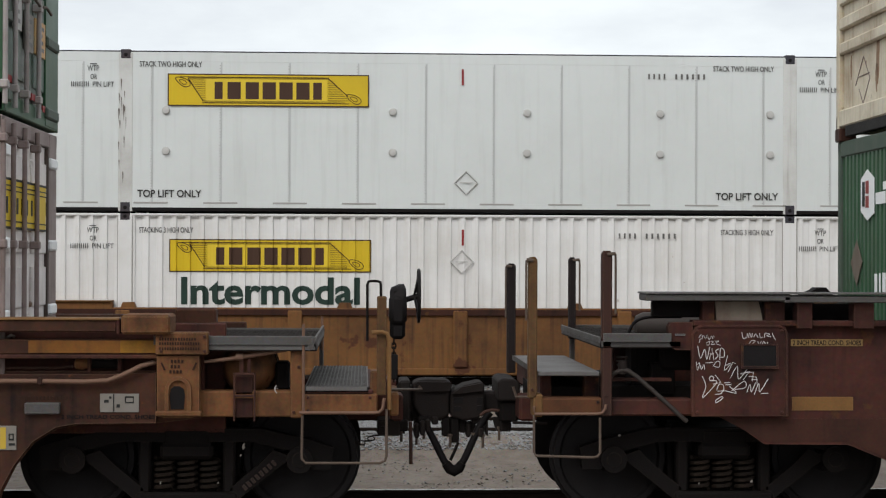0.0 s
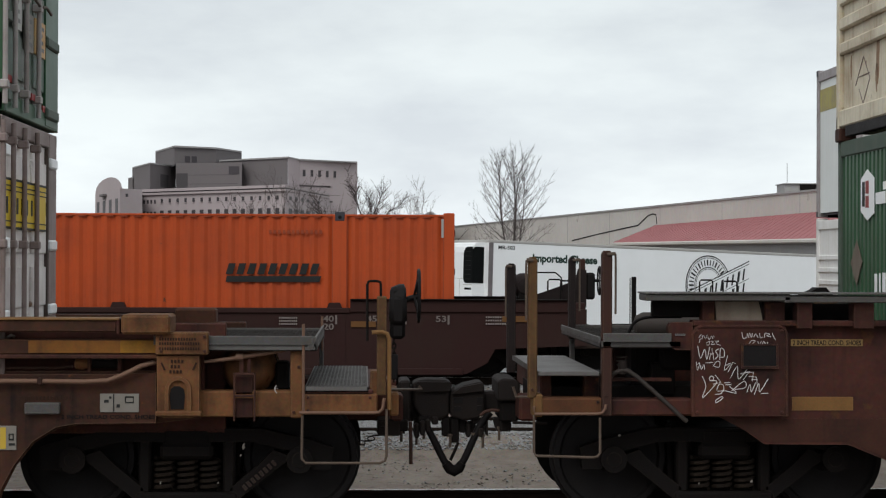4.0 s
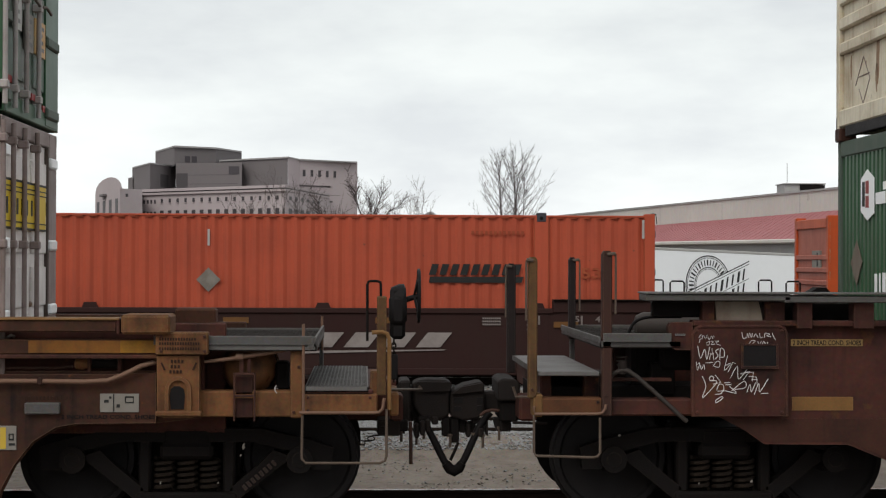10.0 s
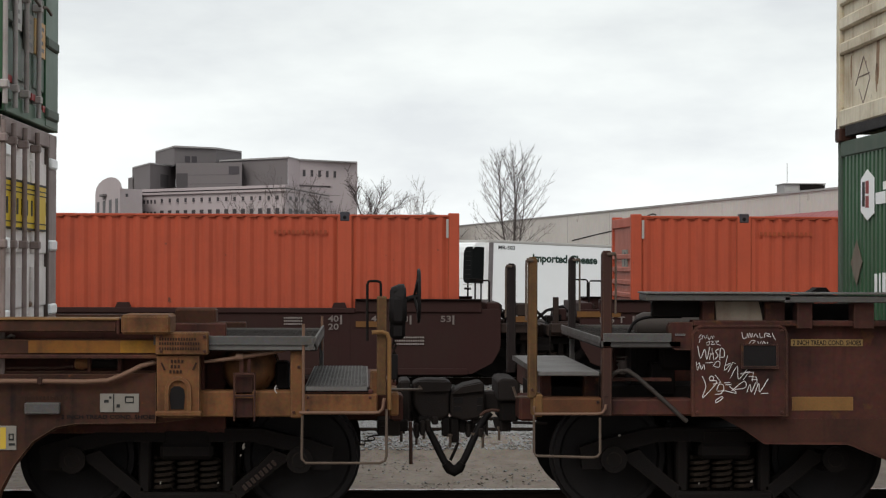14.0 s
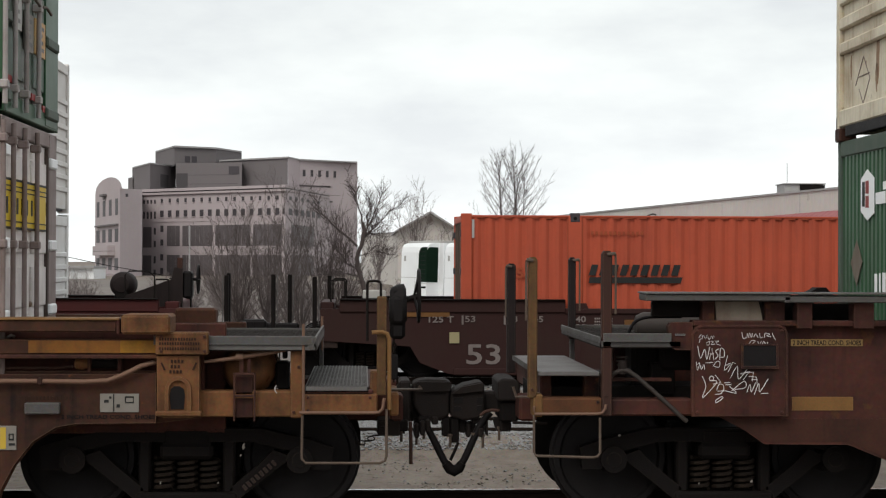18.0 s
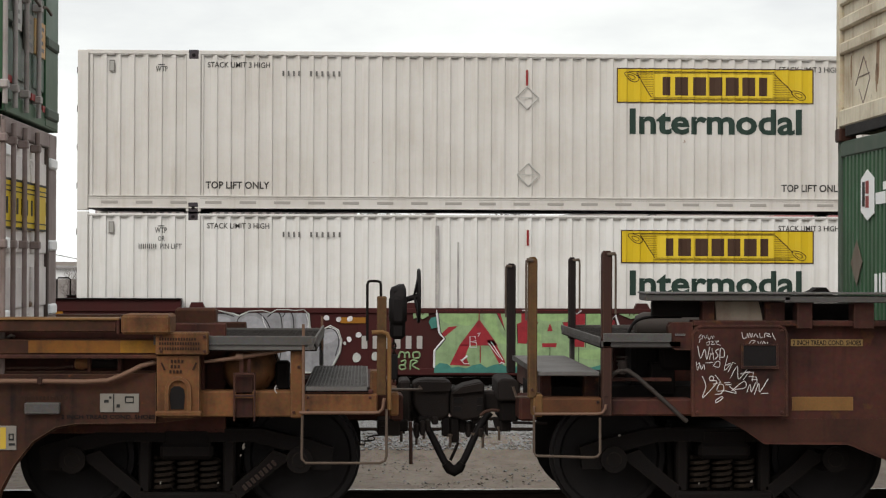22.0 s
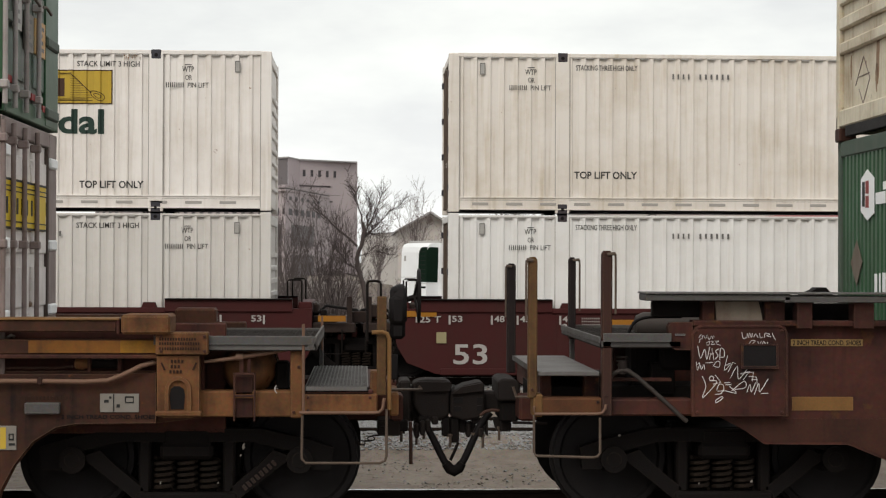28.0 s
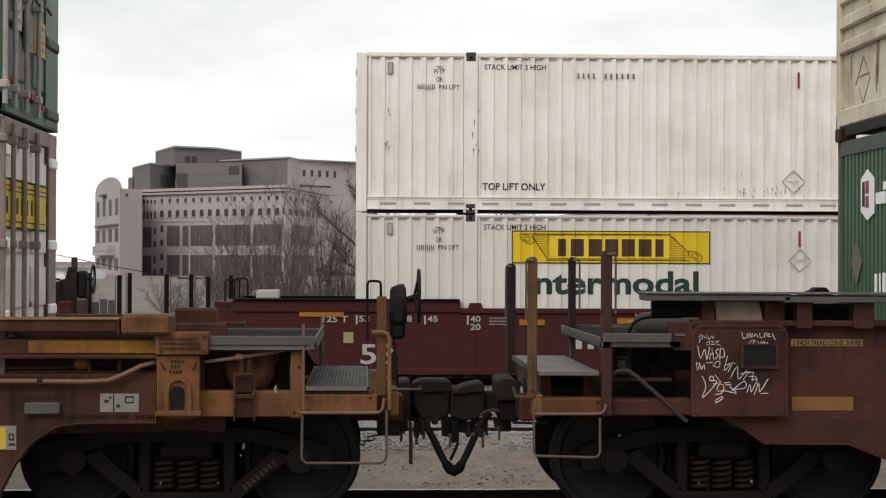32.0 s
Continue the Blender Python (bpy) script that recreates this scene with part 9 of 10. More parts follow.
for x0, z0, x1, z1, y0 in ((*(0.925, 0.576), *(0.964, 0.706), 15.86), (*(1.025, 0.586), *(1.075, 0.666), 15.80), (*(1.100, 0.596), *(1.115, 0.731), 15.80), (*(1.216, 0.636), *(1.321, 0.726), 15.78), (*(0.974, 0.696), *(1.045, 0.766), 15.85)):
    np_("fitting", Shape().box(x0, x1, z0, z1, y0, 16.1, 0.012), "coupler_iron", right_car)
g_ = random.Random(12)
for x, z, w, h in ((0.300, 0.74, 0.09, 0.13), (0.455, 0.745, 0.05, 0.16), (0.515, 0.735, 0.06, 0.10), (0.700, 0.71, 0.16, 0.15), (0.955, 0.71, 0.06, 0.14), (1.055, 0.72, 0.03, 0.16), (1.165, 0.745, 0.10, 0.12)):
    np_("bracket", Shape().prism([(x, z), (x + w, z + 0.01), (x + w * g_.uniform(0.7, 1.0), z - h), (x + w * g_.uniform(0.1, 0.3), z - h * g_.uniform(0.8, 1.0))], 15.84 + g_.uniform(0, 0.1), 16.02), "coupler_iron", right_car if x > 0.75 else left_car)
    np_("bolt", Shape().lathe([(-0.05, 0.012), (0.05, 0.012), (0.052, 0.022), (0.07, 0.022)], 8, (x + w * 0.5, 15.83, z - h - 0.02), "z"), "chrome", right_car if x > 0.75 else left_car, "", True)
soften(np_("draft_box", Shape().prism([(1.182, 0.924), (1.377, 0.924), (1.377, 1.080), (1.330, 1.118), (1.215, 1.124), (1.182, 1.095)], 15.55, 16.3), "coupler_iron", right_car), 0.03)
np_("draft_box", Shape().box(1.208, 1.368, 0.735, 0.919, 15.60, 16.3, 0.02), "iron", right_car)
np_("carrier", Shape().box(1.338, 1.489, 0.780, 0.994, 15.2, 15.6, 0.02), "near_brown", right_car)
np_("uncoupling_lever", Shape().tube([(1.259, 14.900, 1.095), (1.288, 14.900, 1.010), (1.393, 14.700, 1.025), (1.429, 14.600, 1.093)], 0.012, 8), "chrome", right_car, "", True)
np_("centre_sill", Shape().box(1.467, 6.490, 0.74, 1.10, 15.72, 16.32, 0.02), "iron", right_car)
for box_, z_, y_, mat, lb in (
    ((1.349, 1.423, 1.027, 2.165,), 0, (14.50, 14.60), "ochre_post", "ochre rusty corner stanchion"),
    ((1.953, 2.037, 0.884, 2.218,), 0, (14.50, 14.60), "post_brown", "dark brown corner stanchion"),
    ((1.387, 1.469, 1.073, 2.109,), 0, (17.1, 17.2), "purple_post", "dark purplish far stanchion"),
    ((1.983, 2.049, 1.401, 2.171,), 0, (17.1, 17.2), "purple_post", "dark purplish far stanchion"),
):
    p = np_("stanchion", Shape().box(*box_, *y_, 0.01), mat, right_car, lb)
    x0, x1, z0, z1 = box_
    xm = (x0 + x1) / 2
    np_("stanchion_cap", Shape().prism([(x0, z1 - 0.005), (x1, z1 - 0.005), (x1 - 0.02, z1 + 0.018), (x0 + 0.02, z1 + 0.018)], *y_), mat, p)
    rod = -0.045 if xm < 1.8 else 0.055
    np_("rod", Shape().tube([(xm + rod * 1.2, y_[0], z1 - 0.01), (xm + rod * 1.25, y_[0], z1 - 0.06), (xm + rod * 1.25, y_[0], z1 - 0.5)], 0.009, 6), "chrome", p)
    np_("hook", Shape().tube([(xm, y_[0] - 0.01, z1 - 0.012), (xm + rod * 1.2, y_[0] - 0.01, z1 - 0.005)], 0.014, 6), "chrome", p)
np_("walkway", Shape().box(1.433, 1.933, 1.211, 1.248, 14.50, 17.0, 0.006), "galv", right_car, "smooth grey plate platform at the car end")
np_("platform_side", Shape().add([(1.433 - 0.005, 14.5, 1.206), (1.433 - 0.005, 14.5, 1.253), (1.433 - 0.005, 17.0, 1.253), (1.433 - 0.005, 17.0, 1.206)], [(0, 1, 2, 3)]), "steel_grey", right_car)
np_("platform_beam", Shape().box(1.401, 1.963, 0.889, 1.033, 14.52, 14.72, 0.015), "rusty", right_car, "rust-orange step beam")
np_("platform_beam_cap", Shape().box(1.390, 1.468, 0.877, 1.062, 14.50, 14.74, 0.01), "dull_ochre", right_car)
np_("end_sill", Shape().box(1.968, 2.717, 0.881, 1.021, 14.56, 14.76, 0.015), "near_brown", right_car)
np_("end_wall", Shape().box(1.473, 1.567, 1.003, 1.210, 14.75, 17.0, 0.01), "near_brown", right_car)
np_("end_wall", Shape().box(1.837, 1.969, 1.004, 1.211, 14.75, 17.0, 0.01), "near_brown", right_car)
np_("deck_under", Shape().box(1.541, 3.053, 0.98, 1.10, 14.9, 17.2, 0.01), "iron", right_car)
np_("inner_wall", Shape().box(2.200, 2.976, 0.9, 1.42, 15.6, 15.7, 0.01), "near_brown", right_car)
grating(right_car, 1.937, 2.602, 14.50, 17.34, 1.500, 0.07, "dark grimy crossover walkway in a dull grey frame", "dull_galv", "dark_grate")
np_("walkway_edge", Shape().box(2.00, 2.80, 1.492, 1.530, 17.342, 17.36, 0.003), "steel_grey", right_car, "far grey kick plate")
np_("walkway_edge", Shape().box(1.930, 1.945, 1.48, 1.530, 14.50, 17.34, 0.003), "steel_grey", right_car, "end kick plate")
np_("walkway_edge", Shape().box(1.960, 2.520, 1.492, 1.562, 14.47, 14.49, 0.003), "steel_grey", right_car, "flat grey kick plate")
np_("walkway_post", Shape().box(2.013, 2.057, 1.175, 1.516, 17.25, 17.32, 0.005), "steel_grey", right_car)
np_("reservoir", Shape().lathe([(-0.42, 0.03), (-0.40, 0.09), (-0.34, 0.12), (0.5, 0.12), (0.56, 0.05)], 20, (2.799, 15.600, 1.584), "x"), "rod_dark", right_car, "dark grey horizontal air reservoir", True)
hose(right_car, [(2.244, 15.000, 1.543), (2.292, 15.000, 1.629), (2.378, 15.000, 1.672), (2.499, 15.000, 1.682), (2.727, 15.200, 1.676)], 0.014, "curved black hose")
np_("diagonal_pipe", Shape().tube([(2.020, 14.60, 1.195), (2.075, 14.58, 1.235), (2.125, 14.560, 1.258), (2.175, 14.560, 1.252), (2.254, 14.560, 1.200), (2.498, 14.560, 0.985), (2.610, 14.560, 0.880), (2.666, 14.560, 0.834)], 0.019, 10), "rod_dark", right_car, "worn diagonal pipe", True)
np_("valve_body", Shape().box(2.274, 2.517, 1.058, 1.443, 15.0, 15.4, 0.03), "iron", right_car)
np_("valve_body", Shape().box(2.483, 2.770, 1.239, 1.443, 14.8, 15.2, 0.03), "iron", right_car)
np_("shoulder_bracket", Shape().prism([(2.499, 1.619), (2.523, 1.651), (2.700, 1.652), (2.700, 1.425), (2.561, 1.425), (2.514, 1.462)], 14.50, 14.62), "near_brown", right_car, "rounded brown bracket with a slot")
np_("bracket_slot", Shape().box(2.554, 2.638, 1.541, 1.559, 14.492, 14.50, 0.001), "steel_grey", right_car)
np_("pipe_box", Shape().box(2.410, 2.619, 1.032, 1.301, 14.86, 15.1, 0.015), "iron", right_car)
np_("pipe_elbow", Shape().lathe([(-0.06, 0.02), (-0.05, 0.035), (0.02, 0.040), (0.05, 0.030)], 12, (2.135, 14.58, 1.275), "z"), "coupler_iron", right_car, "", True)
for zz in (1.30, 1.33, 1.36):
    np_("valve_fin", Shape().lathe([(-0.006, 0.045), (0.006, 0.045)], 12, (2.135, 14.62, zz), "z"), "coupler_iron", right_car, "", True)
np_("cross_beam", Shape().box(2.073, 2.562, 1.155, 1.183, 14.70, 14.78, 0.005), "near_brown", right_car)
for pts, r, m, lb in (
    ([(1.395, 14.480, 0.964), (1.400, 14.480, 0.904), (1.909, 14.480, 0.904), (1.955, 14.480, 0.913), (1.978, 14.480, 0.945), (1.983, 14.480, 0.982)], 0.012, "rod_pink", "horizontal grab iron"),
    ([(1.397, 14.500, 0.893), (1.398, 14.500, 0.594), (1.412, 14.500, 0.561), (1.885, 14.500, 0.547), (1.922, 14.500, 0.556), (1.940, 14.500, 0.584), (1.939, 14.500, 0.870)], 0.011, "chrome", "hanging stirrup step"),
    ([(1.256, 14.900, 0.797), (1.545, 14.900, 0.787)], 0.012, "iron", "low horizontal rod"),
):
    np_("handrail", Shape().tube(pts, r, 8), m, right_car, lb, True)
# side of the right car
np_("side_web", Shape().prism([(2.717, 1.634), (6.402, 1.642), (6.403, 0.293), (4.588, 0.343), (4.340, 0.508), (4.018, 0.639), (3.318, 0.644), (3.158, 0.757), (2.941, 0.869), (2.720, 0.869)], 14.60, 14.66), "near_brown", right_car, "dark red-brown side plate")
np_("lower_band", Shape().prism([(2.970, 0.853), (6.385, 0.853), (6.386, 0.317), (4.599, 0.367), (4.338, 0.531), (4.016, 0.662), (3.328, 0.662), (3.205, 0.732)], 14.596, 14.601), "rust_band", right_car, "rust-streaked lower band")
gp = np_("graffiti_plate", Shape().prism([(2.700, 1.554), (2.719, 1.601), (2.756, 1.619), (3.410, 1.621), (3.457, 1.602), (3.476, 1.556), (3.478, 0.884), (2.702, 0.884)], 14.50, 14.60), "near_brown", right_car, "brown plate with white scrawls")
np_("plate_lip", Shape().tube([(2.702, 14.500, 0.884), (2.700, 14.500, 1.554), (2.728, 14.500, 1.605), (2.765, 14.500, 1.619), (3.410, 14.500, 1.621), (3.457, 14.500, 1.602), (3.476, 14.500, 1.556), (3.478, 14.500, 0.884)], 0.014, 6), "near_brown", gp)
# The recess is a black plate, its inner shade given by colour.
np_("access_recess", Shape().box(3.114, 3.394, 1.287, 1.463, 14.485, 14.50, 0.004), "grease", gp)
np_("access_frame", Shape().box(3.098, 3.116, 1.279, 1.473, 14.478, 14.50, 0.002).box(3.387, 3.406, 1.279, 1.473, 14.478, 14.50, 0.002).box(3.098, 3.406, 1.274, 1.297, 14.47, 14.50, 0.002).box(3.097, 3.406, 1.464, 1.478, 14.478, 14.50, 0.002), "near_brown", gp)
np_("top_chord", Shape().box(2.294, 3.489, 1.829, 1.885, 14.40, 14.75, 0.01), "steel_grey", right_car, "grey worn top chord")
np_("top_chord", Shape().box(3.433, 6.323, 1.817, 1.872, 14.40, 14.75, 0.01), "steel_grey", right_car, "grey worn top chord")
np_("chord_lip", Shape().box(2.290, 6.314, 1.885, 1.899, 14.38, 14.8, 0.003), "steel_grey", right_car)
np_("chord_end", Shape().box(2.392, 2.803, 1.687, 1.823, 14.66, 14.76, 0.01), "iron", right_car)
np_("lower_chord", Shape().box(2.704, 6.371, 1.621, 1.668, 14.50, 14.70, 0.008), "near_brown", right_car)
for a in (0,):
    np_("upright", Shape().box(2.785, 2.893, 1.663, 1.826, 14.55, 14.68, 0.01), "near_brown", right_car)
    np_("upright", Shape().box(3.306, 3.476, 1.664, 1.818, 14.55, 14.68, 0.01), "near_brown", right_car)
    np_("upright", Shape().box(3.557, 3.684, 1.603, 1.816, 14.47, 14.64, 0.006), "near_brown", right_car)
    np_("upright", Shape().box(4.027, 4.196, 1.604, 1.818, 14.47, 14.64, 0.006), "near_brown", right_car)
    np_("upright", Shape().box(4.544, 4.686, 1.605, 1.819, 14.47, 14.64, 0.006), "near_brown", right_car)
np_("gusset", Shape().prism([(2.896, 1.822), (3.252, 1.823), (3.271, 1.749), (3.290, 1.651), (2.906, 1.650)], 14.54, 14.58), "dirty_cream", right_car, "dirty cream gusset plate")
# Added dark panels back the openings and close the view through them.
np_("inner_panel", Shape().box(2.841, 3.803, 1.625, 1.844, 14.88, 14.94, 0.006), "iron", right_car)
np_("inner_panel", Shape().box(3.788, 4.140, 1.598, 1.803, 14.88, 14.94, 0.006), "iron", right_car)
np_("far_chord", Shape().box(2.999, 7.663, 1.757, 1.825, 17.4, 17.62, 0.01), "iron", right_car)
np_("far_guide", Shape().prism([(4.324, 1.822), (4.437, 1.873), (4.477, 1.901), (4.567, 1.901), (4.636, 1.823)], 17.4, 17.6), "iron", right_car)
np_("notice_strip", Shape().box(3.535, 4.135, 1.455, 1.511, 14.594, 14.60, 0), "notice_ochre", right_car, "ochre strip with black lettering")
lettering("2 INCH TREAD COND. SHOES", 3.550, 1.461, 0.57, 0.042, 14.590 - TRACK_NEAR, "grease", right_car, 0.02)
np_("paint_patch", Shape().box(3.546, 4.056, 0.923, 1.035, 14.594, 14.60, 0), "dull_ochre", right_car, "ochre painted patch")
truck(right_car, 3.053, near=True)


SX0, SZ0, SX1, SZ1 = *(2.578, 1.980), *(4.304, 0.684)


def scrawl(root, r, *strokes):
    """Thin painted strokes on the plate: places on a sheet 1001 wide and 762 high over the side of the car."""
    for st in strokes:
        pts = [(SX0 + x / 1001 * (SX1 - SX0), 14.497, SZ0 + y / 762 * (SZ1 - SZ0)) for x, y in zip(st[::2], st[1::2])]
        if len(pts) > 3:
            pts = [(x, 14.497, z) for x, z in rounded([(p[0], p[2]) for p in pts], False)]
        np_("scrawl", Shape().tube(pts, r * 0.8, 5), "chalk", root)


scrawl(gp, 0.0026, (98, 268, 112, 252, 118, 268, 104, 276, 102, 290), (122, 256, 132, 274, 140, 254), (142, 262, 150, 276, 160, 258, 166, 272), (170, 258, 176, 264), (135, 292, 150, 284, 148, 300, 136, 302), (155, 286, 168, 284, 160, 300, 176, 296), (178, 284, 196, 282, 182, 294, 204, 304))
scrawl(gp, 0.0034, (306, 240, 312, 270, 330, 262, 332, 244), (338, 268, 342, 244, 352, 266, 356, 244), (362, 264, 372, 246, 384, 266), (390, 244, 394, 268, 408, 262), (414, 266, 418, 244, 440, 250, 424, 256, 446, 262), (452, 244, 458, 262, 470, 278), (340, 298, 352, 280, 370, 282, 358, 296, 376, 300), (382, 284, 388, 302, 400, 282), (404, 300, 410, 284, 424, 300, 430, 286))
scrawl(gp, 0.0040, (94, 306, 108, 366, 128, 322, 138, 372, 152, 310), (150, 372, 162, 316, 172, 372), (156, 346, 172, 344), (196, 320, 180, 332, 192, 352, 178, 370), (200, 374, 204, 318, 222, 330, 220, 358, 204, 360))
scrawl(gp, 0.0034, (88, 382, 94, 424, 104, 388, 90, 396), (108, 396, 112, 420, 124, 396, 128, 420), (132, 388, 168, 386), (168, 404, 184, 382, 200, 384, 196, 408, 172, 404), (238, 352, 222, 424, 252, 390, 228, 400), (240, 432, 262, 384, 276, 392), (250, 462, 284, 404, 290, 466, 330, 420), (300, 440, 344, 428, 312, 470), (320, 436, 362, 432, 356, 476), (338, 452, 376, 456, 380, 494), (352, 466, 384, 470))
scrawl(gp, 0.0042, (116, 452, 134, 500, 118, 556, 186, 482, 160, 474), (150, 462, 158, 452, 170, 456, 168, 470, 154, 472, 150, 462), (178, 446, 206, 482, 168, 490), (186, 520, 196, 492, 216, 494, 218, 520, 190, 524), (178, 540, 206, 536, 222, 522, 280, 534, 246, 500), (180, 570, 204, 552, 216, 556, 184, 580, 180, 570), (222, 484, 250, 482), (226, 494, 256, 492))
scrawl(gp, 0.0040, (258, 522, 316, 476, 324, 506, 272, 516), (330, 530, 346, 490, 352, 528, 372, 482), (366, 540, 388, 486, 392, 528, 432, 464), (398, 536, 432, 534))

# pale chips, most of them painted glints, and bolts on the running gear
for x, y, z, w, h, car in ((*(-0.985, 14.860, 0.604), 0.022, 0.045, left_car), (*(-1.008, 14.860, 0.529), 0.014, 0.018, left_car), (*(-1.673, 14.900, 0.296), 0.010, 0.022, left_car), (*(-1.197, 14.900, 0.295), 0.010, 0.014, left_car), (*(2.831, 14.900, 0.284), 0.012, 0.016, right_car), (*(3.277, 14.900, 0.302), 0.020, 0.020, right_car), (*(2.150, 14.860, 0.692), 0.022, 0.014, right_car)):
    w, h = w * 0.6, h * 0.6
    np_("paint_chip", Shape().prism([(x - w, z - h * 0.4), (x - w * 0.3, z - h), (x + w, z - h * 0.5), (x + w * 0.6, z + h * 0.2), (x + w * 0.9, z + h), (x - w * 0.4, z + h * 0.7)], y, y + 0.004), "dirty_label", car)
for px, pz, car, y in ((*(-1.620, 1.531), left_car, 14.42), (*(-1.272, 1.531), left_car, 14.42), (*(-1.620, 1.413), left_car, 14.42), (*(-1.272, 1.413), left_car, 14.42), (*(-0.560, 1.418), left_car, 14.54), (*(-0.518, 1.280), left_car, 14.54), (*(-0.558, 0.912), left_car, 14.54), (*(-0.443, 1.035), left_car, 14.50), (*(0.061, 1.035), left_car, 14.50), (*(-0.442, 0.930), left_car, 14.50), (*(2.737, 1.582), right_car, 14.50), (*(3.438, 1.584), right_car, 14.50), (*(2.739, 0.916), right_car, 14.50), (*(3.440, 0.916), right_car, 14.50), (*(1.990, 1.054), right_car, 14.50), (*(1.383, 1.100), right_car, 14.50), (*(1.431, 0.997), right_car, 14.52), (*(1.923, 0.997), right_car, 14.52)):
    np_("bolt_head", Shape().lathe([(-0.012, 0.006), (-0.010, 0.013), (0.002, 0.015)], 6, (px, y, pz)), "near_brown", car)

# ---- containers on the standing train ----
XL, XR = -2.955, 4.657          # their ends that face the gap
YC0, YC1 = 14.72, 17.32


def near_box(name, label, sx, x_end, z0, z1, body, frame_mat):
    """A stacked box whose end stands at x_end; it reaches away from the gap on the side sx."""
    c = near_root("shipping_container", label, "container", "containers of the standing train")
    far = x_end + sx * 16.15
    for y0, y1 in ((YC0, YC0 + 0.05), (YC1 - 0.05, YC1)):
        out = -1 if y0 == YC0 else 1
        s = corrugated(Shape(), min(x_end, far) + 0.15, max(x_end, far) - 0.15, z0 + 0.15, z1 - 0.1, y0 + 0.01 if out < 0 else y1 - 0.01, out, 0.036, 0.28)
        np_("side_panel", s, body, c)
        for za, zb, nm in ((z0, z0 + 0.16, "bottom_rail"), (z1 - 0.11, z1, "top_rail")):
            np_(nm, Shape().box(min(x_end, far), max(x_end, far), za, zb, y0, y1, 0.006), frame_mat, c)
        np_("corner_post", Shape().box(x_end, x_end + sx * 0.12, z0, z1, y0 if out < 0 else y1 - 0.10, y0 + 0.10 if out < 0 else y1, 0.012), frame_mat, c)
        np_("corner_post", Shape().box(far, far - sx * 0.12, z0, z1, y0 if out < 0 else y1 - 0.10, y0 + 0.10 if out < 0 else y1, 0.012), frame_mat, c)
    np_("roof", Shape().box(min(x_end, far) + 0.05, max(x_end, far) - 0.05, z1 - 0.06, z1 - 0.01, YC0 + 0.03, YC1 - 0.03, 0), body, c)
    np_("floor", Shape().box(min(x_end, far) + 0.05, max(x_end, far) - 0.05, z0 + 0.05, z0 + 0.15, YC0 + 0.06, YC1 - 0.06, 0), body, c)
    np_("end_wall", Shape().box(far - sx * 0.05, far - sx * 0.1, z0 + 0.1, z1 - 0.05, YC0 + 0.06, YC1 - 0.06, 0), body, c)
    return c


def door_end(c, x, z0, z1, body, frame_mat, rods, hinge_mat, hinges, jamb, rod_mat="rod_grey"):
    """Two door leaves facing +x, with lock rods, handles, hinges and a gasket."""
    np_("door_header", Shape().box(x - 0.1, x + 0.0, z1 - 0.14, z1, YC0 + 0.1, YC1 - 0.1, 0.01), frame_mat, c)
    np_("door_sill", Shape().box(x - 0.1, x + 0.0, z0, z0 + 0.16, YC0 + 0.1, YC1 - 0.1, 0.01), frame_mat, c)
    mid = (YC0 + YC1) / 2
    for a, b in ((YC0 + 0.11, mid - 0.01), (mid + 0.01, YC1 - 0.11)):
        d = np_("door", Shape().box(x - 0.07, x - 0.03, z0 + 0.165, z1 - 0.145, a, b, 0.008), body, c)
        for k in range(5):
            zz = z0 + 0.32 + k * (z1 - z0 - 0.5) / 5
            np_("door_panel", Shape().box(x - 0.032, x - 0.012, zz, zz + (z1 - z0 - 0.5) / 5 - 0.12, a + 0.08, b - 0.08, 0.018), body, d)
    for y in rods:
        r = np_("lock_rod", Shape().tube([(x + 0.03, y, z0 + 0.05), (x + 0.03, y, z1 - 0.05)], 0.022, 10), rod_mat, c, "worn steel locking rod", True)
        for f in (0.06, 0.34, 0.62, 0.92):
            zz = z0 + f * (z1 - z0)
            np_("rod_keeper", Shape().box(x - 0.03, x + 0.06, zz, zz + 0.07, y - 0.045, y + 0.045, 0.01), rod_mat, r)
        np_("lock_handle", Shape().tube([(x + 0.055, y, z0 + 1.05), (x + 0.06, y + 0.2, z0 + 1.07), (x + 0.06, y + 0.45, z0 + 1.04)], 0.014, 8), "chrome", r)
    np_("door_jamb", Shape().box(x - 0.05, x + 0.006, z0 + 0.02, z1 - 0.02, jamb, YC1 - 0.12, 0.004), frame_mat, c, "worn upright beside the doors")
    for f in hinges:
        zz = z0 + f * (z1 - z0)
        for yy, w in ((jamb - 0.03, YC1 - jamb - 0.10), (YC0 + 0.02, 0.18)):
            np_("hinge", Shape().box(x - 0.02, x + 0.035, zz, zz + 0.10, yy, yy + w, 0.015), hinge_mat, c)


RODS = (15.053, 15.551, 16.139, 14.632)
ZS_L, ZS_R = 3.335, 3.345
lb = near_box("lower", "grimy white container with locking rods, its doors to the gap", -1, XL, 0.45, ZS_L, "white_near", "mauve_steel")
door_end(lb, XL, 0.45, ZS_L, "white_near", "mauve_steel", RODS, "clean_white", (0.157, 0.409, 0.617, 0.884), 16.90)
np_("door_seal", Shape().box(XL - 0.03, XL + 0.004, 0.62, ZS_L - 0.15, 16.83, 16.90, 0.004), "door_gasket", lb, "brown-black strip beside the doors")
zt, zb = 2.829, 2.402
bd = np_("sign_board", Shape().box(XL - 0.012, XL + 0.004, zb, zt, 14.767, 16.72, 0), "yellow", lb, "yellow company sign with plain bars")
ed = Shape()
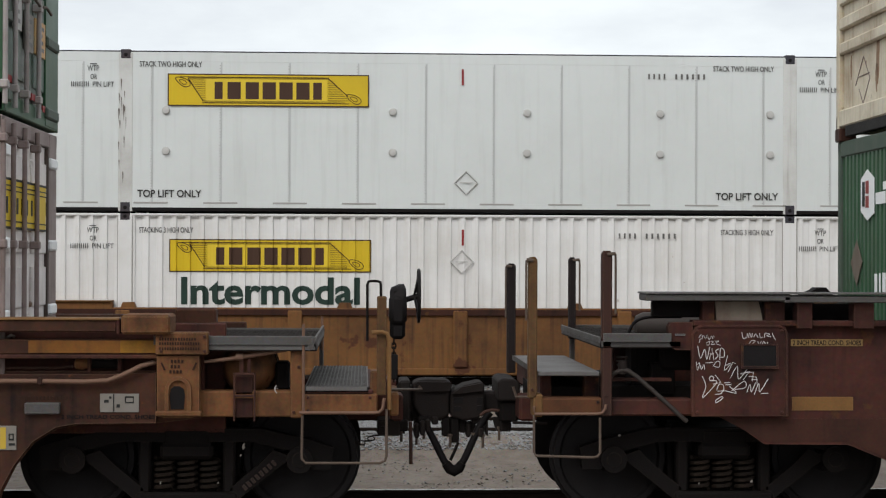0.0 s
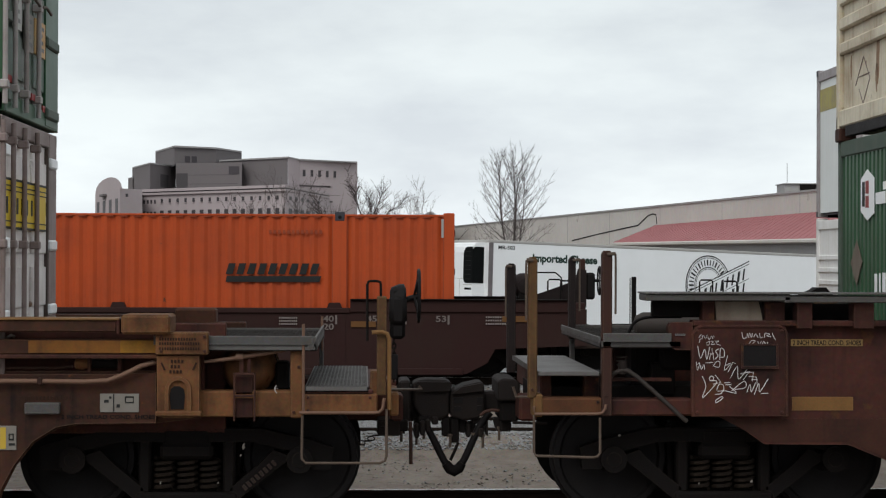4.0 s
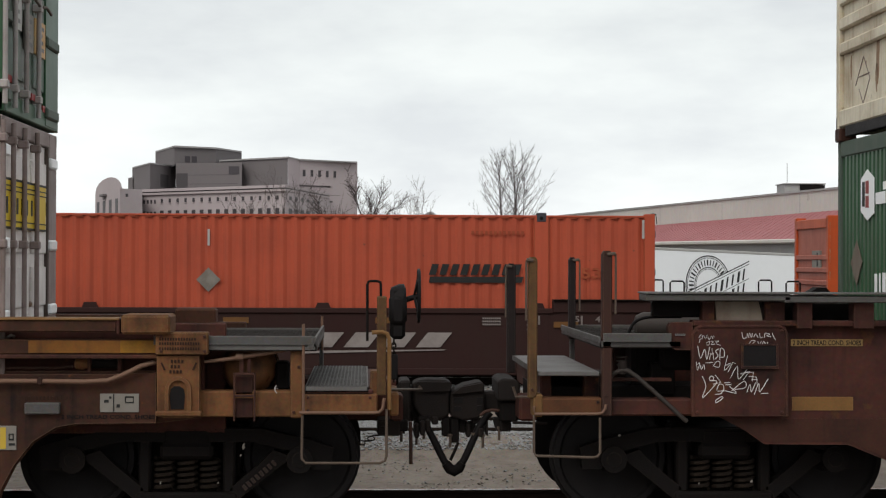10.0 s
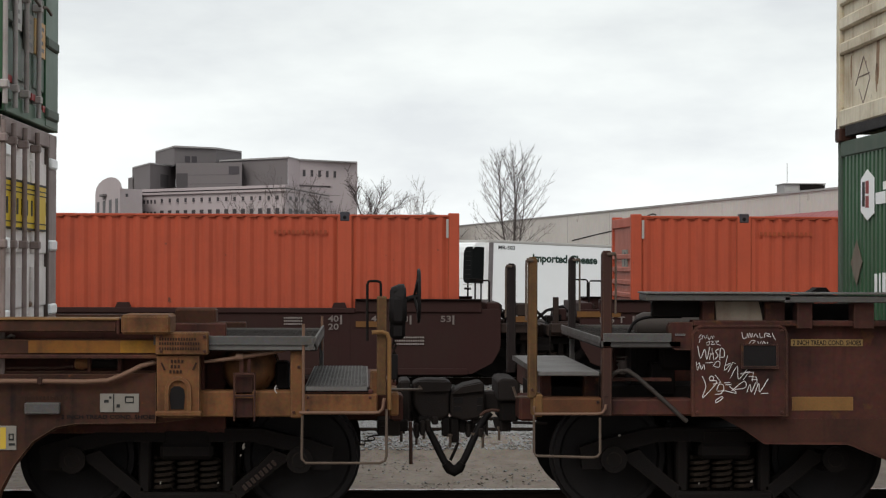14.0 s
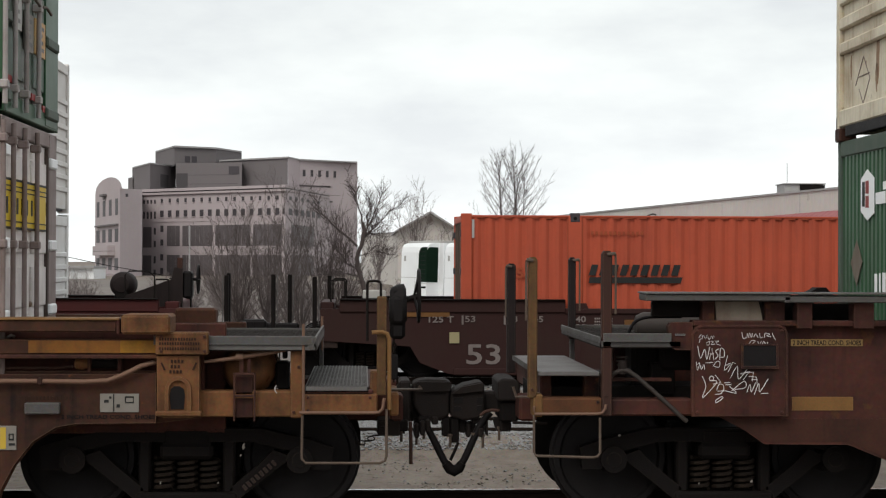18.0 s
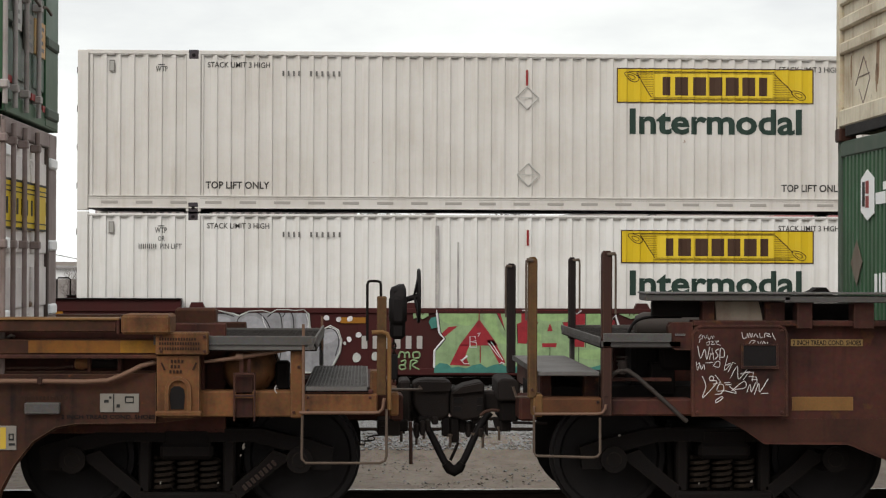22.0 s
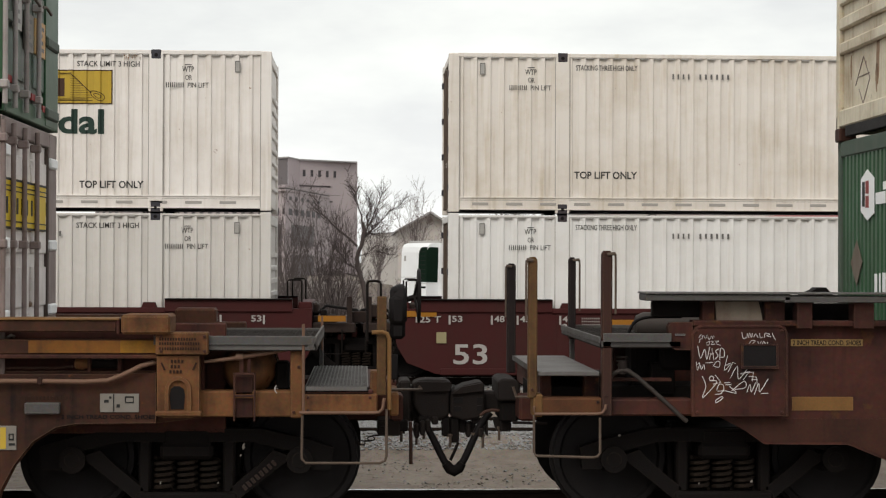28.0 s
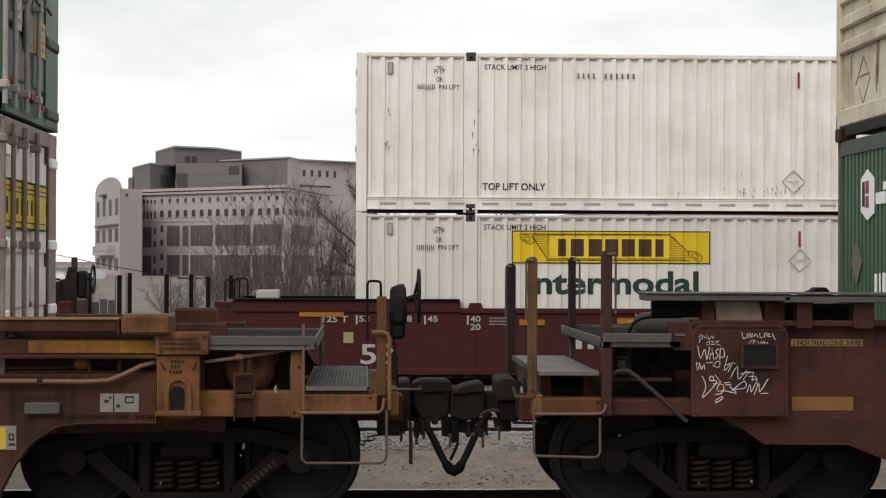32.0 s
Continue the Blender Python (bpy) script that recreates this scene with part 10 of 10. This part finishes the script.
for za, zc in ((zb, zb + 0.02), (zt - 0.02, zt), (zt - 0.07, zt - 0.06), (zt - 0.11, zt - 0.10), (zb + 0.06, zb + 0.07)):
    ed.box(XL + 0.004, XL + 0.008, za, zc, 14.767, 16.72, 0)
for k in range(6):
    y0 = 14.882 + 0.22 * k
    ed.box(XL + 0.004, XL + 0.008, zb + 0.13, zt - 0.16, y0, y0 + 0.07, 0)
np_("sign_marking", ed, "black", bd)
ub = near_box("upper", "dark green container with rusty locking rods, its doors to the gap", -1, XL + 0.01, ZS_L + 0.03, 6.30, "green_box", "green_box")
door_end(ub, XL + 0.01, ZS_L + 0.03, 6.30, "green_dusty", "green_box", RODS, "green_faded", (0.03, 0.254, 0.5, 0.75), 16.62, "bright_rod")
for y0, y1, z0, z1, m, lb_ in ((16.09, 16.58, 3.99, 4.31, "label_orange", "faded orange label"), (15.58, 15.99, 3.97, 4.31, "dirty_label", "peeling grey printed label"), (15.10, 15.45, 4.10, 4.50, "marker_grey", "pale grey label")):
    plate = np_("label_plate", Shape().box(XL + 0.0, XL + 0.018, z0, z1, y0, y1, 0.004), m, ub, lb_)
    for k in range(4):
        z = z0 + (z1 - z0) * (0.15 + 0.2 * k)
        np_("label_line", Shape().box(XL + 0.018, XL + 0.020, z, z + 0.035, y0 + 0.06, y1 - 0.08 - 0.04 * (k % 3), 0), "ink_grey", plate)
for y, z in ((14.856, 3.62), (15.933, 3.56), (16.490, 3.5)):
    np_("reflector", Shape().box(XL + 0.0, XL + 0.016, z, z + 0.06, y, y + 0.18, 0.002), "marker_red", ub, "red and white reflective tape")
    np_("reflector", Shape().box(XL + 0.0, XL + 0.016, z, z + 0.06, y + 0.181, y + 0.30, 0.002), "letter_white", ub, "red and white reflective tape")

gb = near_box("lower", "green corrugated container with a white hexagon mark", 1, XR, 0.45, ZS_R - 0.02, "green_box", "green_faded")
s = Shape()
n = 18
ys = [YC0 + 0.16 + (YC1 - YC0 - 0.32) * k / n for k in range(n + 1)]
for a, b in zip(ys[:-1], ys[1:]):
    w = b - a
    pts = [(XR + 0.012, a), (XR + 0.012, a + 0.5 * w), (XR + 0.045, a + 0.62 * w), (XR + 0.045, a + 0.88 * w), (XR + 0.012, b)]
    for (xa, ya), (xb, yb) in zip(pts[:-1], pts[1:]):
        s.add([(xa, ya, 0.6), (xb, yb, 0.6), (xb, yb, ZS_R - 0.16), (xa, ya, ZS_R - 0.16)], [(0, 1, 2, 3)])
np_("front_wall", s, "green_box", gb, "corrugated green end wall")
np_("end_header", Shape().box(XR, XR + 0.1, ZS_R - 0.17, ZS_R - 0.02, YC0 + 0.1, YC1 - 0.1, 0.01), "green_faded", gb)


def end_shape(root, name, yz, x, mat, label=""):
    return np_(name, Shape().add([(x, y, z) for y, z in yz] + [(x + 0.006, y, z) for y, z in yz], [tuple(range(len(yz))), tuple(range(len(yz), 2 * len(yz)))[::-1]] + [(i, (i + 1) % len(yz), len(yz) + (i + 1) % len(yz), len(yz) + i) for i in range(len(yz))]), mat, root, label)


hexa = [(16.510, 2.927), (16.305, 3.012), (16.085, 2.923), (16.082, 2.598), (16.301, 2.536), (16.508, 2.625)]
hx_ = end_shape(gb, "hexagon_mark", hexa, XR - 0.0, "clean_white", "white hexagon company mark")
end_shape(hx_, "mark_bar", [(16.453, 2.898), (16.378, 2.900), (16.376, 2.669), (16.451, 2.671)], XR - 0.005, "black")
end_shape(hx_, "mark_bar", [(16.341, 2.904), (16.248, 2.905), (16.247, 2.785), (16.340, 2.788)], XR - 0.005, "marker_red")
end_shape(hx_, "mark_bar", [(16.340, 2.767), (16.247, 2.764), (16.246, 2.654), (16.339, 2.657)], XR - 0.005, "marker_red")
end_shape(gb, "stencil_line", [(16.030, 2.782), (15.731, 2.790), (15.730, 2.679), (16.029, 2.679)], XR - 0.0, "clean_white", "white bar in place of a name")
end_shape(gb, "stencil_line", [(15.801, 2.874), (15.544, 2.883), (15.544, 2.803), (15.800, 2.803)], XR - 0.0, "clean_white", "white bar in place of a name")
end_shape(gb, "stencil_line", [(16.060, 2.046), (15.989, 2.046), (15.987, 1.877), (16.059, 1.876)], XR - 0.0, "clean_white", "white bar in place of a number")
end_shape(gb, "stencil_line", [(15.918, 2.052), (15.883, 2.052), (15.881, 1.874), (15.916, 1.873)], XR - 0.0, "clean_white", "white bar in place of a number")
end_shape(gb, "stencil_line", [(15.813, 2.058), (15.726, 2.058), (15.725, 1.872), (15.811, 1.870)], XR - 0.0, "clean_white", "white bar in place of a number")
end_shape(gb, "placard_holder", [(16.852, 2.143), (16.659, 2.357), (16.466, 2.154), (16.655, 1.930)], XR - 0.0, "dirty_cream", "brown weathered diamond placard")

wb = near_box("upper", "weathered cream container with cross ribs on its end", 1, XR - 0.02, ZS_R + 0.06, 6.30, "cream_near", "cream_near")
np_("front_wall", Shape().box(XR + 0.03, XR + 0.06, ZS_R + 0.2, 6.25, YC0 + 0.1, YC1 - 0.1, 0), "cream_near", wb, "stained cream end wall")
np_("end_rib", Shape().box(XR - 0.02, XR + 0.035, 4.173, 4.289, YC0 + 0.1, YC1 - 0.1, 0.02), "cream_near", wb)
np_("end_rib", Shape().box(XR - 0.02, XR + 0.035, 4.411, 4.533, YC0 + 0.1, YC1 - 0.1, 0.02), "cream_near", wb)
np_("end_rib", Shape().box(XR - 0.02, XR + 0.035, 4.654, 4.770, YC0 + 0.1, YC1 - 0.1, 0.02), "cream_near", wb)
np_("end_rib", Shape().box(XR - 0.02, XR + 0.035, 4.897, 5.019, YC0 + 0.1, YC1 - 0.1, 0.02), "cream_near", wb)
np_("end_sill", Shape().box(XR - 0.02, XR + 0.08, 3.467, 3.632, YC0 + 0.1, YC1 - 0.1, 0.012), "cream_near", wb)
# A black strip paints the shade in the opening below the end sill.
np_("lifting_pocket", Shape().box(XR - 0.01, XR + 0.06, ZS_R + 0.02, 3.467, YC0 + 0.2, YC1 - 0.3, 0.005), "grease", wb)
np_("corner_casting", Shape().box(XR - 0.03, XR + 0.14, ZS_R - 0.02, ZS_R + 0.11, YC1 - 0.17, YC1 + 0.005, 0.012), "post_brown", wb)
pl = Shape()
for a, b in (((16.791, 3.835), (16.522, 4.084)), ((16.522, 4.084), (16.313, 3.861)), ((16.313, 3.861), (16.537, 3.640)), ((16.537, 3.640), (16.673, 3.791)), ((16.732, 3.904), (16.314, 3.913))):
    pl.tube([(XR + 0.028, *a), (XR + 0.028, *b)], 0.005, 5)
for k, (y, z, w_, h_) in enumerate(((16.06, 3.98, 0.05, 0.20), (16.10, 3.84, 0.035, 0.13), (15.75, 3.95, 0.03, 0.16), (15.55, 3.9, 0.04, 0.22), (16.95, 4.02, 0.02, 0.12))):
    end_shape(wb, "rust_stain", [(y - w_, z + h_), (y + w_ * 0.4, z + h_ * 1.05), (y + w_, z + h_ * 0.3), (y + w_ * 0.6, z - h_ * 0.6), (y, z - h_), (y - w_ * 0.7, z - h_ * 0.4)], XR + 0.026, "rust_stain", "brown rust run")
np_("placard_holder", pl, "rod_grey", wb, "thin diamond placard frame")


# ---- what moves ----
RUN = (3.88206853, -0.32508854, 1.19300849, -1.00758868, 0.62123788, -0.22506329)


def travelled(t):
    """Metres that the passing train has gone at t seconds."""
    slack = 0.15 * min(1.0, max(0.0, (t - 29.3) / 0.1))
    return 32 * sum(k * (t / 32) ** (i + 1) for i, k in enumerate(RUN)) - slack


def motions():
    times = [i * 2.0 for i in range(15)] + [29.0, 29.1, 29.2, 29.3, 29.4, 29.5, 29.6, 30.0, 31.0, 32.0]
    for ob, u, y, z in TRAIN:
        walk(ob, [(t, pose(u + travelled(t), y, z)) for t in times])
    steps = [i * LENGTH / 220 for i in range(221)]
    for ws, x, r in WHEELS:
        walk(ws, [(t, pose(x, 0, r) @ Matrix.Rotation(travelled(t) / r, 4, "Y")) for t in steps])


motions()
